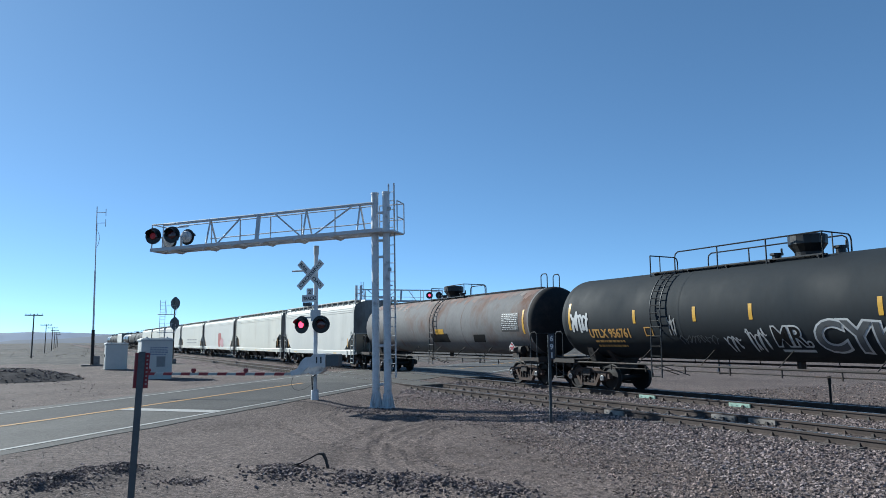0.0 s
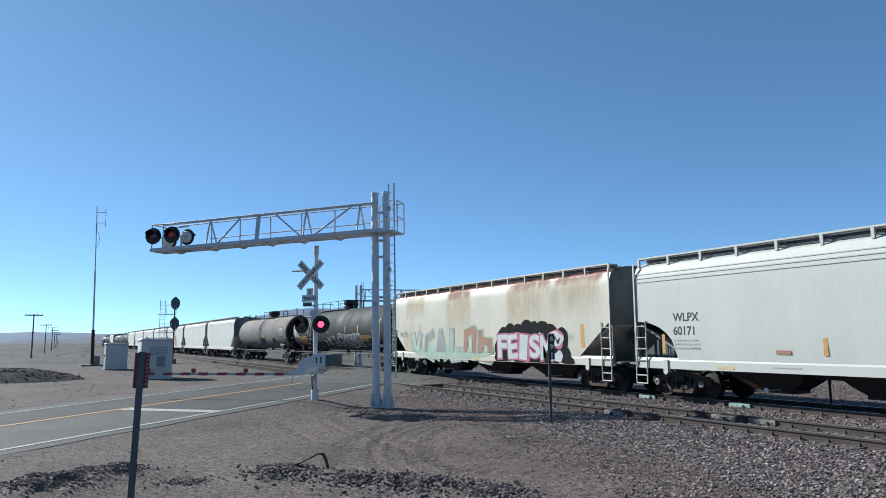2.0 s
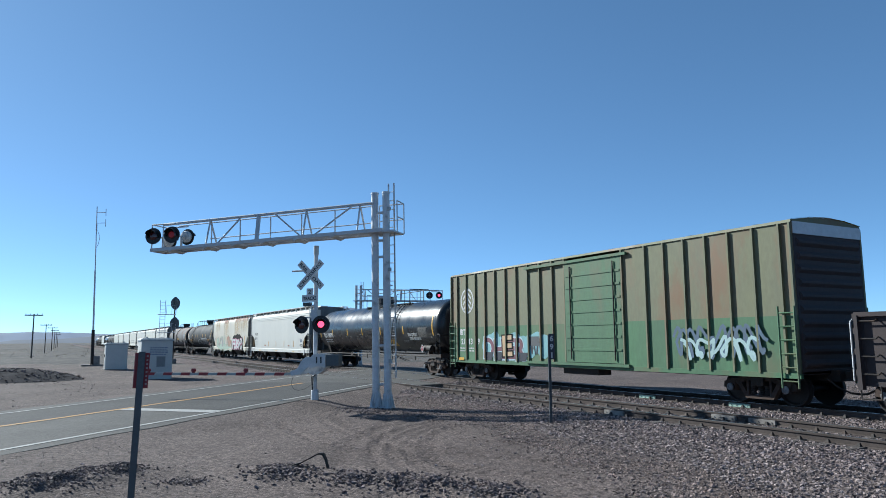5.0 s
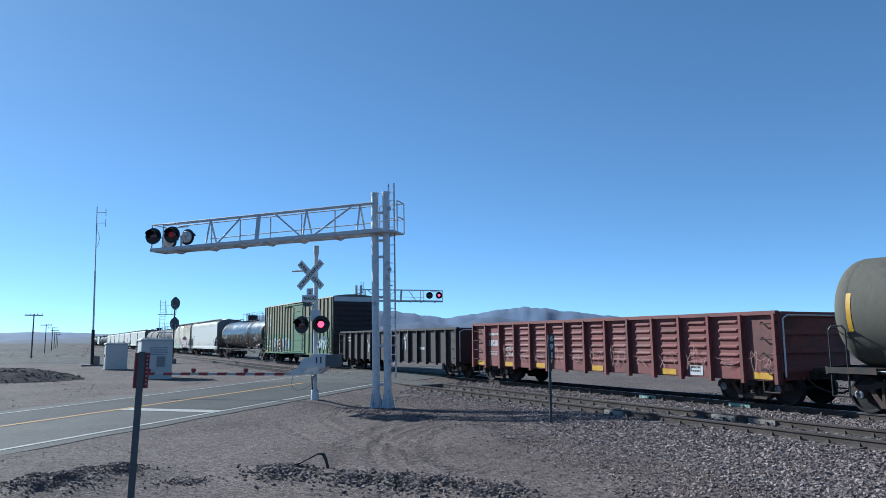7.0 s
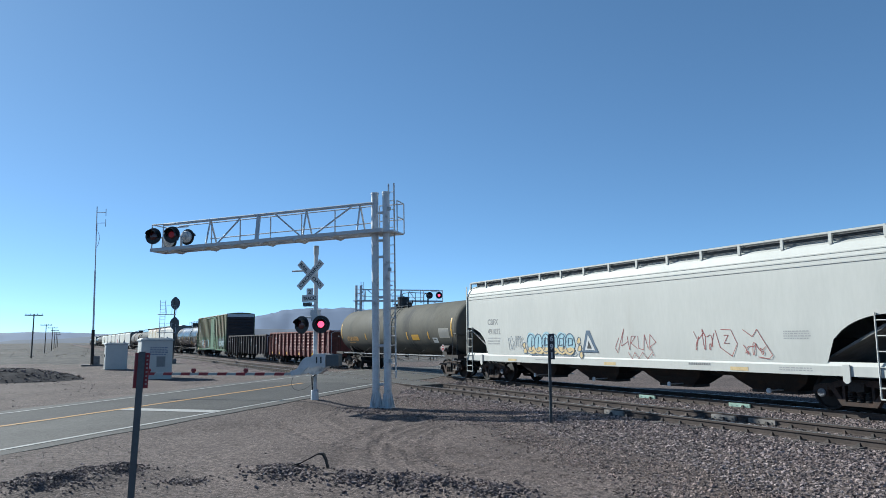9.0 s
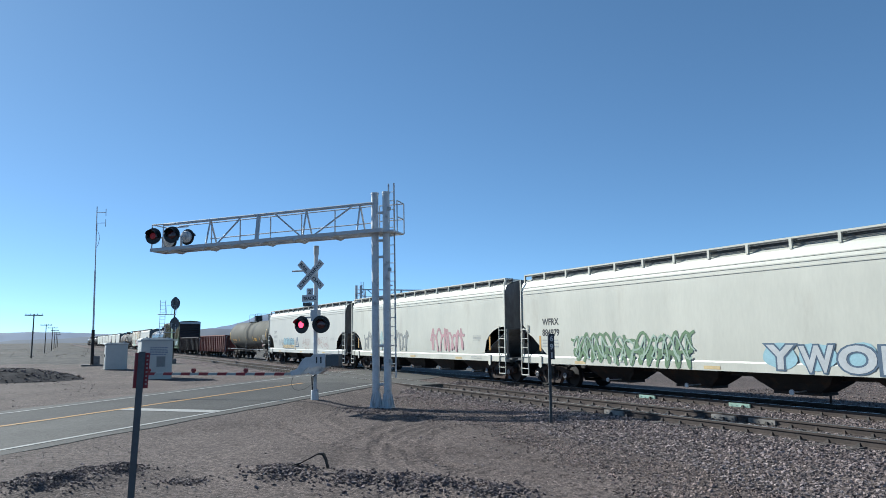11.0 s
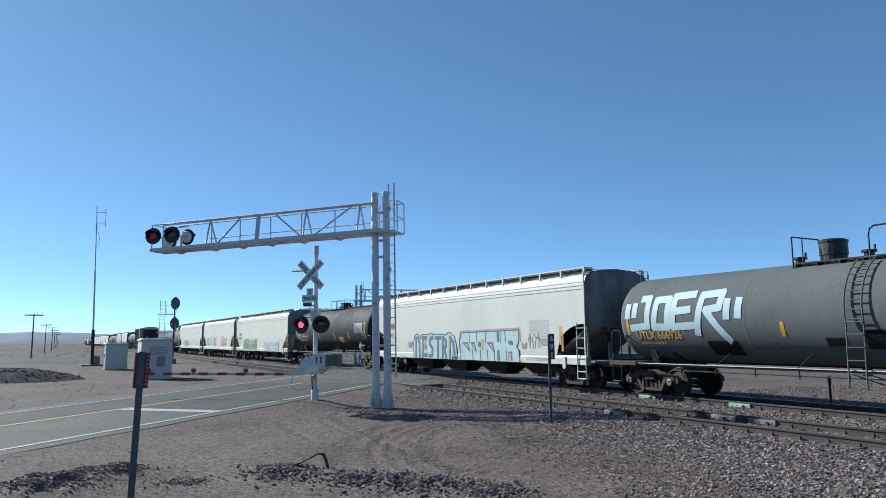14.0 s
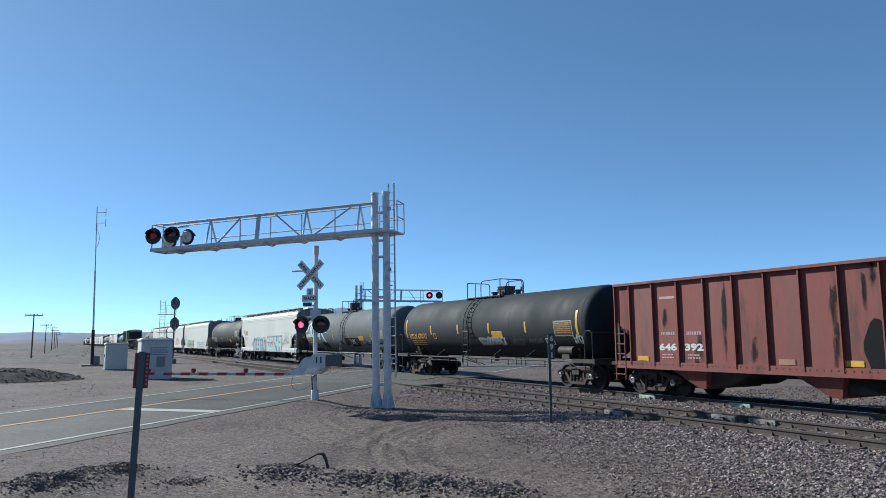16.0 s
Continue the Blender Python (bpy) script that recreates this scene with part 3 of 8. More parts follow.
def letters(key, x, z, material, parent, surface, lift=0.008, name="lettering", shear=0.0, width=None, mirror=False, jitter=0.0):
    bm = B()
    bm.from_mesh(LETTERS[key])
    xs = [v.co.x for v in bm.verts]
    k = 1 if width is None else width / (max(xs) - min(xs))
    for v in bm.verts:
        a, b = (v.co.x - min(xs)) * k, v.co.y
        a, b = a + b * shear, b + jitter * math.sin(a * 2.1)
        v.co = (x + a, 0, z + b)
    wrap(bm, surface, lift)
    return part(name, mesh_of(name, bm, material, fix=False), None, parent)


def sheet(outline, material, parent, surface, lift=0.005, name="marking", label=""):
    bm = B()
    bm.faces.new([bm.verts.new((x, 0, z)) for x, z in outline])
    wrap(bm, surface, lift)
    return part(name, mesh_of(name, bm, material, fix=False), None, parent, label)


def ragged(x0, x1, z0, z1, seed, drip=0.5):
    """A stain that starts level at the top and runs down in uneven streaks."""
    rnd = random.Random(seed)
    n = max(8, int((x1 - x0) / 0.09))
    pts = [(x1, z1), (x0, z1)]
    for i in range(n + 1):
        d = z0 + (z1 - z0) * drip * (0.6 * rnd.random() + 0.8 * (noise.noise(Vector((i * 0.23, seed, 0))) + 0.5))
        pts.append((x0 + (x1 - x0) * i / n, min(d, z1 - 0.01)))
    return pts


def rect(x0, x1, z0, z1, tilt=0.0):
    return [(x0, z0), (x1, z0), (x1 + tilt, z1), (x0 + tilt, z1)]


def bars(x0, x1, z0, z1, rows, material, parent, surface, lift=0.006, seed=0, name="lettering"):
    """Lines of writing too small to read, as plain bars."""
    rnd = random.Random(seed)
    bm = B()
    h = (z1 - z0) / rows
    for r in range(rows):
        x = x0
        while x < x1 - 0.05:
            w = rnd.uniform(0.03, 0.13) * max(0.8, x1 - x0)
            e = min(x + w, x1)
            zt = z1 - r * h
            bm.faces.new([bm.verts.new((a, 0, b)) for a, b in rect(x, e, zt - h * 0.45, zt)])
            x = e + 0.03 * max(0.8, x1 - x0)
    wrap(bm, surface, lift)
    return tagged(part(name, mesh_of(name, bm, material, fix=False), None, parent), kind="stuff")


def blob(cx, cz, rx, rz, seed, n=18, rough=0.18):
    rnd = random.Random(seed)
    ph = [rnd.uniform(0, 6.28) for _ in range(4)]
    out = []
    for i in range(n):
        t = 2 * math.pi * i / n
        k = 1 + rough * (math.sin(2 * t + ph[0]) * 0.5 + math.sin(3 * t + ph[1]) * 0.6 + math.sin(5 * t + ph[2]) * 0.4)
        out.append((cx + rx * k * math.cos(t), cz + rz * k * math.sin(t)))
    return out


def strokes(lines, w, material, parent, surface, lift=0.01, name="graffiti"):
    """Spray-can lines: each a list of (x, z), w wide."""
    bm = B()
    over = 0.0
    for line in lines:
        for (x0, z0), (x1, z1) in zip(line, line[1:]):
            d = Vector((x1 - x0, z1 - z0))
            if d.length < 1e-4:
                continue
            d.normalize()
            nx, nz = -d.y * w / 2, d.x * w / 2
            ex, ez = d.x * w / 3, d.y * w / 3
            over += min(0.0003, 0.005 / max(1, len(line) * len(lines)))
            bm.faces.new([bm.verts.new((a, over, b)) for a, b in ((x0 - ex + nx, z0 - ez + nz), (x0 - ex - nx, z0 - ez - nz), (x1 + ex - nx, z1 + ez - nz), (x1 + ex + nx, z1 + ez + nz))])
    wrap(bm, surface, lift)
    return tagged(part(name, mesh_of(name, bm, material, fix=False), None, parent), kind="stuff")


def scrawl(x0, x1, z0, z1, seed, turns=7):
    """An unreadable looping tag, as polyline."""
    pts, n = [], turns * 18
    for i in range(n + 1):
        t = i / n
        pts.append((x0 + (x1 - x0) * t + math.sin(t * turns * 6.28) * (x1 - x0) / turns * 0.45, (z0 + z1) / 2 + (z1 - z0) / 2 * (0.75 * math.cos(t * turns * 6.28 + 1.3 * math.sin(t * 9 + seed)) + 0.3 * math.sin(t * turns * 14.1 + seed))))
    return [pts]


def outlined(outer, inner, x, z, edge, fill, car, surface, width, jitter=0.0, lift=0.010):
    """Hand-painted word: a broad outline with the same letters filled over it."""
    src = LETTERS[outer]
    lo = min(v.co.x for v in src.vertices)
    k = width / (max(v.co.x for v in src.vertices) - lo)
    for key, m, up in ((outer, edge, lift), (inner, fill, lift + 0.007)):
        bm = B()
        bm.from_mesh(LETTERS[key])
        for v in bm.verts:
            a = (v.co.x - lo) * k
            v.co = (x + a, 0, z + v.co.y + jitter * math.sin(a * 2.1))
        wrap(bm, surface, up)
        part("graffiti", mesh_of("graffiti", bm, m, fix=False), None, car)


def tag_word(text, x0, x1, z0, z1, edge, fill, car, surface, seed, tilt=5.0, lap=0.12, lift=0.010):
    """Block-letter graffiti: every letter a little askew and crowding the next, filled over a broad outline."""
    rnd = random.Random(seed)
    w = (x1 - x0) / len(text)
    for i, c in enumerate(text):
        src = LETTERS[(c, 1.0, 0.085)].vertices
        lo, hi = min(v.co.x for v in src), max(v.co.x for v in src)
        b0, b1 = min(v.co.y for v in src), max(v.co.y for v in src)
        a, dz, k = radians(rnd.uniform(-tilt, tilt)), rnd.uniform(-0.04, 0.04), rnd.uniform(0.94, 1.06)
        cx, cz = x0 + (i + 0.5) * w, (z0 + z1) / 2 + dz
        for weight, m, up in ((0.085, edge, lift + 0.0006 * i), (0.035, fill, lift + 0.006 + 0.0006 * i)):
            bm = B()
            bm.from_mesh(LETTERS[(c, 1.0, weight)])
            for v in bm.verts:
                px = ((v.co.x - lo) / (hi - lo) - 0.5) * w * (1 + lap)
                pz = ((v.co.y - b0) / (b1 - b0) - 0.5) * (z1 - z0) * k
                v.co = (cx + px * math.cos(a) - pz * math.sin(a) * 0.6, 0, cz + px * math.sin(a) * 0.6 + pz * math.cos(a))
            wrap(bm, surface, up)
            part("graffiti", mesh_of("graffiti", bm, m, fix=False), None, car)


# ---- running gear shared by all cars ----
WHEEL_R = 0.457


def lathe_y(bm, prof, seg=28):
    """Turn a profile of (radius, y) round the y axis."""
    loft(bm, [[(r * math.cos(2 * math.pi * i / seg), y, r * math.sin(2 * math.pi * i / seg)) for i in range(seg)] for r, y in prof])


def wheel_mesh():
    bm = B()
    for s in (-1, 1):
        prof = [(0.10, 0.80), (0.20, 0.79), (0.37, 0.765), (0.40, 0.82), (0.445, 0.82), (0.455, 0.74), (0.458, 0.69), (0.485, 0.68), (0.48, 0.655), (0.39, 0.66), (0.30, 0.70), (0.12, 0.70)]
        lathe_y(bm, [(r, s * y) for r, y in prof])
    rod(bm, (0, -1.0, 0), (0, 1.0, 0), 0.085, 12)
    for s in (-1, 1):
        rod(bm, (0, s * 1.08, 0), (0, s * 1.16, 0), 0.10, 10)
        for k in range(3):
            a = k * 2.094
            rod(bm, (0.055 * math.cos(a), s * 1.155, 0.055 * math.sin(a)), (0.055 * math.cos(a), s * 1.185, 0.055 * math.sin(a)), 0.02, 6)
    return mesh_of("wheelset", bm, M_WHEEL, True)


def side_frame_mesh(s):
    bm = B()
    top = [(-1.18, 0.44), (-1.16, 0.60), (-1.02, 0.68), (-0.72, 0.70), (-0.42, 0.80), (0.42, 0.80), (0.72, 0.70), (1.02, 0.68), (1.16, 0.60), (1.18, 0.44), (1.02, 0.42), (0.86, 0.50), (0.66, 0.56), (0.40, 0.66), (-0.40, 0.66), (-0.66, 0.56), (-0.86, 0.50), (-1.02, 0.42)]
    low = [(-0.70, 0.56), (-0.58, 0.60), (-0.36, 0.26), (0.36, 0.26), (0.58, 0.60), (0.70, 0.56), (0.44, 0.16), (-0.44, 0.16)]
    a, b = (s * 0.93, s * 1.09)
    slab(bm, top, a, b)
    slab(bm, low, a, b)
    for x in (-0.40, 0.34):
        box(bm, x, x + 0.07, min(a, b), max(a, b), 0.24, 0.68)
    for x in (-0.89, 0.89):
        box(bm, x - 0.13, x + 0.13, min(s * 0.95, s * 1.12), max(s * 0.95, s * 1.12), 0.37, 0.62)
    return mesh_of("side_frame", bm, M_RUSTFRAME)


def spring_mesh(s):
    bm = B()
    for x in (-0.22, 0.0, 0.22):
        for k in range(5):
            rod(bm, (x, s * 1.01, 0.28 + k * 0.052), (x, s * 1.01, 0.312 + k * 0.052), 0.085 if k % 2 == 0 else 0.07, 10)
    return mesh_of("springs", bm, M_STEEL_DK)


def bolster_mesh():
    bm = B()
    box(bm, -0.2, 0.2, -1.16, 1.16, 0.53, 0.74)
    rod(bm, (0, 0, 0.7), (0, 0, 0.86), 0.28, 14)
    for s in (-1, 1):
        beam(bm, (-0.62, 0, 0.42), (-0.62, s * 0.9, 0.36), 0.08, 0.14)
        beam(bm, (0.62, 0, 0.42), (0.62, s * 0.9, 0.36), 0.08, 0.14)
        for x in (-0.43, 0.43):
            box(bm, x - 0.03, x + 0.03, min(s * 0.66, s * 0.86), max(s * 0.66, s * 0.86), 0.28, 0.62)
    return mesh_of("bolster", bm, M_STEEL_DK)


def bearing_cap_mesh():
    bm = B()
    lathe_y(bm, [(0.11, -1.165), (0.11, -1.19), (0.085, -1.20), (0.05, -1.20), (0.045, -1.19), (0.01, -1.19)], 16)
    for k in range(3):
        a = k * 2.094 + 0.5
        rod(bm, (0.068 * math.cos(a), -1.195, 0.068 * math.sin(a)), (0.068 * math.cos(a), -1.215, 0.068 * math.sin(a)), 0.016, 6)
    return mesh_of("bearing_cap", bm, M_CAP)


M_CAP = mat("worn_bearing_cap", (0.24, 0.24, 0.25), 0.5, 0.4, var=0.3, scale=9, fine=40)
GEAR = dict(bearing_cap=bearing_cap_mesh(), wheelset=wheel_mesh(), side_frame=[side_frame_mesh(-1), side_frame_mesh(1)], springs=[spring_mesh(-1), spring_mesh(1)], bolster=bolster_mesh())
WHEELS = []


def running_gear(car, half_base, couple):
    """Two trucks and two couplers; couple is the distance from the car's middle to the coupling line."""
    for s in (-1, 1):
        truck = part("truck", GEAR["bolster"], None, car, "grimy two-axle freight truck")
        truck.location = (s * half_base, 0, 0)
        for k in (0, 1):
            part("side_frame", GEAR["side_frame"][k], None, truck)
            tagged(part("spring_nest", GEAR["springs"][k], None, truck), kind="stuff")
        for k in (-0.89, 0.89):
            cap = part("bearing_cap", GEAR["bearing_cap"], None, truck, "pale worn bearing cap")
            cap.location = (k, 0, WHEEL_R)
            w = part("wheelset", GEAR["wheelset"], None, truck, "steel wheelset with worn treads")
            w.location = (k, 0, WHEEL_R)
            WHEELS.append((w, k))
        bm = B()
        e, r = s * couple, -s
        box(bm, min(e, e + r * 1.0), max(e, e + r * 1.0), -0.07, 0.07, 0.78, 0.96)
        box(bm, min(e - s * 0.08, e + r * 0.3), max(e - s * 0.08, e + r * 0.3), -0.16, 0.12, 0.72, 1.02)
        pts = [(e + r * 0.8, -0.45, 0.8), (e + r * 0.5, -0.42, 0.55), (e + r * 0.2, -0.35, 0.42), (e, -0.2, 0.40)]
        pipe(bm, pts, 0.028)
        part("coupler", bm, M_STEEL_DK, car, "knuckle coupler with hanging air hose")


def ladder(bm, x0, x1, y, z0, z1, n, r=0.016):
    for x in (x0, x1):
        rod(bm, (x, y, z0), (x, y, z1), r * 1.4, 6)
    for i in range(n):
        z = z0 + (z1 - z0) * (i + 0.5) / n
        rod(bm, (x0, y, z), (x1, y, z), r, 6)


# ---- covered hopper ----
H_HALF_W = 1.60


def hopper_side(z):
    """y of the near side and its outward normal at height z."""
    if z < 1.25:
        return -1.58, -1.0, 0.0
    if z > 3.75:
        t = min(1.0, (z - 3.75) / 0.5)
        return -1.60 + 0.14 * t * t, -0.96, 0.28 * t
    return -1.60, -1.0, 0.0


def covered_hopper(couple, paint, label, round_cut=False, bays=4, bands=True, roof=None, frame_paint=None):
    car = thing("covered_hopper_car", label, "freight car", "cars of the freight train")
    half = couple - 0.62                      # end of the side sheet
    cut_len = 1.75
    frame_paint = frame_paint or paint

    def low(x):
        d = half - abs(x)
        if d >= cut_len:
            return 1.20
        t = min(1.0, max(0.0, 1 - d / cut_len))
        if round_cut:
            return 1.20 + 1.22 * math.sqrt(max(0.0, 1 - (1 - t) ** 2.2))
        return 1.20 + 1.30 * t

    xs = sorted({round(s * (half - cut_len * k / 8), 4) for k in range(9) for s in (-1, 1)} | {round(half - cut_len - i * (half - cut_len) / 8, 3) for i in range(1, 16)})
    bm = B()
    for s in (-1, 1):
        rows = []
        for x in xs:
            zl = low(x)
            zz = [zl + (3.75 - zl) * k / 5 for k in range(6)] + [3.88, 4.0, 4.12, 4.22]
            rows.append([(x, s * -hopper_side(z)[0] if s > 0 else hopper_side(z)[0], z) for z in zz])
        loft(bm, rows, cap=False, closed=False)
    part("side_sheet", bm, paint, car, smooth=True)
    bm = B()
    roof_prof = [(-1.47, 4.215), (-1.25, 4.34), (-0.8, 4.45), (0, 4.50), (0.8, 4.45), (1.25, 4.34), (1.47, 4.215)]
    loft(bm, [[(x, y, z) for y, z in roof_prof] for x in (-half, -half / 2, 0, half / 2, half)], cap=False, closed=False)
    part("roof", bm, roof or paint, car, smooth=True)
    # ends: upright sheet with stiffeners above, slope sheet below
    for s in (-1, 1):
        bm = B()
        prof = [(-1.59, 2.35), (-1.60, 3.7), (-1.47, 4.215), (-0.8, 4.45), (0, 4.5), (0.8, 4.45), (1.47, 4.215), (1.60, 3.7), (1.59, 2.35)]
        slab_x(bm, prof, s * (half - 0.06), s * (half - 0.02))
        # darker than the sides: end shade is in the paint, with grime
        part("end_sheet", bm, M_SHADED_END, car, "grimy end sheet with shade in its colour")
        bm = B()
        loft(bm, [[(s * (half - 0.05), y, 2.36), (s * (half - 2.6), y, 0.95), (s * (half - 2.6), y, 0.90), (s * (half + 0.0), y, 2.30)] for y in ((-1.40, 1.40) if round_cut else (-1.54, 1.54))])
        part("slope_sheet", bm, M_SHADED_END if round_cut else paint, car)
        bm = B()
        box(bm, min(s * (half - 1.75), s * (half + 0.42)), max(s * (half - 1.75), s * (half + 0.42)), -0.35, 0.35, 0.82, 1.06)
        box(bm, min(s * (half - 0.1), s * (half + 0.42)), max(s * (half - 0.1), s * (half + 0.42)), -1.55, 1.55, 1.02, 1.08)
        for y in (-1.5, -0.5, 0.5, 1.5):
            rod(bm, (s * (half + 0.02), y, 1.05), (s * (half + 0.02), y, 2.34), 0.05, 6)
        part("end_platform", bm, M_SHADED_END, car)
        for y in (-1.63, 1.63):
            bm = B()
            xa, xb = s * (half + 0.02), s * (half - 0.46)
            ladder(bm, xa, xb, y, 0.98, 2.45, 4, 0.015)
            part("side_ladder", bm, frame_paint, car)
            bm = B()
            pipe(bm, [(xa, y, 0.98), (xa, y, 0.42), (xb, y, 0.42), (xb, y, 0.98)], 0.022)
            pipe(bm, [(xa, y, 0.68), (xb, y, 0.68)], 0.02)
            part("sill_step", bm, frame_paint, car)
            bm = B()
            loft(bm, [[(s * half + dx, y + dy, z) for dx, dy in ((-0.03, -0.015), (0.03, -0.015), (0.03, 0.02), (-0.03, 0.02))] for z in (1.05, 2.4, 4.0, 4.35)])
            part("corner_post", bm, frame_paint, car)
        bm = B()
        for y in (1.05, 1.45):
            pipe(bm, [(s * (half - 0.3), y, 4.50), (s * (half + 0.12), y, 4.46), (s * (half + 0.20), y, 4.30), (s * (half + 0.20), y, 1.05)], 0.022)
        for i in range(9):
            rod(bm, (s * (half + 0.20), 1.05, 1.3 + i * 0.36), (s * (half + 0.20), 1.45, 1.3 + i * 0.36), 0.016, 6)
        part("end_ladder", bm, frame_paint, car)
    # side sill, its shelf and the jacking pads
    for s in (-1, 1):
        bm = B()
        loft(bm, [[(x, s * 1.42, 0.92), (x, s * 1.60, 0.92), (x, s * 1.60, 1.16), (x, s * 1.56, 1.26), (x, s * 1.42, 1.26)] for x in (-half - 0.02, half + 0.02)])
        part("side_sill", bm, paint, car)
        for e in (-1, 1):
            bm = B()
            xx = e * (half - 1.25)
            slab(bm, [(xx - 0.09, 0.80), (xx - 0.02, 0.74), (xx + 0.02, 0.74), (xx + 0.09, 0.80), (xx + 0.09, 1.2), (xx - 0.09, 1.2)], s * 1.605, s * 1.64)
            part("jacking_pad", bm, paint, car)
    # roof walk with brackets
    for s in (-1, 1):
        for k in range(4):
            bm = B()
            y = s * (1.18 + k * 0.09)
            box(bm, -half + 0.1, half - 0.1, y - 0.03, y + 0.03, 4.50, 4.525)
            part("walk_plank", bm, M_WALK, car)
        # coaming added in the dark grating colour to carry the shade below the walk
        bm = B()
        box(bm, -half + 0.1, half - 0.1, min(s * 1.08, s * 1.12), max(s * 1.08, s * 1.12), 4.36, 4.53)
        part("roof_coaming", bm, M_WALK, car)
        bm = B()
        box(bm, -half + 0.1, half - 0.1, min(s * 1.485, s * 1.50), max(s * 1.485, s * 1.50), 4.49, 4.54)
        part("walk_edge", bm, paint, car)
        n = 14
        bm = B()
        loft(bm, [[(-0.042, s * 1.44, 4.22), (0.042, s * 1.44, 4.22), (0.042, s * 1.505, 4.22), (-0.042, s * 1.505, 4.22)], [(-0.042, s * 1.44, 4.46), (0.042, s * 1.44, 4.46), (0.042, s * 1.505, 4.46), (-0.042, s * 1.505, 4.46)],
                  [(-0.042, s * 1.12, 4.47), (0.042, s * 1.12, 4.47), (0.042, s * 1.505, 4.50), (-0.042, s * 1.505, 4.50)]])
        bracket = mesh_of("walk_bracket", bm, paint)
        for i in range(n + 1):
            ob = part("walk_bracket", bracket, None, car)
            ob.location = (-half + 0.12 + (2 * half - 0.24) * i / n, 0, 0)
    for k in range(4):
        bm = B()
        x0 = -half + 1.2 + k * (2 * half - 2.4) / 4
        x1 = x0 + (2 * half - 2.4) / 4 - 0.12
        loft(bm, [[(x0, -0.32, 4.47), (x1, -0.32, 4.47), (x1, 0.32, 4.47), (x0, 0.32, 4.47)], [(x0 + 0.03, -0.28, 4.62), (x1 - 0.03, -0.28, 4.62), (x1 - 0.03, 0.28, 4.62), (x0 + 0.03, 0.28, 4.62)]])
        part("hatch_cover", bm, paint, car)
    if bands:
        for z in (3.72, 3.85, 3.98):
            bm = B()
            for s in (-1, 1):
                y = hopper_side(z)[0] * -s
                beam(bm, (-half, y + s * 0.004, z), (half, y + s * 0.004, z), 0.026, 0.03)
            part("side_band", bm, paint, car)
    # discharge bays
    inner = half - 2.35
    w = 2 * inner / bays
    for b in range(bays):
        xc = -inner + (b + 0.5) * w
        bm = B()
        loft(bm, [[(xc + a * w, y, z) for a, y in ((-h, -b), (h, -b), (h, b), (-h, b))] for h, b, z in ((0.50, 1.45, 1.85), (0.385, 0.80, 0.96), (0.30, 0.52, 0.62), (0.19, 0.36, 0.36))])
        bay = part("discharge_bay", bm, M_STEEL_DK, car)
        bm = B()
        box(bm, xc - 0.19 * w - 0.05, xc + 0.19 * w + 0.05, -0.36, 0.36, 0.29, 0.37)
        part("outlet_frame", bm, M_STEEL_DK, bay)
        bm = B()
        rod(bm, (xc + 0.3, -1.0, 0.40), (xc + 0.3, 1.0, 0.40), 0.022, 6)
        rod(bm, (xc + 0.3, -1.04, 0.40), (xc + 0.3, -1.0, 0.40), 0.075, 10)
        part("outlet_gate", bm, M_GALV, bay, "grey capstan of the outlet gate")
    bm = B()
    box(bm, -half + 0.3, half - 0.3, -0.2, 0.2, 0.72, 0.98)
    part("centre_sill", bm, M_STEEL_DK, car)
    # brake wheel on the rear end
    bm = B()
    for i in range(16):
        a, b = 2 * math.pi * i / 16, 2 * math.pi * (i + 1) / 16
        rod(bm, (half + 0.3, -0.75 + 0.27 * math.cos(a), 2.0 + 0.27 * math.sin(a)), (half + 0.3, -0.75 + 0.27 * math.cos(b), 2.0 + 0.27 * math.sin(b)), 0.018, 6)
    for a in (0.5, 2.6, 4.7):
        rod(bm, (half + 0.3, -0.75, 2.0), (half + 0.3, -0.75 + 0.27 * math.cos(a), 2.0 + 0.27 * math.sin(a)), 0.015, 6)
    box(bm, half - 0.02, half + 0.3, -0.85, -0.65, 1.75, 2.12)
    part("brake_wheel", bm, M_STEEL_DK, car)
    running_gear(car, couple - 1.95, couple)
    return car


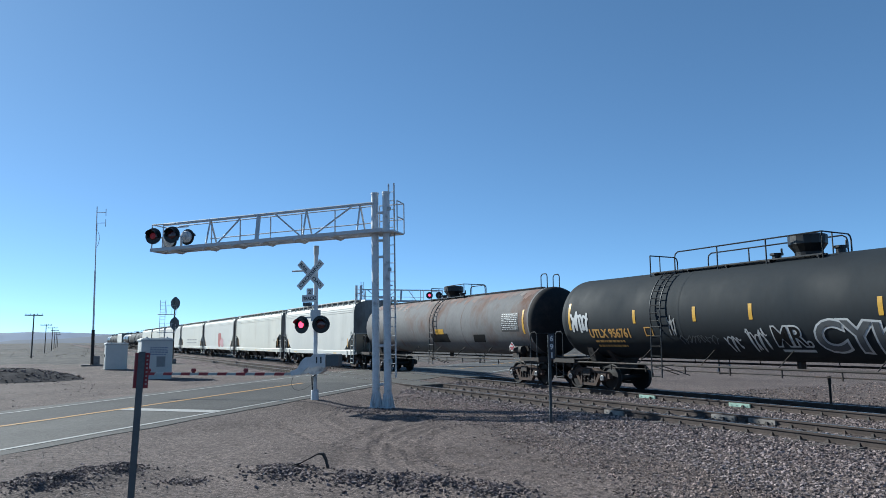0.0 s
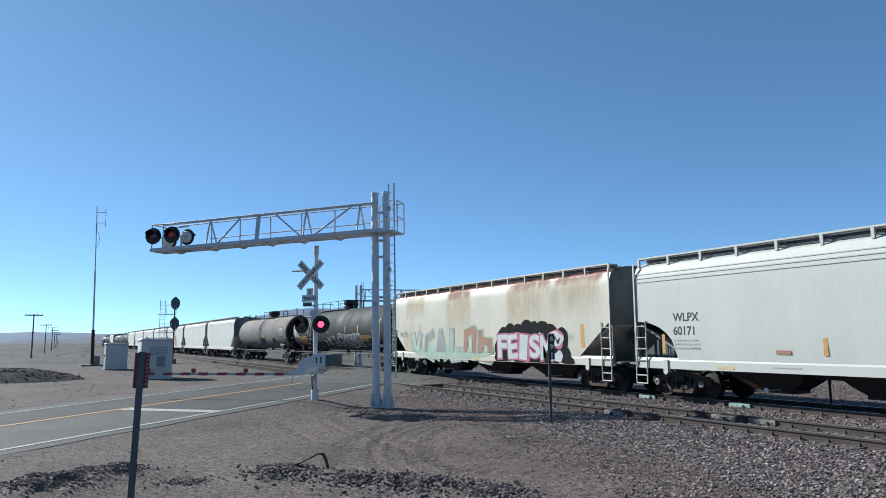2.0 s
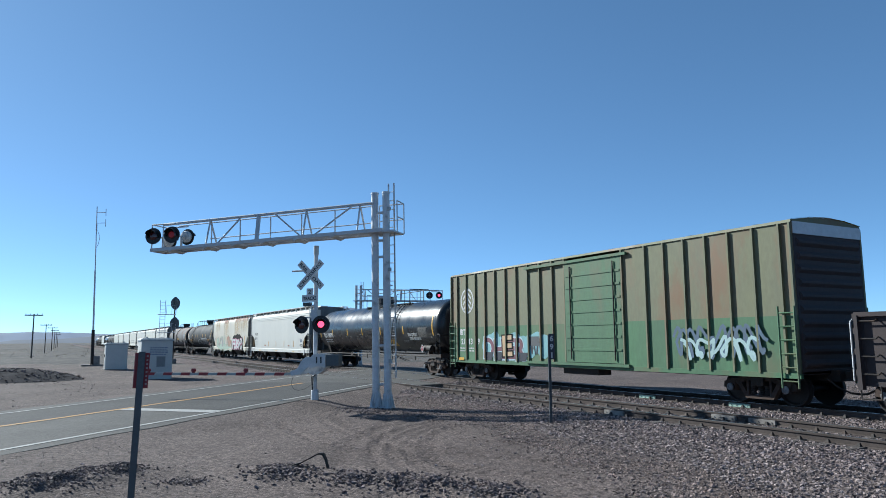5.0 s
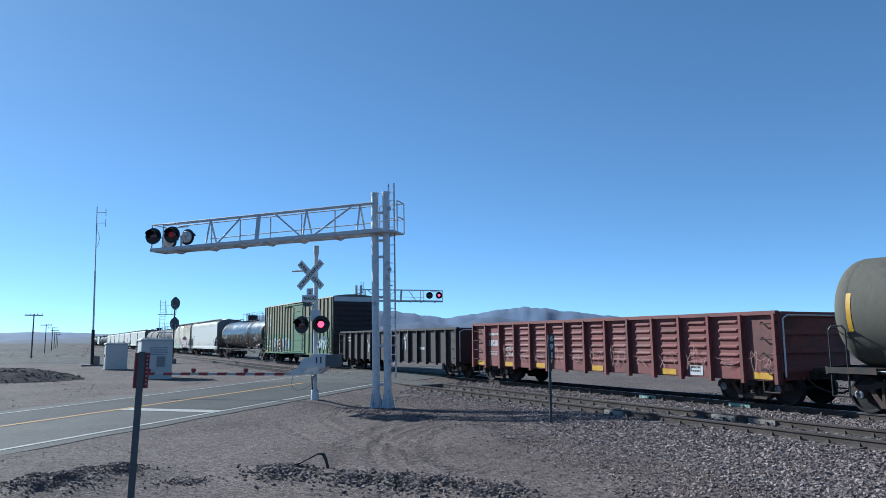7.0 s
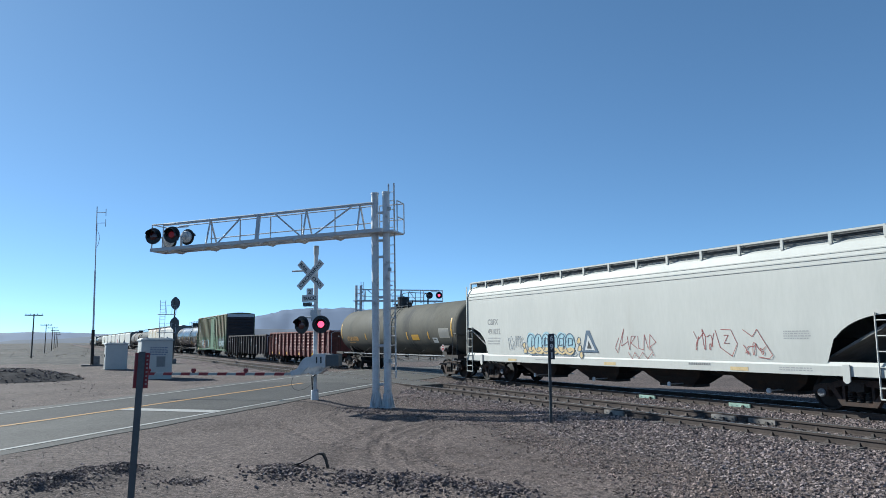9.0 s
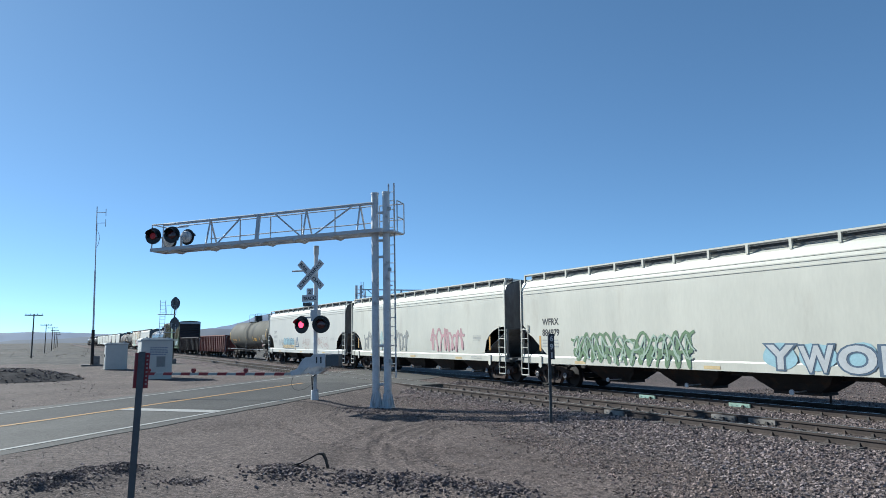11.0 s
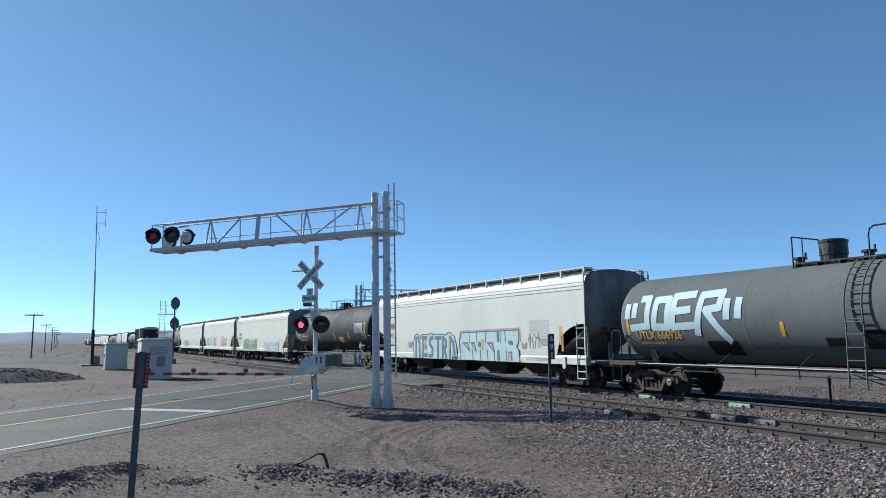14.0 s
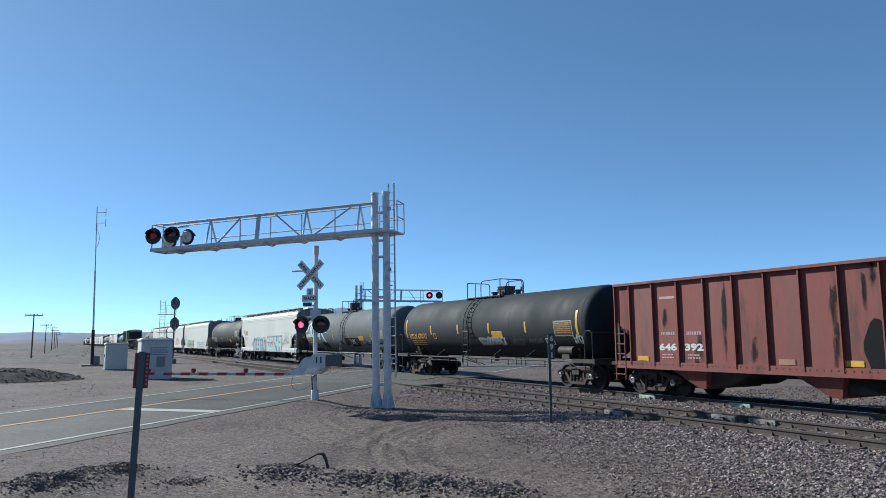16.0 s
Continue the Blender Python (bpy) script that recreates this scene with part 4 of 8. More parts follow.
# ---- tank car ----
def tank_car(couple, r, zc, paint, label, dome=0.0, platform=None, ladder_x=0.0, manway="flared", end_paint=None, straps=True, low_rail=False, hoops=False, split=None, setback=1.25, rail_end=None, rail_h=0.57):
    car = thing("tank_car", label, "freight car", "cars of the freight train")
    half = couple - setback                     # weld between shell and head
    head = r * 0.42
    seg = 40
    dish = [(head * math.cos(radians(a)) ** 0.8, r * math.sin(radians(a)) ** 0.8) for a in (2, 8, 16, 26, 36, 46, 56, 66, 75, 83)]
    prof = [(-half - a, k) for a, k in dish]
    prof += [(-half, r), (-half / 2, r), (-0.01, r), (half / 2, r), (half, r)]
    prof += [(half + a, k) for a, k in dish[::-1]]
    bm = B()
    loft(bm, [[(x, k * math.cos(2 * math.pi * i / seg), zc + k * math.sin(2 * math.pi * i / seg)) for i in range(seg)] for x, k in prof])
    tank = part("tank", bm, paint, car, smooth=True)
    # rear head covered in a darker colour that carries its shade
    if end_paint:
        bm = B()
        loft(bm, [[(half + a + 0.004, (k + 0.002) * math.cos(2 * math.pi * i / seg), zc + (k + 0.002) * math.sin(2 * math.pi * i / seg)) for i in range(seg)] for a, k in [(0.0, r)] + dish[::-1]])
        part("tank_head", bm, end_paint, car, "near-black tank head with the end's shade in its colour", True)
    # girth seams
    for x in (-half + 0.02, -half * 0.38, half * 0.36, half - 0.02):
        bm = B()
        loft(bm, [[(x + dx, k * math.cos(2 * math.pi * i / seg), zc + k * math.sin(2 * math.pi * i / seg)) for i in range(seg)] for dx, k in ((-0.045, r + 0.0005), (-0.03, r + 0.003), (0.03, r + 0.003), (0.045, r + 0.0005))], cap=False)
        part("seam", bm, paint, tank, smooth=True)

    def surface(z):
        s = max(-0.98, min(0.98, (z - zc) / r))
        c = math.sqrt(1 - s * s)
        return -r * c, -c, s

    # end frames, shelf, saddles
    for s in (-1, 1):
        bm = B()
        x0, x1 = sorted((s * (half - 1.9), s * (couple - 0.55)))
        box(bm, x0, x1, -0.32, 0.32, 0.80, 1.14)
        slab_x(bm, [(-0.8, 1.05), (0.8, 1.05), (1.05, zc - r * 0.64), (0.8, zc - r * 0.8), (-0.8, zc - r * 0.8), (-1.05, zc - r * 0.64)], s * (half - 0.95), s * (half - 0.65))
        slab_x(bm, [(-0.5, 1.05), (0.5, 1.05), (0.9, zc - r * 0.78), (-0.9, zc - r * 0.78)], s * (half - 1.75), s * (half - 1.55))
        part("stub_sill", bm, M_STEEL_DK, car)
        bm = B()
        x0, x1 = sorted((s * (couple - 1.75), s * (couple - 0.55)))
        box(bm, x0, x1, -1.48, 1.48, 1.06, 1.11)
        box(bm, x0, x1, -1.50, -1.44, 0.98, 1.13)
        box(bm, x0, x1, 1.44, 1.50, 0.98, 1.13)
        e = s * (couple - 0.55)
        box(bm, min(e, e + s * 0.06), max(e, e + s * 0.06), -1.5, 1.5, 0.95, 1.15)
        part("end_platform", bm, M_STEEL_DK, car)
        xa, xb = s * (couple - 0.62), s * (couple - 1.05)
        for y in (-1.46, 1.46):
            bm = B()
            pipe(bm, [(xa, y, 1.1), (xa, y, 2.05), (xa - s * 0.08, y, 2.15), (xb + s * 0.08, y, 2.15), (xb, y, 2.05), (xb, y, 1.1)], 0.02)
            part("handrail", bm, M_BLACK, car)
            bm = B()
            pipe(bm, [(xa, y, 1.05), (xa, y, 0.42), (xb, y, 0.42), (xb, y, 1.05)], 0.02)
            part("stirrup_step", bm, M_BLACK, car)
        bm = B()
        pipe(bm, [(xa, -1.46, 2.1), (xa, 1.46, 2.1)], 0.02)
        part("handrail", bm, M_BLACK, car)
        if s > 0:
            bm = B()
            rod(bm, (half - 1.55, -1.18, 1.42), (half - 0.7, -1.18, 1.42), 0.17, 14)
            box(bm, half - 1.35, half - 0.9, -1.3, -1.05, 1.10, 1.28)
            part("air_reservoir", bm, M_STEEL_DK, car, smooth=True)
    # walkway pipe and brackets along the bottom
    bm = B()
    for s in (-1, 1):
        rod(bm, (-couple + 1.7, s * 1.40, 1.02), (couple - 1.7, s * 1.40, 1.02), 0.032, 8)
        n = round((2 * couple - 4.8) / 2.45)
        for i in range(n + 1):
            x = -couple + 2.4 + i * (2 * couple - 4.8) / n
            rod(bm, (x - 0.10, s * 1.40, 1.02), (x + 0.10, s * r * 0.62, zc - r * 0.76), 0.015, 6)
    part("side_rail", bm, M_STEEL_DK, car)
    if low_rail:
        bm = B()
        box(bm, -couple + 0.6, couple - 0.6, -1.46, -1.43, 1.05, 1.072)
        part("edge_angle", bm, M_ALU, car, "pale worn edge angle")
    bm = B()
    rod(bm, (-0.35, 0, zc - r - 0.24), (-0.35, 0, zc - r + 0.05), 0.12, 10)
    part("bottom_outlet", bm, M_STEEL_DK, car)
    # brake pipe hung under the side rail on short stubs
    bm = B()
    pipe(bm, [(-couple + 3.2, -1.36, 0.86), (couple - 3.2, -1.36, 0.86)], 0.018)
    part("brake_pipe", bm, M_STEEL_DK, car)
    for i in range(9):
        x = -couple + 3.6 + i * (2 * couple - 7.2) / 8
        bm = B()
        rod(bm, (x, -1.38, 0.78), (x, -1.38, 1.0), 0.022, 6)
        part("pipe_hanger", bm, M_STEEL_DK, car)
    # side ladder wrapping over the shell
    for s in (-1, 1) if ladder_x is not None else ():
        bm = B()
        for dx in (-0.22, 0.22):
            pts = [(ladder_x + dx, s * (r + 0.10) * math.cos(radians(a)), zc + (r + 0.10) * math.sin(radians(a))) for a in range(-12, 68, 8)]
            pts = [(ladder_x + dx, s * (r + 0.12), 0.62)] + pts
            pipe(bm, pts, 0.022)
        for a in range(-8, 66, 9):
            y, z = s * (r + 0.10) * math.cos(radians(a)), zc + (r + 0.10) * math.sin(radians(a))
            rod(bm, (ladder_x - 0.22, y, z), (ladder_x + 0.22, y, z), 0.016, 6)
        for z in (0.66, 0.98, 1.3, 1.62, 1.94, 2.24):
            if z < zc - 0.2:
                rod(bm, (ladder_x - 0.22, s * (r + 0.115), z), (ladder_x + 0.22, s * (r + 0.115), z), 0.016, 6)
        for x in (-0.22, 0.22):
            rod(bm, (ladder_x + x, s * (r + 0.115), 1.0), (ladder_x + x + 0.5, s * 0.9, 0.7), 0.016, 6)
        part("side_ladder", bm, M_BLACK if not low_rail else TANK_GREY, car)
    # top platform with its railings and the manway
    x0, x1 = platform
    zt = zc + r
    bm = B()
    for y in (-0.62, -0.48, 0.48, 0.62):
        box(bm, x0, x1, y - 0.05, y + 0.05, zt - 0.06, zt - 0.02)
    for i in range(5):
        x = x0 + (x1 - x0) * (i + 0.1) / 4.2
        beam(bm, (x, -0.68, zt - 0.08), (x, 0.68, zt - 0.08), 0.05, 0.05)
        for s in (-1, 1):
            beam(bm, (x, s * 0.62, zt - 0.08), (x, s * 0.62, zt - 0.26), 0.04, 0.04)
    part("top_platform", bm, M_BLACK, car)
    xm = split if split is not None else x0 + (x1 - x0) * 0.34
    hgt, foot = rail_h, zt - 0.20
    for x in (x0, x1):                       # rails across both ends
        bm = B()
        pipe(bm, [(x, -0.66, foot), (x, -0.66, zt + hgt), (x, 0.54, zt + hgt), (x, 0.63, zt + hgt - 0.06), (x, 0.66, zt + hgt - 0.16), (x, 0.66, foot)], 0.022)
        rod(bm, (x, -0.2, zt - 0.06), (x, -0.2, zt + hgt), 0.018, 6)
        part("railing", bm, M_BLACK, car)
    far_end = (rail_end or x1) - 0.1
    for y, a, b, square in ((-0.66, xm, rail_end or x1, rail_end is None), (0.66, xm + 0.25, far_end, False)):
        bm = B()
        tail = [(b, y, zt + hgt)] if square else [(b - 0.14, y, zt + hgt), (b - 0.03, y, zt + hgt - 0.07), (b, y, zt + hgt - 0.2)]
        pipe(bm, [(a, y, foot), (a, y, zt + hgt - 0.2), (a + 0.03, y, zt + hgt - 0.07), (a + 0.14, y, zt + hgt)] + tail + [(b, y, foot)], 0.022)
        n = max(1, int((b - a) / 1.4))
        for k in range(1, n):
            x = a + (b - a) * k / n
            rod(bm, (x, y, foot), (x, y, zt + hgt), 0.022, 6)
        part("railing", bm, M_BLACK, car)
    bm = B()
    if manway == "flared":
        loft(bm, [[(dome + k * math.cos(2 * math.pi * i / 16), k * math.sin(2 * math.pi * i / 16), z) for i in range(16)] for k, z in ((0.34, zt - 0.05), (0.36, zt + 0.12), (0.52, zt + 0.34), (0.52, zt + 0.58), (0.46, zt + 0.62))])
    elif manway in ("drum", "wide_drum"):
        kr = 0.34 if manway == "drum" else 0.50
        loft(bm, [[(dome + k * math.cos(2 * math.pi * i / 18), k * math.sin(2 * math.pi * i / 18), z) for i in range(18)] for k, z in ((kr, zt - 0.05), (kr, zt + 0.14), (kr + 0.02, zt + 0.16), (kr + 0.02, zt + 0.50), (kr + 0.04, zt + 0.51), (kr + 0.04, zt + 0.56), (kr - 0.06, zt + 0.60))])
    else:
        rod(bm, (dome, 0, zt - 0.05), (dome, 0, zt + 0.16), 0.36, 16)
        box(bm, dome - 0.29, dome + 0.29, -0.29, 0.29, zt + 0.10, zt + 0.42)
        box(bm, dome - 0.32, dome + 0.32, -0.32, 0.32, zt + 0.37, zt + 0.41)
    part("manway", bm, M_BLACK, car, "dark valve housing")
    for x in (dome - 1.0, dome + 0.95):
        if x0 - 0.6 < x < x1 + 0.6:
            bm = B()
            rod(bm, (x, 0, zt - 0.05), (x, 0, zt + 0.14), 0.13, 12)
            rod(bm, (x, 0, zt + 0.14), (x, 0, zt + 0.2), 0.19, 12)
            rod(bm, (x + 0.1, 0.1, zt + 0.2), (x + 0.1, 0.1, zt + 0.34), 0.03, 6)
            part("relief_valve", bm, M_BLACK, car)
    if hoops:
        bm = B()
        for s in (-1, 1):
            for y in (-0.4, 0.25):
                x = s * (half - 0.15)
                pipe(bm, [(x - 0.25, y, zt - 0.06), (x - 0.25, y, zt + 0.46), (x - 0.15, y, zt + 0.55), (x + 0.1, y, zt + 0.55), (x + 0.18, y, zt + 0.46), (x + 0.18, y, zt - 0.1)], 0.022)
        for y in (-0.42, 0.42):
            box(bm, -half + 0.2, half - 0.2, y - 0.1, y + 0.1, zt - 0.03, zt + 0.0)
        part("top_walk", bm, M_BLACK, car)
    running_gear(car, couple - 2.0, couple)
    return car, surface, half


# ---- gondola ----
def flat_side(y):
    return lambda z: (y, -1.0, 0.0)


def gondola(couple, paint, label, top, bottom, posts, ribbed, seed):
    rnd = random.Random(seed)
    car = thing("gondola_car", label, "freight car", "cars of the freight train")
    half = couple - 0.75
    n = posts
    w = 2 * half / n
    for s in (-1, 1):
        for i in range(n):
            xa, xb = -half + i * w, -half + (i + 1) * w
            bm = B()
            zb = bottom + (0.0 if 0 < i < n - 1 else 0.12)
            box(bm, xa, xb, min(s * 1.46, s * 1.49), max(s * 1.46, s * 1.49), zb, top - 0.08)
            panel = part("side_panel", bm, paint, car)
            if ribbed and 1 < i < n - 1:
                z = zb + 0.42
                while z < top - 0.25:
                    h = 0.075
                    dent = rnd.uniform(-0.012, 0.012)
                    rings = []
                    for x, k in ((xa + 0.26, 0.0), (xa + 0.34, 1.0), (xb - 0.20, 1.0), (xb - 0.13, 0.0)):
                        rings.append([(x, s * 1.485, z - h), (x, s * (1.492 + (0.05 + dent) * k), z - h * 0.2), (x, s * (1.492 + (0.05 + dent) * k), z + h * 0.2), (x, s * 1.485, z + h)])
                    bm = B()
                    loft(bm, rings)
                    part("rib", bm, paint, panel)
                    z += 0.235
        for i in range(n + 1):
            x = -half + i * w
            if i in (0, n):
                x += 0.06 if i == 0 else -0.06
            bm = B()
            slab(bm, [(x - 0.055, bottom - 0.10), (x + 0.055, bottom - 0.10), (x + 0.04, top - 0.06), (x - 0.04, top - 0.06)], s * 1.49, s * 1.64)
            box(bm, x - 0.11, x + 0.11, min(s * 1.488, s * 1.505), max(s * 1.488, s * 1.505), bottom, top - 0.06)
            part("side_post", bm, paint, car)
        bm = B()
        rings = []
        for k in range(25):
            x = -half + 2 * half * k / 24
            d = noise.noise(Vector((x * 0.5, seed, s))) * 0.02
            rings.append([(x, s * (1.44 + d), top - 0.09), (x, s * (1.60 + d), top - 0.09), (x, s * (1.60 + d), top + 0.02 + d), (x, s * (1.44 + d), top + 0.02 + d)])
        loft(bm, rings)
        part("top_chord", bm, paint, car)
        bm = B()
        box(bm, -half, half, min(s * 1.35, s * 1.48), max(s * 1.35, s * 1.48), bottom - 0.02, bottom + 0.16)
        part("side_sill", bm, paint, car)
        for e in (-1, 1):
            bm = B()
            xa, xb = e * (half - 0.02), e * (half - 0.5)
            for k in range(4):
                bm = B()
                z = bottom + 0.32 + k * 0.42
                pipe(bm, [(xa, s * 1.50, z), (xa, s * 1.60, z - 0.05), (xb, s * 1.60, z - 0.05), (xb, s * 1.50, z)], 0.018)
                part("grab_iron", bm, M_STEEL_DK, car)
            bm = B()
            pipe(bm, [(xa, s * 1.55, bottom), (xa, s * 1.55, 0.40), (xb, s * 1.55, 0.40), (xb, s * 1.55, bottom)], 0.02)
            part("sill_step", bm, M_STEEL_DK, car)
    for e in (-1, 1):
        bm = B()
        x0, x1 = sorted((e * (half - 0.06), e * half))
        box(bm, x0, x1, -1.46, 1.46, bottom, top)
        wall = part("end_wall", bm, paint, car)
        for z in (bottom + 0.3, bottom + 0.8, bottom + 1.3, top - 0.08):
            bm = B()
            x0, x1 = sorted((e * half, e * (half + 0.10)))
            box(bm, x0, x1, -1.50, 1.50, z - 0.07, z + 0.07)
            part("rib", bm, paint, wall)
        bm = B()
        pipe(bm, [(e * (half + 0.15), -1.5, bottom + 0.1), (e * (half + 0.15), -1.5, top - 0.2), (e * (half + 0.15), -1.3, top - 0.1), (e * (half + 0.15), 1.3, top - 0.1)], 0.022)
        part("end_rail", bm, M_GALV, car)
    bm = B()
    box(bm, -half + 0.05, half - 0.05, -1.44, 1.44, bottom + 0.30, bottom + 0.38)
    box(bm, -couple + 0.6, couple - 0.6, -0.3, 0.3, 0.72, 1.02)
    for i in range(1, n):
        x = -half + i * w
        box(bm, x - 0.06, x + 0.06, -1.45, 1.45, bottom + 0.02, bottom + 0.30)
    part("floor_frame", bm, M_STEEL_DK, car)
    running_gear(car, couple - 2.0, couple)
    return car, half, w


# ---- box car ----
def box_car(couple, label):
    car = thing("box_car", label, "freight car", "cars of the freight train")
    half = couple - 0.75
    bot, top = 0.92, 4.98
    door0, door1 = -0.3, 2.75
    for s in (-1, 1):
        for x0, x1 in ((-half, door0), (door1, half)):
            bm = B()
            box(bm, x0, x1, min(s * 1.50, s * 1.54), max(s * 1.50, s * 1.54), bot, 2.45)
            part("lower_side_panel", bm, GREEN, car)
            bm = B()
            box(bm, x0, x1, min(s * 1.50, s * 1.54), max(s * 1.50, s * 1.54), 2.45, top)
            part("upper_side_panel", bm, GREEN_RUST, car, "bleached and rusting upper side")
            line = [x0 + 0.04] + [-8.58 + 0.83 * i for i in range(22) if x0 + 0.3 < -8.58 + 0.83 * i < x1 - 0.25] + [x1 - 0.04]
            for x in line:
                bm = B()
                slab_x(bm, [(s * 1.535, bot), (s * 1.615, bot), (s * 1.615, top - 0.05), (s * 1.535, top - 0.05)], x - 0.03, x + 0.03)
                part("side_post", bm, GREEN_RUST, car)
        bm = B()
        box(bm, door0, door1, min(s * 1.545, s * 1.61), max(s * 1.545, s * 1.61), bot + 0.1, top - 0.25)
        for k in range(1, 8):
            z = bot + 0.1 + k * 0.46
            box(bm, door0 + 0.05, door1 - 0.05, min(s * 1.60, s * 1.63), max(s * 1.60, s * 1.63), z - 0.04, z + 0.04)
        door = part("door", bm, GREEN, car, "green sliding door")
        bm = B()
        for x in (door0 + 0.35, door1 - 0.35):
            rod(bm, (x, s * 1.65, bot + 0.2), (x, s * 1.65, top - 0.4), 0.025, 6)
        part("lock_rod", bm, M_STEEL_DK, door)
        bm = B()
        box(bm, -half, half, min(s * 1.47, s * 1.58), max(s * 1.47, s * 1.58), bot - 0.12, bot + 0.02)
        box(bm, door0 - 2.6, door1 + 0.3, min(s * 1.56, s * 1.66), max(s * 1.56, s * 1.66), bot - 0.02, bot + 0.08)
        box(bm, door0 - 2.6, door1 + 0.3, min(s * 1.56, s * 1.66), max(s * 1.56, s * 1.66), top - 0.25, top - 0.15)
        part("side_sill", bm, GREEN, car)
        for e in (-1, 1):
            bm = B()
            xa, xb = sorted((e * (half - 0.02), e * (half - 0.5)))
            ladder(bm, xa, xb, s * 1.64, 0.55, 2.7, 6, 0.02)
            part("side_ladder", bm, GREEN, car)
    bm = B()
    prof = [(-1.58, top - 0.05), (-1.55, top + 0.03), (-0.8, top + 0.13), (0, top + 0.17), (0.8, top + 0.13), (1.55, top + 0.03), (1.58, top - 0.05)]
    slab_x(bm, prof, -half, half)
    for i in range(17):
        x = -half + 2 * half * i / 16
        loft(bm, [[(x + dx, y, z + 0.012) for y, z in prof[1:-1]] for dx in (-0.04, 0.04)], cap=False, closed=False)
    part("roof", bm, GREEN_RUST, car)
    for e in (-1, 1):
        bm = B()
        x0, x1 = sorted((e * (half - 0.05), e * half))
        slab_x(bm, [(-1.52, bot), (1.52, bot), (1.52, top - 0.02), (-1.52, top - 0.02)], x0, x1)
        wall = part("end_wall", bm, BROWN_CAR, car, "dark corrugated end")
        z = bot + 0.25
        while z < top - 0.5:
            bm = B()
            loft(bm, [[(e * half, y, z - 0.12), (e * (half + 0.07), y * 0.97, z - 0.03), (e * (half + 0.07), y * 0.97, z + 0.03), (e * half, y, z + 0.12)] for y in (-1.4, 1.4)])
            part("rib", bm, BROWN_CAR, wall)
            z += 0.36
        bm = B()
        slab_x(bm, [(-1.52, top - 0.35), (1.52, top - 0.35), (1.52, top - 0.02), (-1.52, top - 0.02)], e * (half + 0.005), e * (half + 0.03))
        part("end_band", bm, M_ALU, car, "pale grey top band")
    bm = B()
    box(bm, -couple + 0.5, couple - 0.5, -0.3, 0.3, 0.70, 1.0)
    box(bm, -half, half, -1.45, 1.45, bot - 0.02, bot + 0.05)
    box(bm, -1.0, 1.0, -1.2, -0.6, 0.55, 0.9)
    part("underframe", bm, M_STEEL_DK, car)
    running_gear(car, couple - 2.4, couple)
    return car, half


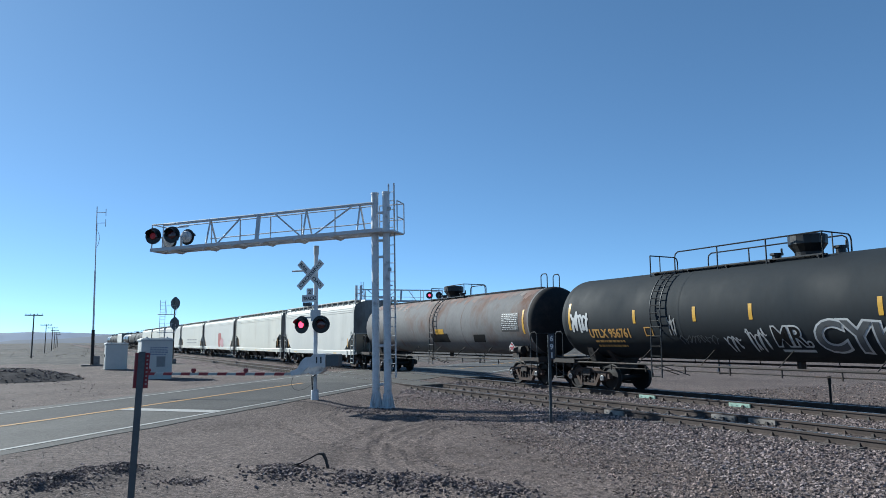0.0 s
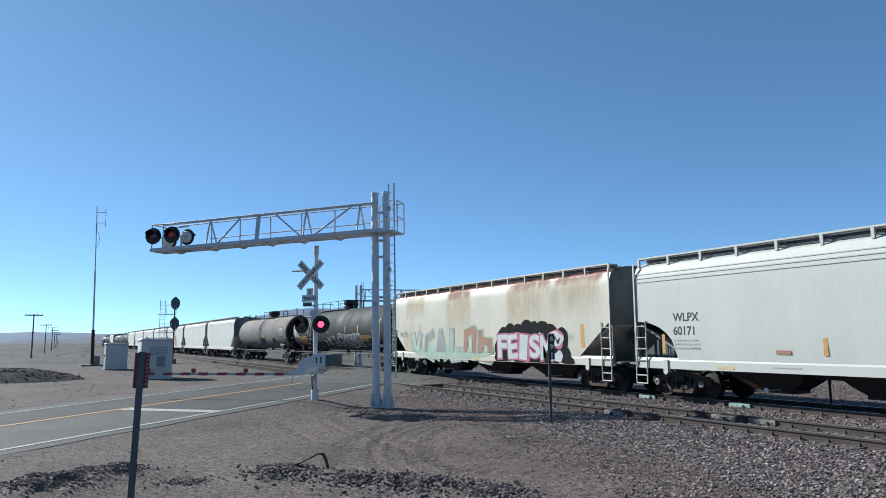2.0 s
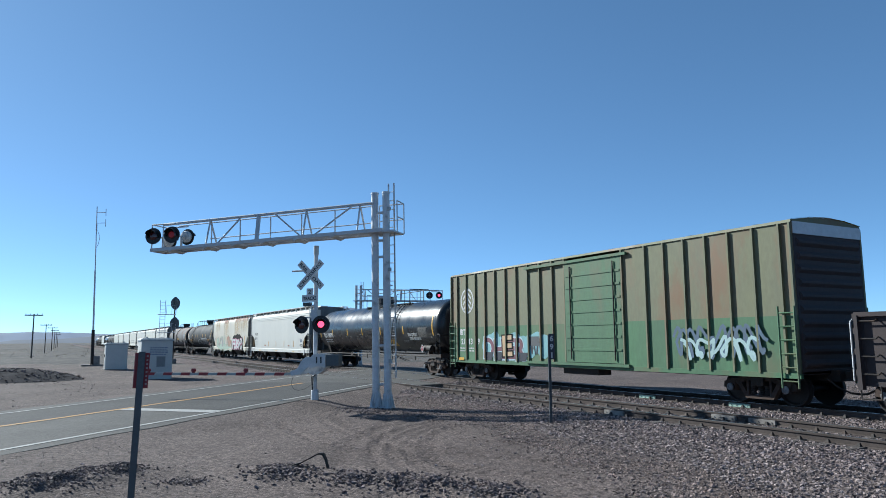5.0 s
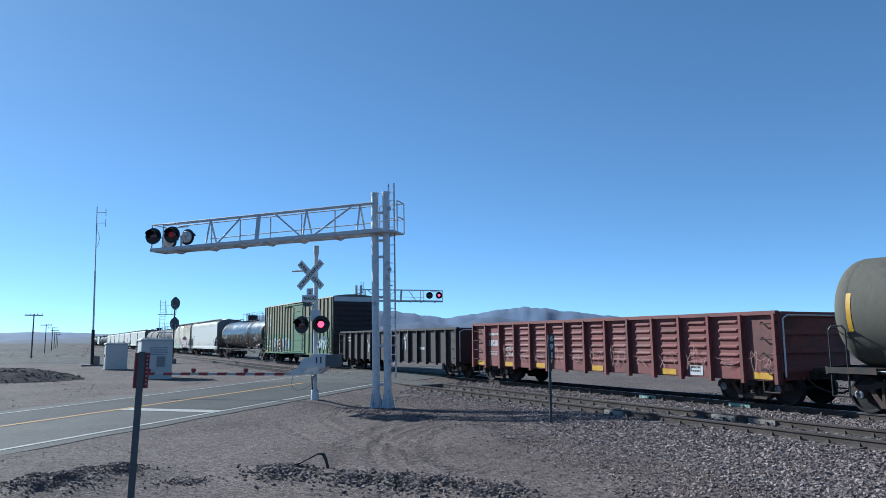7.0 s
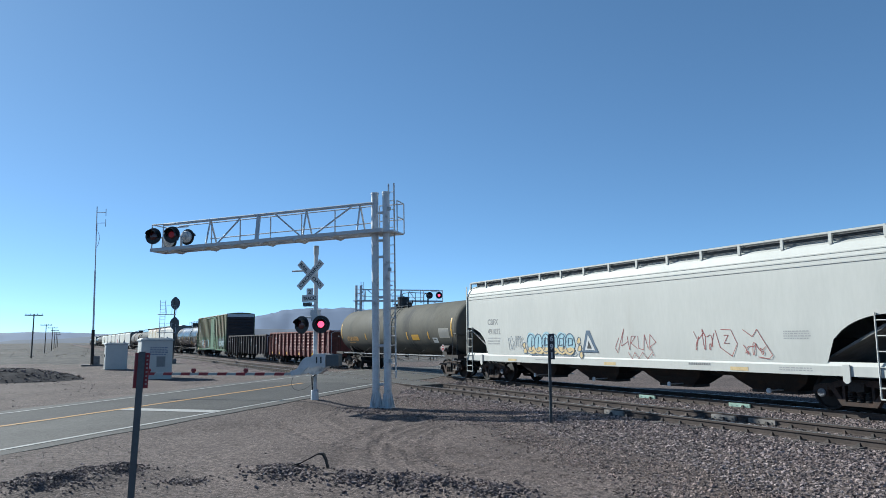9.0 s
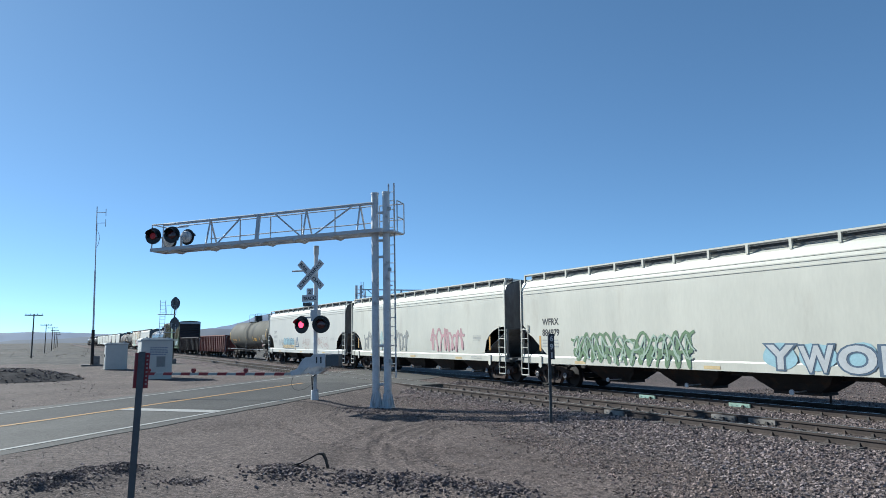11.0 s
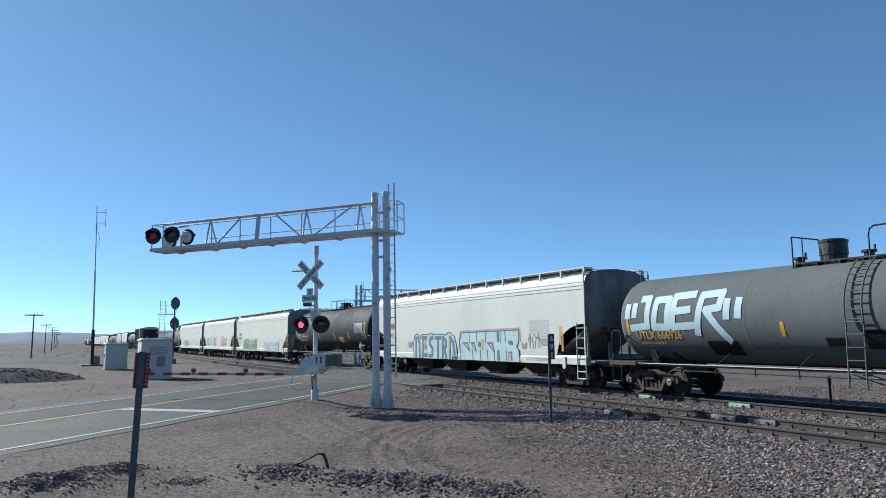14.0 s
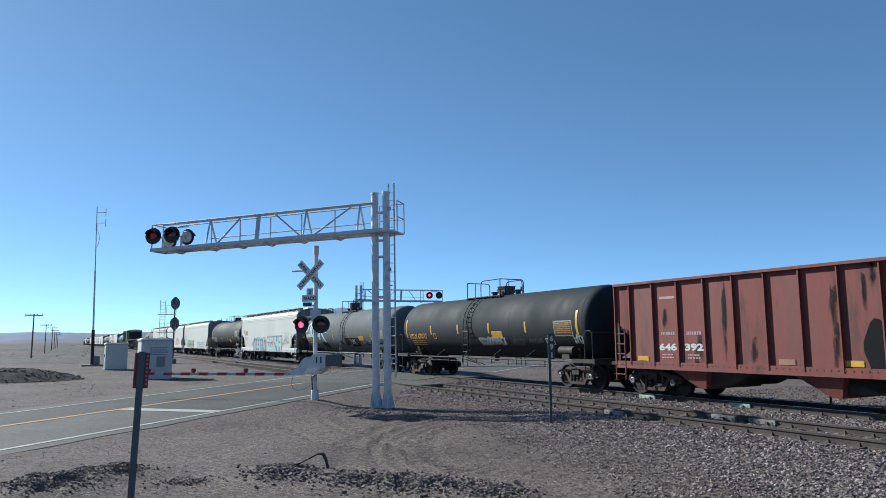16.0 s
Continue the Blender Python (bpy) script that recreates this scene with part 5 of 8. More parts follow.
# ---- open-top hopper ----
def open_hopper(couple, label):
    car = thing("open_hopper_car", label, "freight car", "cars of the freight train")
    half = couple - 0.7
    bot, top = 1.0, 3.68
    n = 17
    line = [-half] + [(k - 7.5) * 1.04 for k in range(16)] + [half]      # side posts
    for s in (-1, 1):
        for i in range(n):
            bm = B()
            xa, xb = line[i], line[i + 1]
            if i == 0:
                slab(bm, [(xa, 2.5), (xb, 1.85), (xb, top), (xa, top)], s * 1.48, s * 1.51)
            elif i == n - 1:
                slab(bm, [(xa, 1.75), (xb, 2.35), (xb, top), (xa, top)], s * 1.48, s * 1.51)
            else:
                box(bm, xa, xb, min(s * 1.48, s * 1.51), max(s * 1.48, s * 1.51), bot, top)
            part("side_panel", bm, RED_DARK, car)
        for i in range(n + 1):
            x = line[i] + (0.04 if i == 0 else -0.04 if i == n else 0)
            bm = B()
            slab(bm, [(x - 0.018, bot), (x + 0.018, bot), (x + 0.018, top - 0.03), (x - 0.018, top - 0.03)], s * 1.505, s * 1.60)
            box(bm, x - 0.03, x + 0.03, min(s * 1.506, s * 1.516), max(s * 1.506, s * 1.516), bot, top)
            part("side_post", bm, RED_DARK, car)
        bm = B()
        box(bm, -half, half, min(s * 1.46, s * 1.63), max(s * 1.46, s * 1.63), top - 0.02, top + 0.06)
        part("top_chord", bm, RED_DARK, car)
        bm = B()
        box(bm, -half, half, min(s * 1.45, s * 1.58), max(s * 1.45, s * 1.58), bot - 0.12, bot + 0.12)
        for i in range(90):
            x = -half + 0.1 + i * (2 * half - 0.2) / 89
            rod(bm, (x, s * 1.578, bot + 0.05), (x, s * 1.592, bot + 0.05), 0.018, 6)
        part("side_sill", bm, RED_DARK, car, "riveted sill")
        for e in (-1, 1):
            bm = B()
            xa, xb = sorted((e * (half - 0.02), e * (half - 0.48)))
            ladder(bm, xa, xb, s * 1.57, 0.5, 2.2, 5, 0.02)
            part("side_ladder", bm, RED_DARK, car)
    for e in (-1, 1):
        bm = B()
        loft(bm, [[(e * (half - 0.05), y, top), (e * (half - 0.05), y, 2.3), (e * (half - 2.9), y, 0.95), (e * (half - 2.9), y, 0.90), (e * half, y, 2.24), (e * half, y, top)] for y in (-1.42, 1.42)])
        # brown instead of red: shade of the end opening put into the colour
        part("end_slope", bm, BROWN_CAR, car, "dark brown slope sheet with the opening's shade in its colour")
        bm = B()
        box(bm, min(e * (half - 1.5), e * (half + 0.3)), max(e * (half - 1.5), e * (half + 0.3)), -1.5, 1.5, 0.98, 1.08)
        for y in (-1.4, -0.5, 0.5, 1.4):
            beam(bm, (e * (half - 0.05), y, 1.05), (e * (half - 0.05), y, 2.4), 0.09, 0.09)
        part("end_platform", bm, M_STEEL_DK, car)
    for xc, lean in ((-5.1, -1), (-0.9, -1), (0.9, 1), (5.1, 1)):
        bm = B()
        a, b, c, d = sorted((lean * 1.25, -lean * 0.3)) + sorted((lean * 0.16, -lean * 0.08))
        loft(bm, [[(xc + a, -1.45, 0.98), (xc + b, -1.45, 0.98), (xc + b, 1.45, 0.98), (xc + a, 1.45, 0.98)],
                  [(xc + c, -1.25, 0.34), (xc + d, -1.25, 0.34), (xc + d, 1.25, 0.34), (xc + c, 1.25, 0.34)]])
        part("discharge_bay", bm, RED_DARK, car)
        bm = B()
        a, b, c, d = sorted((-lean * 0.2, -lean * 1.9)) + sorted((-lean * 0.1, -lean * 0.8))
        loft(bm, [[(xc + a, -1.2, 0.97), (xc + b, -1.2, 0.97), (xc + b, 1.2, 0.97), (xc + a, 1.2, 0.97)],
                  [(xc + c, -1.1, 0.46), (xc + d, -1.1, 0.46), (xc + d, 1.1, 0.46), (xc + c, 1.1, 0.46)]])
        part("bay_slope", bm, M_STEEL_DK, car)
    bm = B()
    box(bm, -couple + 0.5, couple - 0.5, -0.25, 0.25, 0.7, 1.0)
    part("centre_sill", bm, M_STEEL_DK, car)
    running_gear(car, couple - 1.95, couple)
    return car, half


# ---- the train: coupling lines in metres along the track at 0 s, front to rear ----
SPEED = 17.67
TRAIN = []


def put(car, a, b):
    TRAIN.append((car, (a + b) / 2))
    car.matrix_world = pose((a + b) / 2, F_TRACK, 0)


def yellow_marks(car, xs, z0, z1, surface, first=True):
    for x in xs:
        sheet(rect(x - 0.06, x + 0.06, z0, z1), M_YELLOW, car, surface, 0.006, "reflector", "yellow reflective strip")


def tank_plate(car, x0, x1, z0, z1, surface, seed, material=None):
    sheet(rect(x0, x1, z0, z1), M_BLACK_LET, car, surface, 0.005, "data_panel")
    bars(x0 + 0.05, x1 - 0.05, z0 + 0.05, z1 - 0.04, 9, material or M_WHITE, car, surface, 0.011, seed)


def frame_shape(x0, x1, z0, z1, w=0.04):
    """A small square stencil outline, as one ribbon."""
    return [(x0, z0), (x1, z0), (x1, z1), (x0, z1), (x0, z0 + w), (x0 + w, z0 + w), (x0 + w, z1 - w), (x1 - w, z1 - w), (x1 - w, z0 + w), (x0, z0 + w * 0.9)]


def placard(car, x, z, surface, y=None):
    f = surface if y is None else flat_side(y)
    s = 0.21
    sheet([(x, z - s), (x + s, z), (x, z + s), (x - s, z)], M_WHITE, car, f, 0.03, "placard", "red and white diamond placard")
    k = 0.17
    sheet([(x - k * 0.5, z - k * 0.5), (x, z - k), (x + k * 0.5, z - k * 0.5), (x + k, z), (x + k * 0.5, z + k * 0.5), (x, z + k), (x - k * 0.5, z + k * 0.5), (x - k, z)], M_REDW, car, f, 0.036, "placard_field")
    bars(x - 0.12, x + 0.12, z - 0.06, z + 0.06, 1, M_WHITE, car, f, 0.042, 3)


M_GR_WHITE = mat("white_spray", (0.66, 0.68, 0.69), 0.7, var=0.12, scale=3, fine=20)
M_GR_MAGENTA = mat("magenta_spray", (0.50, 0.13, 0.24), 0.7, var=0.2, scale=2, fine=20)
M_GR_PURPLE = mat("purple_spray", (0.30, 0.16, 0.34), 0.7, var=0.2, scale=2, fine=20)
M_GR_ICE = mat("ice_blue_spray", (0.56, 0.74, 0.80), 0.7, var=0.1, scale=2, fine=20)
M_SCRATCH = mat("scratched_pink_paint", (0.46, 0.26, 0.24), 0.8, var=0.2, scale=3, fine=20)
M_GR_AQUA = mat("aqua_spray", (0.26, 0.52, 0.56), 0.7, var=0.15, scale=2, fine=20)
M_GR_PLUM = mat("plum_spray", (0.20, 0.075, 0.105), 0.7, var=0.2, scale=2, fine=20)
M_GR_NAVY = mat("navy_spray", (0.02, 0.028, 0.05), 0.7, var=0.2, scale=2, fine=20)
M_GR_SAND = mat("sand_spray", (0.68, 0.47, 0.28), 0.7, var=0.15, scale=2, fine=20)
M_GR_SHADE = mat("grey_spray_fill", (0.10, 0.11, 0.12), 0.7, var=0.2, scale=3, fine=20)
M_GR_BLACK = mat("black_spray", (0.02, 0.02, 0.022), 0.9, spec=0.1, var=0.2, scale=3, fine=20)
M_GR_PINK = mat("pink_spray", (0.62, 0.36, 0.38), 0.7, var=0.15, scale=2, fine=20)
M_GR_RED = mat("red_spray", (0.42, 0.10, 0.09), 0.7, var=0.15, scale=2, fine=20)
M_GR_GREEN = mat("pale_green_spray", (0.43, 0.56, 0.44), 0.7, var=0.2, scale=1.5, fine=20)
M_GR_DKGREEN = mat("faded_green_spray", (0.17, 0.29, 0.15), 0.7, var=0.2, scale=2, fine=20)
M_GR_GREY = mat("grey_spray", (0.33, 0.34, 0.33), 0.7, var=0.2, scale=1.5, fine=20)
M_GR_BLUE = mat("light_blue_spray", (0.42, 0.66, 0.74), 0.7, var=0.15, scale=1.5, fine=20)
M_GR_BRICK = mat("brick_spray", (0.42, 0.21, 0.14), 0.7, var=0.2, scale=1.5, fine=20)
M_GR_TEAL = mat("pale_teal_spray", (0.48, 0.66, 0.66), 0.7, var=0.15, scale=1.5, fine=20)
M_GR_SLATE = mat("slate_grey_spray", (0.24, 0.30, 0.36), 0.7, var=0.2, scale=2, fine=20)
M_GR_DKBLUE = mat("slate_blue_spray", (0.10, 0.16, 0.24), 0.7, var=0.2, scale=2, fine=20)
M_RUST_RUN = mat("rust_wash", (0.22, 0.125, 0.095), 0.75, var=0.3, scale=0.8, fine=10, stain=(0.28, 0.25, 0.23), amount=0.45, stain_scale=0.9)
M_TAN_STAIN = faded("tan_run_stain", (0.80, 0.64, 0.42), 1.1, strength=0.7)
M_SCORCH = faded("scorched_paint", (0.013, 0.012, 0.013), 5.0, 0.9, 0.85)
M_OLD_STRIP = mat("bleached_orange_strip", (0.80, 0.60, 0.30), 0.6, var=0.15, scale=5, fine=40)
M_RUST_EDGE = faded("rust_eating_edge", (0.36, 0.14, 0.08), 1.4)
M_RUST_ROOF = mat("rust_patched_roof", (0.34, 0.12, 0.075), 0.8, var=0.25, scale=1.2, fine=14, stain=(0.55, 0.48, 0.38), amount=0.2, stain_scale=0.8)


def hopper_text(car, x, material, key1, key2, z=2.05, seed=1):
    letters(key1, x, z + 0.42, material, car, hopper_side, 0.004) if key1 else None
    letters(key2, x, z, material, car, hopper_side, 0.004) if key2 else None
    bars(x, x + 1.0, z - 0.5, z - 0.15, 3, M_FAINT, car, hopper_side, 0.006, seed)


def side_flat(z):
    """Painting that runs over the side sheet and the sill alike."""
    return (-1.602, -1.0, 0.0)


def above_sill(pts):
    return [(x, max(0.935 + 0.0004 * i, z)) for i, (x, z) in enumerate(pts)]


def hopper_rest(car, half, seed, strip=M_ORANGE, ends=True):
    """The small plates and lines of writing that every hopper carries."""
    for x in (-half * 0.87, half * 0.86) if ends else ():
        sheet(rect(x - 0.06, x + 0.06, 1.4, 2.0), strip, car, hopper_side, 0.006, "reflector", "faded orange reflective strip")
    bars(half * 0.70, half * 0.78, 1.8, 2.05, 4, M_FAINT, car, hopper_side, 0.006, seed)
    bars(half * 0.68, half * 0.78, 0.98, 1.10, 2, M_FAINT, car, lambda z: (-1.60, -1.0, 0.0), 0.006, seed + 1)
    bars(-half * 0.45, -half * 0.36, 1.0, 1.08, 1, M_FAINT, car, lambda z: (-1.60, -1.0, 0.0), 0.006, seed + 2)
    for x in (-half * 0.62, 0.0, half * 0.55):
        sheet(rect(x - 0.3, x + 0.3, 0.96, 1.06), M_OLD_STRIP if strip is M_ORANGE else strip, car, lambda z: (-1.60, -1.0, 0.0), 0.006, "reflector")


def build_train():
    # white hoppers at the head of what is seen, one with a red and a blue painting
    x = -154.0
    for i, (paint, kind) in enumerate(((CREAM, 0), (TANK_MATT, 1), (TANK_MATT, 1), (TANK_BLACK, 1), (LIGHT_GREY, 0), (TANK_MATT, 1), (TANK_MATT, 1), (TANK_BLACK, 1))):
        keep = len(WHEELS)
        if kind:
            car = tank_car(9.2, 1.45, 2.62, paint, "distant black tank car near the head of the train", 0.0, (-2.0, 1.3), 0.5, "box")[0]
        else:
            car = covered_hopper(9.4, paint, "distant off-white covered hopper car", False, 4, False)
        del WHEELS[keep:]
        L = 18.4 if kind else 18.8
        put(car, x - L, x)
        x -= L
    lead = [-154.0, -134.8, -115.7, -96.5, -77.9, -59.2, -42.3]
    for i, (a, b) in enumerate(zip(lead, lead[1:])):
        car = covered_hopper((b - a) / 2, LIGHT_GREY if i % 2 else CREAM, "off-white covered hopper car with faint graffiti", i % 2 == 0)
        half = (b - a) / 2 - 0.62
        if i == 3:
            sheet(blob(half * 0.15, 2.0, 0.9, 1.0, 4, 24), M_GR_RED, car, hopper_side, 0.006, "graffiti", "red sprayed blot")
            sheet(blob(half * 0.3, 1.7, 1.1, 0.5, 5, 24), M_GR_PINK, car, hopper_side, 0.009, "graffiti")
        if i == 2:
            bars(-half * 0.4, half * 0.5, 1.4, 2.2, 2, M_GR_GREY, car, hopper_side, 0.006, 8, "graffiti")
        hopper_rest(car, half, 10 + i)
        put(car, a, b)

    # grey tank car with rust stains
    car, sf, half = tank_car(9.85, 1.45, 2.64, TANK_RUSTY, "grey tank car with rust stains and patches", -0.1, (-1.4, 2.1), 0.2, "flared", M_SHADED_HEAD, hoops=True, split=0.3)
    sheet(ragged(-half + 0.3, half - 0.2, 3.45, 3.98, 9, 0.8), M_RUST_RUN, car, sf, 0.005, "rust_stain", "rust washed down from the top")
    yellow_marks(car, (half - 0.35,), 2.1, 3.1, sf)
    sheet(rect(0.4, 1.25, 2.15, 2.4), M_YELLOW, car, sf, 0.006, "warning_panel", "yellow warning panel")
    sheet(rect(-0.2, 1.6, 1.75, 2.18), M_GR_BLACK, car, sf, 0.005, "paint_patch", "black painted-over patch")
    sheet(rect(3.9, 4.9, 1.75, 2.1, 0.2), M_GR_BLACK, car, sf, 0.005, "paint_patch", "black painted-over patch")
    tank_plate(car, half - 2.0, half - 0.7, 2.2, 3.0, sf, 5)
    bars(half - 2.6, half - 0.9, 4.02, 4.10, 1, M_YELLOW, car, sf, 0.008, 4)
    placard(car, half - 1.2, 1.55, sf, -1.4)
    put(car, -42.3, -22.6)

    # black tank car with a large white signature
    car, sf, half = tank_car(10.27, 1.48, 2.66, TANK_MATT, "black tank car with large white outlined graffiti", 0.1, (-5.3, 0.95), -4.3, "flared", split=-4.2)
    yellow_marks(car, (-half + 0.25,), 2.2, 3.2, sf)
    yellow_marks(car, (-5.36, -2.8, -0.8, 2.78, 5.03), 2.38, 2.83, sf)
    yellow_marks(car, (half - 0.45,), 2.3, 3.2, sf)
    letters(("UTLX 956761", 0.42, 0.012), -7.75, 1.92, M_ORANGE, car, sf, width=2.05)
    bars(-7.6, -6.1, 1.5, 1.82, 2, M_ORANGE, car, sf, 0.008, 2)
    sheet(frame_shape(-4.98, -4.62, 1.95, 2.25), M_ORANGE, car, sf, 0.008, "data_panel")
    strokes(scrawl(-half + 0.35, -half + 1.3, 2.15, 2.85, 3, 5), 0.09, M_GR_WHITE, car, sf)
    outlined(("MR.", 0.72, 0.052), ("MR.", 0.72, 0.008), -0.27, 1.66, M_GR_WHITE, M_GR_BLACK, car, sf, 1.08)
    sheet(rect(-0.2, 0.75, 1.48, 1.55), M_GR_WHITE, car, sf, 0.010, "graffiti")
    outlined(("CYKESK!", 1.06, 0.075), ("CYKESK!", 1.06, 0.022), 0.93, 1.50, M_GR_WHITE, M_GR_SHADE, car, sf, 4.45, 0.05)
    strokes(scrawl(-1.1, -0.45, 1.5, 2.15, 6, 4) + scrawl(-1.9, -1.35, 1.5, 1.95, 7, 3), 0.035, M_GR_WHITE, car, sf)
    strokes(scrawl(-3.6, -2.1, 1.7, 1.95, 8, 9), 0.022, M_GR_SHADE, car, sf)
    strokes(scrawl(-3.9, -3.6, 1.95, 2.6, 9, 3), 0.03, M_GREY_LET, car, sf)
    letters(("LIQUEFIED PETROLEUM GAS", 0.22, 0.006), 5.33, 2.02, M_ORANGE, car, sf, width=1.78)
    letters(("NON-ODORIZED", 0.24, 0.006), 5.33, 1.83, M_ORANGE, car, sf, width=1.05)
    sheet(rect(5.7, 6.35, 1.5, 1.72), M_GR_SHADE, car, sf, 0.006, "data_panel")
    tank_plate(car, 7.24, 8.44, 2.05, 2.6, sf, 6, M_PLATE)
    placard(car, half - 1.25, 1.55, sf, -1.42)
    put(car, -22.6, -2.05)

    # cream hopper with rust streaks and colour pieces
    L = (17.26 + 2.05) / 2
    car = covered_hopper(L, CREAM_RUST, "cream covered hopper car with rust streaks and colourful graffiti", False, 3, False, M_RUST_ROOF, CREAM)
    half = L - 0.62
    for x0, x1, z0, sd in ((-2.9, -0.3, 1.4, 4), (2.5, 4.4, 1.6, 5), (4.2, 6.3, 2.2, 6), (6.2, 8.6, 2.6, 7), (-7.5, -5.0, 2.9, 8)):
        sheet(rect(x0, x1, z0, 4.15), M_TAN_STAIN, car, hopper_side, 0.004, "stain", "tan stain run down from the eaves")
    for x0, x1, z0 in ((-2.8, -0.4, 3.75), (2.6, 5.8, 3.8), (5.6, 9.0, 3.85)):
        sheet(rect(x0, x1, z0, 4.22), M_RUST_EDGE, car, hopper_side, 0.008, "rust_patch", "rust eating through the eaves")
    letters(("WLPX", 0.36, 0.008), -half + 0.9, 2.05, M_GREY_LET, car, hopper_side)
    glyphs = ((-6.7, [[(-0.4, 2.2), (-0.1, 1.35), (0.25, 2.25)]], M_GR_GREEN), (-5.6, [[(0.35, 2.3), (-0.2, 2.1), (-0.3, 1.5), (0.35, 1.35)]], M_GR_GREY), (-4.5, [[(-0.35, 1.35), (-0.05, 2.35), (0.35, 1.35)], [(-0.2, 1.7), (0.25, 1.7)]], M_GR_GREY),
              (-3.3, [[(-0.3, 2.35), (-0.3, 1.35), (0.3, 1.4)]], M_GR_GREEN), (-2.2, [[(-0.35, 1.35), (-0.25, 2.3), (0.3, 2.4), (0.35, 1.4)]], M_GR_BRICK), (-1.1, [[(-0.3, 2.3), (-0.3, 1.4), (0.35, 1.35), (0.35, 1.95), (-0.1, 2.0)]], M_GR_BRICK))
    for k, (cx, lines, m) in enumerate(glyphs):
        cx = -5.95 + (cx + 6.7) * 1.2
        moved = [[(cx + a * 1.2, 1.0 + (b - 1.35) * 1.25) for a, b in line] for line in lines]
        strokes(moved, 0.52, M_GR_GREEN if m is not M_GR_GREEN else M_GR_GREY, car, hopper_side, 0.007 + 0.0004 * k)
        strokes(moved, 0.36, m, car, hopper_side, 0.011 + 0.0004 * k)
    sheet(above_sill(blob(-2.6, 1.25, 3.9, 0.3, 77, 40, 0.1)), M_GR_GREEN, car, side_flat, 0.005, "graffiti")
    clouds = ((2.3, 2.1, 0.42, 0.3), (2.8, 2.3, 0.34, 0.26), (3.4, 2.2, 0.45, 0.32), (4.0, 2.4, 0.36, 0.28), (4.5, 2.25, 0.42, 0.34), (5.1, 2.35, 0.36, 0.26), (5.6, 2.1, 0.5, 0.36), (6.3, 1.9, 0.42, 0.4),
              (2.6, 1.5, 1.0, 0.6), (4.1, 1.5, 1.5, 0.75), (5.4, 1.4, 1.0, 0.6), (6.4, 1.3, 0.36, 0.32), (6.7, 1.0, 0.3, 0.24), (2.0, 1.1, 0.4, 0.3))
    for k, (cx, cz, rx, rz) in enumerate(clouds):
        sheet(above_sill(blob(cx, cz, rx, rz, 20 + k, 22, 0.08)), M_GR_BLACK, car, side_flat, 0.0052 + 0.0004 * k, "graffiti")
    tag_word("FEISM", 1.85, 5.75, 1.0, 2.1, M_GR_MAGENTA, M_GR_WHITE, car, side_flat, 5, 9, 0.16, 0.014)
    sheet(blob(6.0, 1.88, 0.47, 0.38, 40), M_GR_MAGENTA, car, side_flat, 0.022, "graffiti")
    sheet(blob(6.0, 1.88, 0.39, 0.31, 41), M_GR_WHITE, car, side_flat, 0.026, "graffiti")
    strokes(scrawl(5.75, 6.2, 1.72, 2.0, 9, 2), 0.05, M_GR_BLACK, car, side_flat, 0.030)
    sheet(blob(6.1, 1.2, 0.28, 0.22, 43), M_GR_WHITE, car, side_flat, 0.022, "graffiti")
    sheet(rect(half - 1.62, half - 1.42, 1.55, 2.4), M_ORANGE, car, hopper_side, 0.006, "reflector", "orange strip")
    hopper_rest(car, half, 31, ends=False)
    put(car, -2.05, 17.26)

    # clean white hopper
    L = (36.88 - 17.26) / 2
    car = covered_hopper(L, LIGHT_GREY, "clean white covered hopper car", True, 4, True)
    half = L - 0.62
    hopper_text(car, -7.58, M_BLACK_LET, ("WLPX", 0.36, 0.008), ("60171", 0.36, 0.008), 1.98, 4)
    for x in (-2.62, -0.15, 2.34, 5.06):
        sheet(rect(x - 0.06, x + 0.06, 1.4, 1.85), M_ORANGE, car, hopper_side, 0.006, "reflector", "orange reflective strip")
    for x in (-3.8, 3.68):
        sheet(rect(x - 0.22, x + 0.22, 1.42, 1.53), M_GR_BRICK, car, hopper_side, 0.006, "builder_plate", "small brown plate")
    sheet(rect(6.85, 7.33, 1.68, 2.02), M_WHITE, car, hopper_side, 0.005, "data_panel")
    for k in range(2):
        sheet(rect(6.89 + k * 0.21, 7.08 + k * 0.21, 1.74, 1.97), M_GR_DKBLUE, car, hopper_side, 0.009, "data_panel")
    strokes(scrawl(6.76, 7.55, 1.38, 1.62, 61, 5), 0.022, M_GR_SHADE, car, hopper_side, 0.006)
    hopper_rest(car, half, 41)
    put(car, 17.26, 36.88)

    # glossy black tank car
    car, sf, half = tank_car(10.32, 1.43, 2.62, TANK_BLACK, "glossy black tank car", -0.3, (-1.86, 4.6), 4.3, "wide_drum", split=-0.32, rail_end=3.9, rail_h=0.76)
    yellow_marks(car, (-half + 0.2, half - 0.3), 2.1, 3.15, sf)
    yellow_marks(car, (-6.36, -3.45, -0.86, 2.02, 5.22), 2.2, 2.65, sf)
    letters(("TILX 309791", 0.42, 0.012), -half + 0.85, 2.1, M_WHITE, car, sf, width=1.9)
    bars(-half + 0.9, -half + 2.4, 1.68, 1.95, 2, M_WHITE, car, sf, 0.008, 12)
    sheet(rect(2.98, 3.85, 1.52, 1.9), M_YELLOW, car, sf, 0.006, "warning_panel", "yellow warning panel")
    bars(3.05, 3.85, 1.55, 1.85, 3, M_ORANGE, car, sf, 0.009, 13)
    letters(("NON-ODORIZED", 0.24, 0.006), 5.75, 2.08, M_WHITE, car, sf, width=1.15)
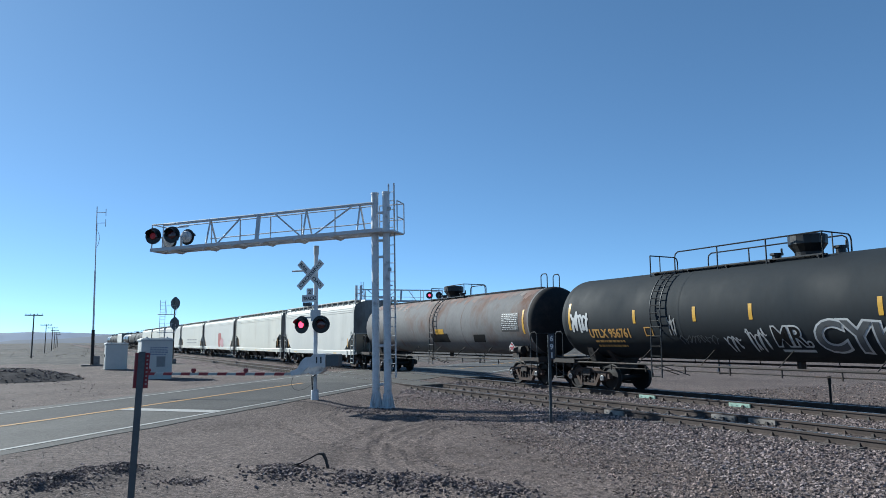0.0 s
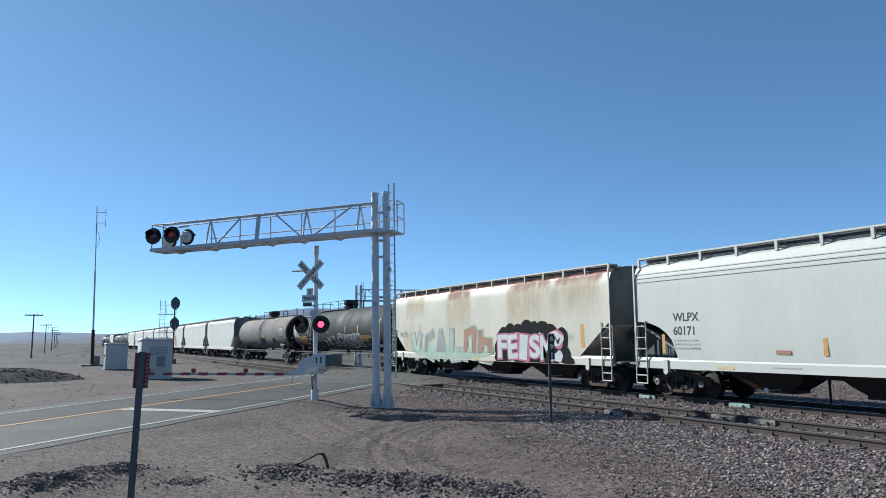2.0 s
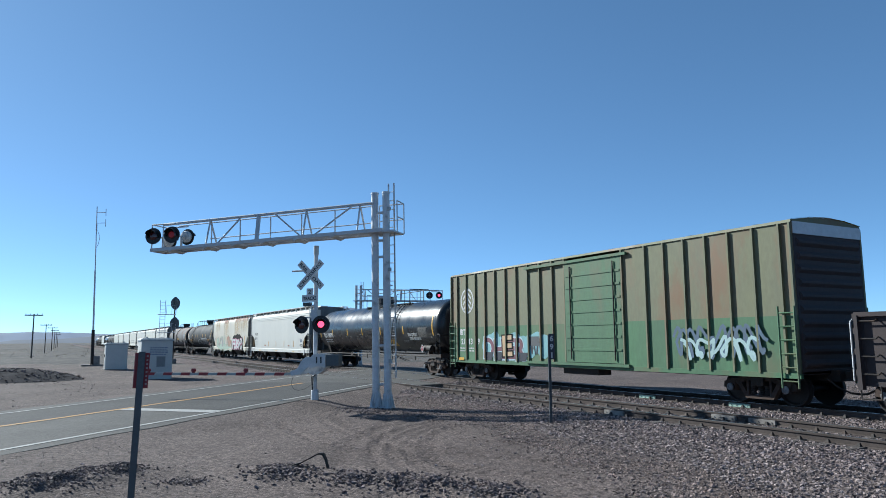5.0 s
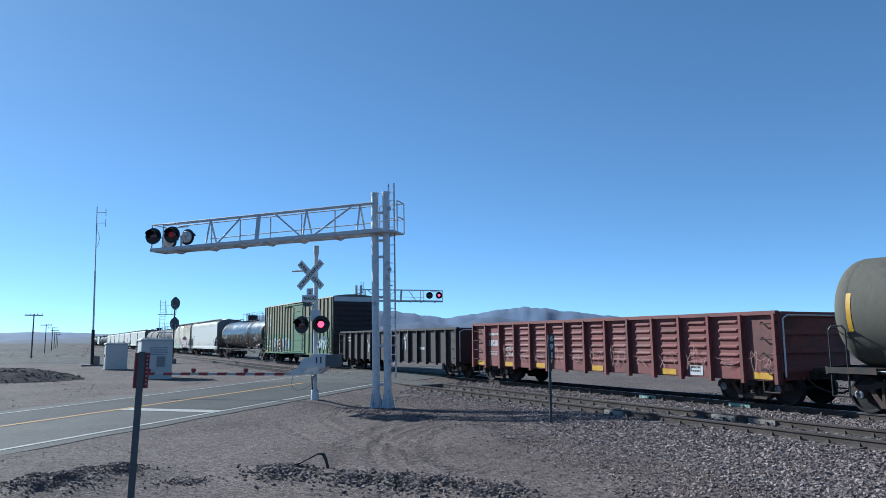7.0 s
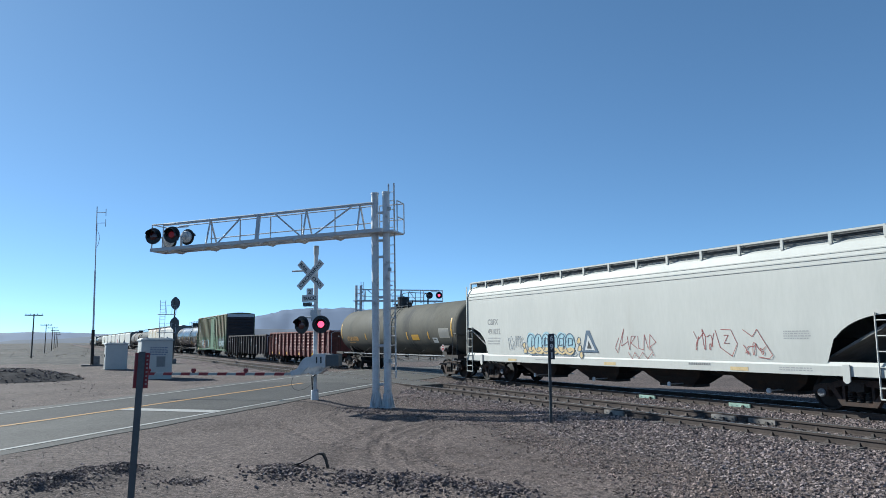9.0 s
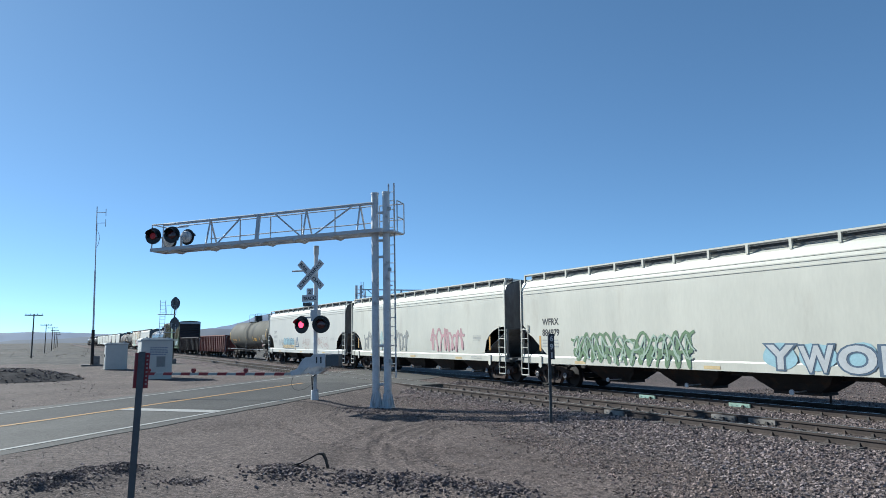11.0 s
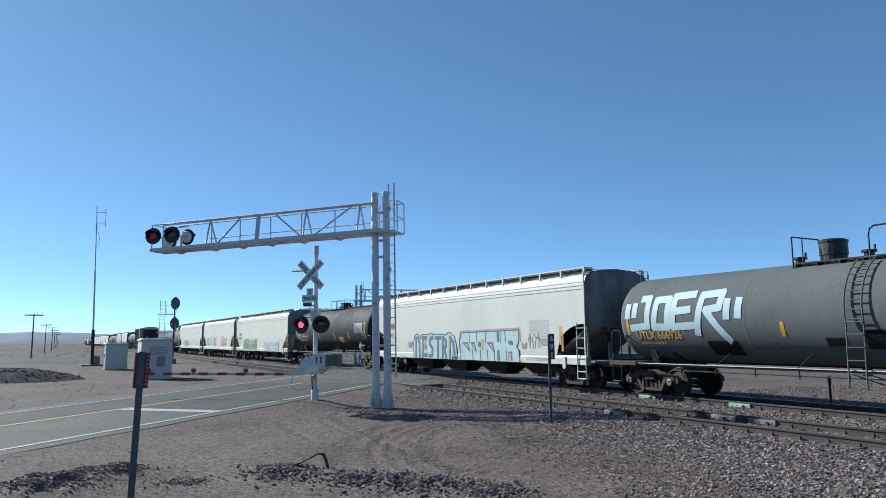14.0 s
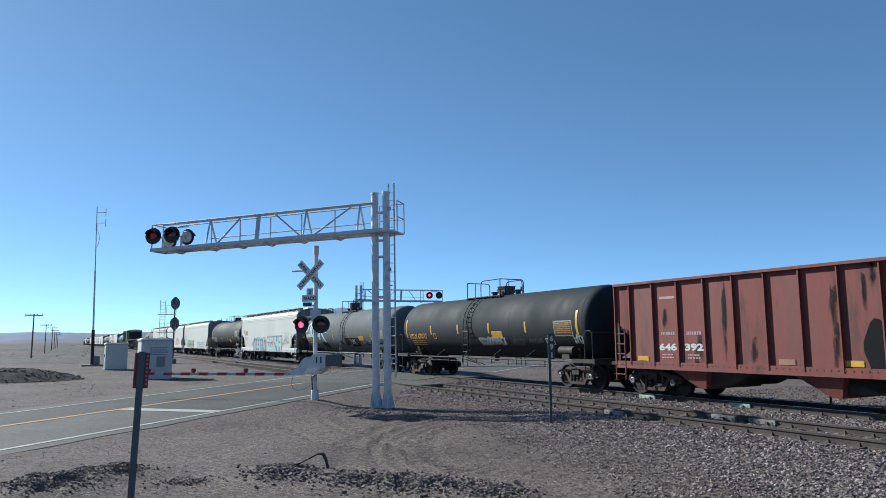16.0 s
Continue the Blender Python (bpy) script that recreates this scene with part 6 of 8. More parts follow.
    letters(("LIQUEFIED PETROLEUM GAS", 0.22, 0.006), 5.85, 1.88, M_WHITE, car, sf, width=1.35)
    bars(4.9, 5.6, 1.72, 1.84, 2, M_WHITE, car, sf, 0.008, 15)
    tank_plate(car, 7.05, 8.1, 1.98, 2.55, sf, 14, M_PLATE)
    placard(car, 7.65, 1.42, sf, -1.4)
    put(car, 36.88, 57.53)

    # tall green box car
    L = (77.46 - 57.53) / 2
    car, half = box_car(L, "tall green box car with a bleached, rusty top and graffiti")
    f = flat_side(-1.60)
    p = flat_side(-1.54)
    bm = B()
    cx, cz = -half + 1.50, 3.68
    ring_o, ring_i = arc(cx, cz, 0.60, 0, 360, 32)[:-1], arc(cx, cz, 0.51, 0, 360, 32)[:-1]
    for i in range(32):
        j = (i + 1) % 32
        bm.faces.new([bm.verts.new((x, 0, z)) for x, z in (ring_o[i], ring_o[j], ring_i[j], ring_i[i])])
    bm.faces.new([bm.verts.new((x, 0, z)) for x, z in rect(cx - 0.05, cx + 0.05, cz - 0.5, cz + 0.5)])
    for k in range(3):
        for s in (-1, 1):
            z = cz - 0.36 + k * 0.26
            bm.faces.new([bm.verts.new((x, 0, zz)) for x, zz in ((cx + s * 0.05, z + 0.17), (cx + s * 0.05, z + 0.29), (cx + s * 0.36, z + 0.01), (cx + s * 0.36, z - 0.11))])
    wrap(bm, p, 0.006)
    part("emblem", mesh_of("emblem", bm, M_WHITE, fix=False), None, car, "white ring with slanting bars")
    letters(("IBT", 0.36, 0.012), -8.40, 2.10, M_WHITE, car, p, width=0.50)
    for key, x, w in (("21", -8.28, 0.32), ("13", -7.58, 0.34), ("9", -6.78, 0.16)):
        letters((key, 0.36, 0.012), x, 1.66, M_WHITE, car, p, width=w)
    for x in (-8.38, -7.6):
        bars(x, x + 0.45, 1.25, 1.5, 2, M_WHITE, car, p, 0.006, 17)
    sheet(rect(-8.42, -7.95, 0.9, 1.04), M_YELLOW, car, f, 0.006, "reflector", "yellow panel")
    for k in range(9):
        sheet(blob(-5.9 + k * 0.52, 1.62 + 0.12 * math.sin(k * 2.0), 0.5, 0.46, 350 + k, 22, 0.1), M_GR_AQUA, car, p, 0.005 + 0.0004 * k, "graffiti")
    tag_word("DHER", -6.25, -2.95, 0.95, 1.98, M_GR_ICE, M_GR_PLUM, car, p, 14, 6, 0.16)
    for k, (x0, x1) in enumerate(((-6.2, -5.6), (-5.35, -4.85), (-3.55, -3.0))):
        sheet(rect(x0, x1, 0.96, 1.32, 0.12), M_GR_NAVY, car, p, 0.020 + 0.0004 * k, "graffiti")
    tag_word("E", -4.75, -3.95, 1.15, 2.12, M_GR_BLACK, M_GR_SAND, car, p, 15, 4, 0.1, 0.022)
    strokes(scrawl(-2.7, -1.9, 1.3, 1.9, 62, 4), 0.08, M_GR_NAVY, car, p, 0.012)
    sheet(rect(-2.75, -2.1, 1.6, 1.98), M_GR_SHADE, car, p, 0.016, "graffiti")
    strokes(scrawl(half - 4.2, half - 0.9, 1.3, 2.2, 12, 8), 0.10, M_GR_DKBLUE, car, f, 0.008)
    strokes(scrawl(half - 3.9, half - 1.2, 1.25, 1.9, 13, 6), 0.10, M_GR_TEAL, car, f, 0.01)
    put(car, 57.53, 77.46)

    # dark brown gondola
    L = (94.92 - 77.46) / 2
    car, half, w = gondola(L, BROWN_CAR, "dark brown gondola car with dented side panels", 2.45, 0.72, 15, False, 2)
    p = flat_side(-1.492)
    strokes(scrawl(-half + 4.6, -half + 6.6, 1.2, 2.0, 15, 4) + scrawl(half - 6.4, half - 5.4, 1.3, 2.2, 16, 3), 0.06, M_GR_WHITE, car, p, 0.008)
    bars(-half + 1.1, -half + 2.0, 1.7, 2.1, 2, M_WHITE, car, p, 0.008, 18)
    bars(half - 4.2, half - 3.5, 1.2, 1.5, 1, M_WHITE, car, p, 0.008, 19)
    put(car, 77.46, 94.92)

    # red gondola with pressed ribs
    L = (112.18 - 94.92) / 2
    car, half, w = gondola(L, RED_CAR, "oxide-red gondola car with pressed ribs and battered sides", 2.58, 0.72, 14, True, 3)
    p = flat_side(-1.492)
    bars(-half + 1.25, -half + 2.1, 1.95, 2.14, 1, M_WHITE, car, p, 0.008, 20)
    letters(("510383", 0.34, 0.012), -half + 1.25, 1.60, M_WHITE, car, p, width=0.86)
    bars(-half + 1.3, -half + 2.2, 1.15, 1.35, 2, M_WHITE, car, p, 0.008, 22)
    letters(("SPIKED", 0.22, 0.006), -half + 2.6, 1.45, M_GR_WHITE, car, p, width=0.8)
    letters(("TF-41", 0.22, 0.006), -half + 2.7, 1.18, M_GR_WHITE, car, p, width=0.5)
    for i in (0, 2, 4, 7, 10, 13):
        x = -half + (i + 0.5) * w
        sheet(rect(x - 0.3, x + 0.3, 0.74, 0.92), M_YELLOW, car, p, 0.012, "reflector", "yellow reflective plate")
    for i in range(1, 14):
        x = -half + (i + 0.5) * w
        strokes(scrawl(x - 0.42, x + 0.42, 0.95, 1.35 + 0.15 * (i % 3), 60 + i, 1 + i % 3), 0.016, M_SCRATCH, car, flat_side(-1.545) if i > 1 else p, 0.008)
    sheet(rect(half - 3.1, half - 2.6, 0.76, 1.05), M_WHITE, car, p, 0.012, "data_panel", "white stencil panel")
    bars(half - 3.05, half - 2.65, 0.8, 1.02, 2, M_BLACK_LET, car, p, 0.016, 23)
    put(car, 94.92, 112.18)

    # tan tank car, longer hand rails
    car, sf, half = tank_car(8.88, 1.40, 2.50, TANK_TAN, "dusty tan-grey tank car with black frame", -0.85, (-1.95, 1.2), 0.42, "drum", low_rail=True, split=0.36, setback=1.03, rail_h=0.72)
    tank_marks(car, sf, half, ("UTLX 667886", 0.36, 0.010), M_ORANGE, 71, 0.0, (-3.6, -0.35, 2.43, 5.0))
    put(car, 112.18, 129.95)

    # pale hoppers
    spans = [(129.95, 150.5, LIGHT_GREY, True, "COTTON FLOW"), (150.5, 169.71, CREAM, True, ""), (169.71, 190.15, CREAM, False, "")]
    for i, (a, b, paint, rc, word) in enumerate(spans):
        L = (b - a) / 2
        half = L - 0.62
        car = covered_hopper(L, paint, ("light grey covered hopper car with small red scrawls", "off-white covered hopper car with faded graffiti", "off-white covered hopper car with green and white graffiti")[i], rc, 4, True)
        if i == 0:
            hopper_text(car, -7.88, M_GREY_LET, ("CBFX", 0.34, 0.01), ("491032", 0.34, 0.01), 2.1, 80)
            bars(3.5, 4.34, 1.0, 1.14, 1, M_GREY_LET, car, side_flat, 0.006, 83)
            for k in range(6):
                sheet(blob(-4.62 + k * 0.5, 1.80 + 0.05 * (-1) ** k, 0.30, 0.30, 200 + k, 18, 0.08), M_GR_BLUE, car, side_flat, 0.005 + 0.0005 * k, "graffiti")
                sheet(blob(-4.55 + k * 0.48, 1.42, 0.27, 0.14, 210 + k, 18, 0.1), M_OLD_STRIP, car, side_flat, 0.009 + 0.0005 * k, "graffiti")
            word = [[(x + 0.27 * math.cos(0.1 + q * 0.52), 1.72 + 0.36 * math.sin(0.1 + q * 0.52)) for q in range(11)] for x in (-4.62, -4.12, -3.62, -3.12, -2.62, -2.14)]
            word += [[(x, 1.45), (x + 0.06, 1.95)] for x in (-4.6, -4.16, -3.7, -3.1, -2.55)] + [[(x - 0.12, 1.62), (x + 0.14, 1.66), (x + 0.12, 1.88), (x - 0.1, 1.9), (x - 0.12, 1.62)] for x in (-3.62, -2.64, -2.12)]
            word += [[(-4.9, 1.35), (-4.6, 1.25), (-1.9, 1.27), (-1.75, 1.36)]]
            strokes(word, 0.032, M_GR_DKBLUE, car, side_flat, 0.014)
            for x, z in ((-1.62, 1.8), (-1.58, 1.52), (-1.5, 1.28), (-5.1, 1.62), (-5.02, 1.4)):
                sheet(blob(x, z, 0.10, 0.11, 230 + int(z * 9), 12), M_OLD_STRIP, car, side_flat, 0.005, "graffiti")
                strokes([blob(x, z, 0.11, 0.12, 230 + int(z * 9), 12)], 0.025, M_GR_DKBLUE, car, side_flat, 0.008)
            strokes(scrawl(-6.3, -5.1, 1.45, 2.0, 38, 7), 0.016, M_GR_SLATE, car, side_flat, 0.006)
            sheet([(-1.44, 1.38), (-0.56, 1.38), (-1.0, 2.17), (-1.2, 2.17)], M_GR_DKBLUE, car, hopper_side, 0.006, "emblem", "black triangle emblem")
            sheet([(-1.28, 1.46), (-0.72, 1.46), (-1.1, 2.02)], M_WHITE, car, hopper_side, 0.010, "emblem")
            sheet([(-1.16, 1.52), (-0.90, 1.52), (-1.07, 1.80)], M_BLACK_LET, car, hopper_side, 0.014, "emblem")
            strokes([[(0.5, 1.9), (0.3, 1.55), (0.42, 1.4), (0.75, 2.2), (0.62, 1.62), (0.95, 1.78)], [(0.9, 1.95), (1.0, 1.5), (1.1, 1.95), (1.3, 1.95), (1.08, 1.72), (1.35, 1.55)], [(1.4, 1.95), (1.42, 1.55), (1.65, 1.5), (1.7, 2.0), (1.85, 1.55)],
                     [(1.9, 1.5), (1.95, 2.0), (2.2, 1.75), (1.95, 1.6), (2.1, 1.3)], [(0.95, 1.4), (1.1, 1.2), (1.25, 1.42), (1.4, 1.2), (1.6, 1.42), (1.8, 1.2), (2.0, 1.4)]], 0.018, M_GR_RED, car, hopper_side, 0.006)
            strokes(scrawl(3.75, 4.5, 1.5, 2.15, 34, 3) + [[(4.55, 2.1), (4.7, 1.6), (5.1, 1.35), (5.3, 1.7), (5.1, 2.1), (4.75, 2.12)], [(4.85, 1.95), (5.0, 1.95), (4.85, 1.72), (5.02, 1.72)], [(5.5, 2.1), (5.8, 1.9), (5.95, 2.1), (6.4, 1.4), (6.3, 1.3), (5.95, 1.35)]] + scrawl(5.5, 6.2, 1.4, 1.75, 39, 3), 0.018, M_GR_RED, car, hopper_side, 0.006)
        elif i == 1:
            for k, (x, m) in enumerate(((-half + 3.0, M_GR_GREY), (-half + 5.0, M_GR_TEAL), (-half + 7.5, M_GR_GREY), (half - 6.0, M_GR_PINK), (half - 4.4, M_GR_PINK))):
                strokes(scrawl(x - 0.9, x + 0.9, 1.35, 2.4, 90 + k, 4), 0.12, m, car, hopper_side, 0.006)
        else:
            hopper_text(car, -half + 1.4, M_BLACK_LET, ("WFRX", 0.36, 0.01), ("884979", 0.36, 0.01), 2.0, 81)
            strokes(scrawl(-6.4, -0.6, 1.2, 2.05, 35, 11) + scrawl(-6.2, -0.7, 1.0, 1.6, 36, 14), 0.10, M_GR_DKGREEN, car, side_flat, 0.006)
            strokes(scrawl(-6.3, -0.6, 1.05, 1.95, 37, 12), 0.06, M_GR_GREEN, car, side_flat, 0.012)
            for k in range(5):
                sheet(blob(2.25 + k * 1.05, 1.38, 0.5, 0.36, 320 + k, 20, 0.08), M_GR_BLUE, car, side_flat, 0.005 + 0.0004 * k, "graffiti")
            tag_word("YWOEH", 1.75, 6.9, 0.98, 1.75, M_GR_DKBLUE, M_GR_WHITE, car, side_flat, 9, 4, 0.04)
            sheet(rect(7.74, 8.69, 1.13, 1.24), M_ORANGE, car, side_flat, 0.006, "reflector")
        hopper_rest(car, half, 100 + i * 5, ends=i > 0)
        put(car, a, b)

    # dull black tank car with top walk
    car, sf, half = tank_car(8.67, 1.50, 2.68, TANK_MATT, "dull black tank car with a full-length top walk", -0.02, (-1.25, 1.3), None, "box", hoops=True, split=-0.23)
    yellow_marks(car, (-half + 0.2, half - 0.3), 2.0, 3.0, sf)
    yellow_marks(car, (-4.5, -1.81, 1.45, 4.2), 1.95, 2.4, sf)
    sheet(rect(-7.15, -6.1, 1.98, 2.48), M_BLACK_LET, car, sf, 0.004, "paint_patch", "black painted-over patch")
    letters(("TCIX  59116", 0.40, 0.014), -7.1, 2.08, M_WHITE, car, sf, width=2.35)
    bars(-6.7, -4.95, 1.78, 1.98, 2, M_WHITE, car, sf, 0.008, 120)
    sheet(rect(2.23, 3.1, 1.75, 2.12), M_YELLOW, car, sf, 0.006, "warning_panel", "yellow warning panel")
    bars(2.3, 3.03, 1.8, 2.06, 3, M_ORANGE, car, sf, 0.009, 121)
    tank_plate(car, half - 2.1, half - 0.6, 2.3, 3.0, sf, 122)
    strokes(scrawl(half - 0.9, half - 0.2, 1.9, 2.5, 41, 3) , 0.03, M_GREY_LET, car, sf, 0.008)
    strokes(scrawl(-6.5, -5.0, 1.45, 1.75, 42, 6) + scrawl(-4.8, -3.8, 1.5, 1.75, 52, 5), 0.03, M_GR_PURPLE, car, sf, 0.012)
    placard(car, half - 1.1, 1.55, sf, -1.4)
    put(car, 190.15, 207.5)

    # light hopper with large pale teal piece
    L = (227.96 - 207.5) / 2
    half = L - 0.62
    car = covered_hopper(L, LIGHT_GREY, "light grey covered hopper car with large pale blue graffiti", True, 4, True)
    sheet(rect(-7.89, -6.9, 2.42, 2.86), M_ORANGE, car, hopper_side, 0.006, "owner_panel", "yellow panel with dark bars")
    letters(("UTCX", 0.34, 0.014), -7.79, 2.52, M_BLACK_LET, car, hopper_side, 0.009, width=0.78)
    letters(("52408", 0.42, 0.014), -7.92, 1.98, M_GREY_LET, car, hopper_side, 0.004, width=0.85)
    bars(-7.9, -7.0, 1.55, 1.8, 2, M_FAINT, car, hopper_side, 0.006, 131)
    letters(("SEMZ", 0.4, 0.004), -8.6, 2.72, M_GREY_LET, car, hopper_side, 0.004, width=0.55)
    letters(("4-4-4", 0.3, 0.004), -8.55, 2.5, M_GREY_LET, car, hopper_side, 0.004, width=0.5)
    back = [(-4.5, 0.94), (-4.5, 1.85), (-4.36, 2.1), (-4.1, 2.2), (-3.8, 2.08), (-3.66, 1.9), (-3.62, 2.14), (-2.75, 2.16), (-2.5, 2.2), (-2.2, 2.16), (-1.3, 2.15), (-0.95, 2.12), (-0.72, 2.22), (-0.45, 2.22), (-0.1, 2.05), (0.1, 1.7), (0.18, 1.3), (0.18, 0.94)]
    sheet(back, M_GR_TEAL, car, side_flat, 0.004, "graffiti")
    strokes([back], 0.05, M_GR_DKBLUE, car, side_flat, 0.012)
    fat = [[(-4.22, 0.98), (-4.22, 1.98)], [(-4.0, 2.0), (-3.82, 1.72), (-3.78, 0.98)], [(-3.42, 0.98), (-3.42, 2.0)], [(-3.42, 1.98), (-2.98, 1.98)], [(-3.4, 1.5), (-3.02, 1.5)], [(-3.4, 1.08), (-2.96, 1.08)],
           [(-2.3, 2.0), (-2.62, 1.92), (-2.64, 1.65), (-2.34, 1.42), (-2.36, 1.08), (-2.7, 1.06)], [(-2.0, 1.97), (-1.5, 1.97)], [(-1.75, 1.9), (-1.75, 0.98)],
           [(-1.25, 0.98), (-1.25, 2.0)], [(-1.2, 1.98), (-0.9, 1.8), (-0.92, 1.55), (-1.15, 1.5)], [(-1.08, 1.42), (-0.88, 1.0)], [(-0.52, 0.98), (-0.52, 1.98)], [(-0.5, 2.0), (-0.2, 1.76), (-0.08, 1.3), (-0.08, 0.98)]]
    strokes(fat, 0.19, M_GR_DKBLUE, car, side_flat, 0.009)
    strokes([[(x, 1.3), (x + 0.02, 1.9)] for x in (-4.26, -3.45, -1.28)], 0.02, M_GR_TEAL, car, side_flat, 0.017)
    for x in (-3.14, -0.56):
        sheet(rect(x - 0.07, x + 0.07, 1.38, 1.88), M_ORANGE, car, side_flat, 0.02, "reflector", "faded orange strip")
    block = [(0.5, 0.93), (0.46, 1.85), (0.6, 2.2), (5.38, 2.27), (5.34, 1.75), (5.2, 1.55), (5.36, 1.4), (5.42, 0.93)]
    sheet(block, M_GR_TEAL, car, side_flat, 0.0045, "graffiti")
    strokes([[(0.36, 1.5), (0.38, 1.9), (0.55, 2.27), (5.44, 2.34), (5.46, 1.8)]], 0.05, M_GR_PINK, car, side_flat, 0.007)
    seams = [[(x, 2.2 + 0.012 * x), (x + 0.03, 1.75)] for x in (1.32, 1.99, 2.74, 3.95, 4.33)] + [[(x, 1.4), (x + 0.05, 0.95)] for x in (1.62, 2.3, 2.9, 3.45, 4.4)]
    strokes(seams + [block], 0.045, M_GR_DKBLUE, car, side_flat, 0.011)
    for x, k in ((0.72, 1.0), (1.42, 0.8), (2.84, 1.0)):
        wedge = [(x, 1.74), (x + 0.5 * k, 1.76), (x + 0.72 * k, 1.28), (x + 0.55 * k, 1.36)]
        sheet(wedge, M_GR_DKBLUE, car, side_flat, 0.014, "graffiti")
        sheet([(x + 0.26 * k, 1.66), (x + 0.46 * k, 1.68), (x + 0.6 * k, 1.40)], M_GR_PINK, car, side_flat, 0.018, "graffiti")
    for x0, x1, z0, z1, m in ((2.12, 2.34, 1.55, 1.78, M_GR_DKBLUE), (2.42, 2.56, 1.42, 1.9, M_ORANGE), (3.7, 3.84, 1.78, 2.2, M_GR_DKBLUE), (3.72, 3.88, 0.96, 1.42, M_GR_DKBLUE), (4.6, 4.9, 1.66, 1.82, M_GR_DKBLUE), (4.58, 4.86, 0.96, 1.36, M_GR_DKBLUE), (4.63, 4.81, 0.96, 1.30, M_GR_PINK)):
        sheet(rect(x0, x1, z0, z1), m, car, side_flat, 0.0145 if m is not M_GR_PINK else 0.018, "graffiti")
    bars(6.13, 7.48, 2.05, 2.62, 7, M_FAINT, car, hopper_side, 0.006, 132)
    strokes(scrawl(6.05, 6.85, 1.5, 2.1, 43, 4), 0.02, M_GR_SHADE, car, hopper_side, 0.008)
    sheet(rect(6.85, 7.5, 1.62, 1.85), M_GREY_LET, car, hopper_side, 0.006, "data_panel")
    sheet(rect(8.08, 8.26, 1.65, 2.35), M_ORANGE, car, hopper_side, 0.006, "reflector", "faded orange strip")
    strokes(scrawl(5.55, 5.95, 1.5, 1.75, 49, 3) + scrawl(-5.2, -4.6, 1.45, 1.8, 50, 4), 0.03, M_GREY_LET, car, hopper_side, 0.008)
    bars(5.9, 7.6, 0.98, 1.14, 2, M_FAINT, car, side_flat, 0.006, 134)
    hopper_rest(car, half, 133)
    put(car, 207.5, 227.96)

    # grey tank car with a pale blue word
    car, sf, half = tank_car(8.93, 1.42, 2.52, TANK_GREY, "weathered blue-grey tank car with pale blue graffiti", -1.0, (-1.78, 0.85), 0.3, "drum", low_rail=True, split=0.34, rail_h=0.72)
    word = ([(-7.54, 2.96), (-7.56, 2.61)], [(-7.22, 2.98), (-7.24, 2.64)], [(-6.92, 3.18), (-6.62, 3.18), (-6.66, 2.28), (-7.38, 2.22)],
            [(-6.26, 3.11), (-6.37, 2.24), (-5.81, 2.23), (-5.73, 3.12), (-6.26, 3.11)], [(-4.74, 3.22), (-5.48, 3.19), (-5.58, 2.23), (-4.68, 2.26)], [(-5.45, 2.72), (-4.89, 2.75)],
            [(-4.41, 3.17), (-4.63, 2.02)], [(-4.41, 3.17), (-3.68, 3.21), (-3.76, 2.77), (-4.25, 2.71), (-3.55, 1.81)], [(-3.48, 2.95), (-3.5, 2.48)], [(-3.07, 2.96), (-3.11, 2.5)])
    strokes(word, 0.23, M_GR_ICE, car, sf)
    tank_marks(car, sf, half, ("UTLX 666926", 0.36, 0.010), M_ORANGE, 140, -0.25, (-1.75, 1.3, 5.13), -7.25)
    for x0, x1, z0, z1 in ((-4.4, -3.3, 1.36, 1.78), (-0.62, -0.12, 1.64, 1.86), (0.38, 1.2, 1.58, 2.05), (1.25, 3.14, 1.72, 2.05), (1.4, 2.9, 1.48, 1.70), (4.04, 4.6, 1.58, 1.82), (6.0, 6.4, 1.5, 1.68)):
        sheet(rect(x0, x1, z0, z1), M_GR_BLACK, car, sf, 0.006, "paint_patch", "black painted-over patch")
    strokes(scrawl(1.5, 2.3, 1.6, 1.95, 51, 5), 0.03, M_GR_ICE, car, sf, 0.012)
    strokes(scrawl(4.15, 4.9, 1.62, 1.9, 44, 4), 0.03, M_GR_GREY, car, sf, 0.012)
    put(car, 227.96, 245.83)

    # dark tank car with scribble
    car, sf, half = tank_car(8.83, 1.42, 2.52, TANK_MATT, "dull black tank car with white scribbled graffiti", 0.55, (-1.95, 1.0), -0.75, "box", split=-0.68, rail_h=0.72)
    yellow_marks(car, (-half + 0.2, half - 0.3), 2.0, 2.95, sf)
    yellow_marks(car, (-4.5, -1.70, 1.1, 3.95), 2.15, 2.6, sf)
    letters(("UTLX 670117", 0.36, 0.014), -7.05, 1.95, M_ORANGE, car, sf, width=2.0)
    bars(-6.9, -5.4, 1.55, 1.85, 3, M_ORANGE, car, sf, 0.008, 150)
    sheet(frame_shape(-4.3, -4.0, 1.92, 2.2), M_ORANGE, car, sf, 0.008, "data_panel")
    sheet(rect(1.3, 2.15, 1.92, 2.24), M_YELLOW, car, sf, 0.006, "warning_panel", "yellow warning panel")
    bars(1.38, 2.07, 2.0, 2.16, 1, M_ORANGE, car, sf, 0.010, 152)
    strokes(scrawl(0.1, 2.3, 1.62, 1.98, 45, 9), 0.05, M_GR_WHITE, car, sf, 0.012)
    strokes(scrawl(2.7, 3.7, 1.6, 1.95, 47, 5) + scrawl(4.0, 5.0, 1.7, 1.9, 48, 7), 0.025, M_GR_SHADE, car, sf, 0.012)
    sheet(rect(5.88, 7.0, 1.98, 2.58), M_PLATE, car, sf, 0.005, "data_panel", "stencil panel with a pale edge")
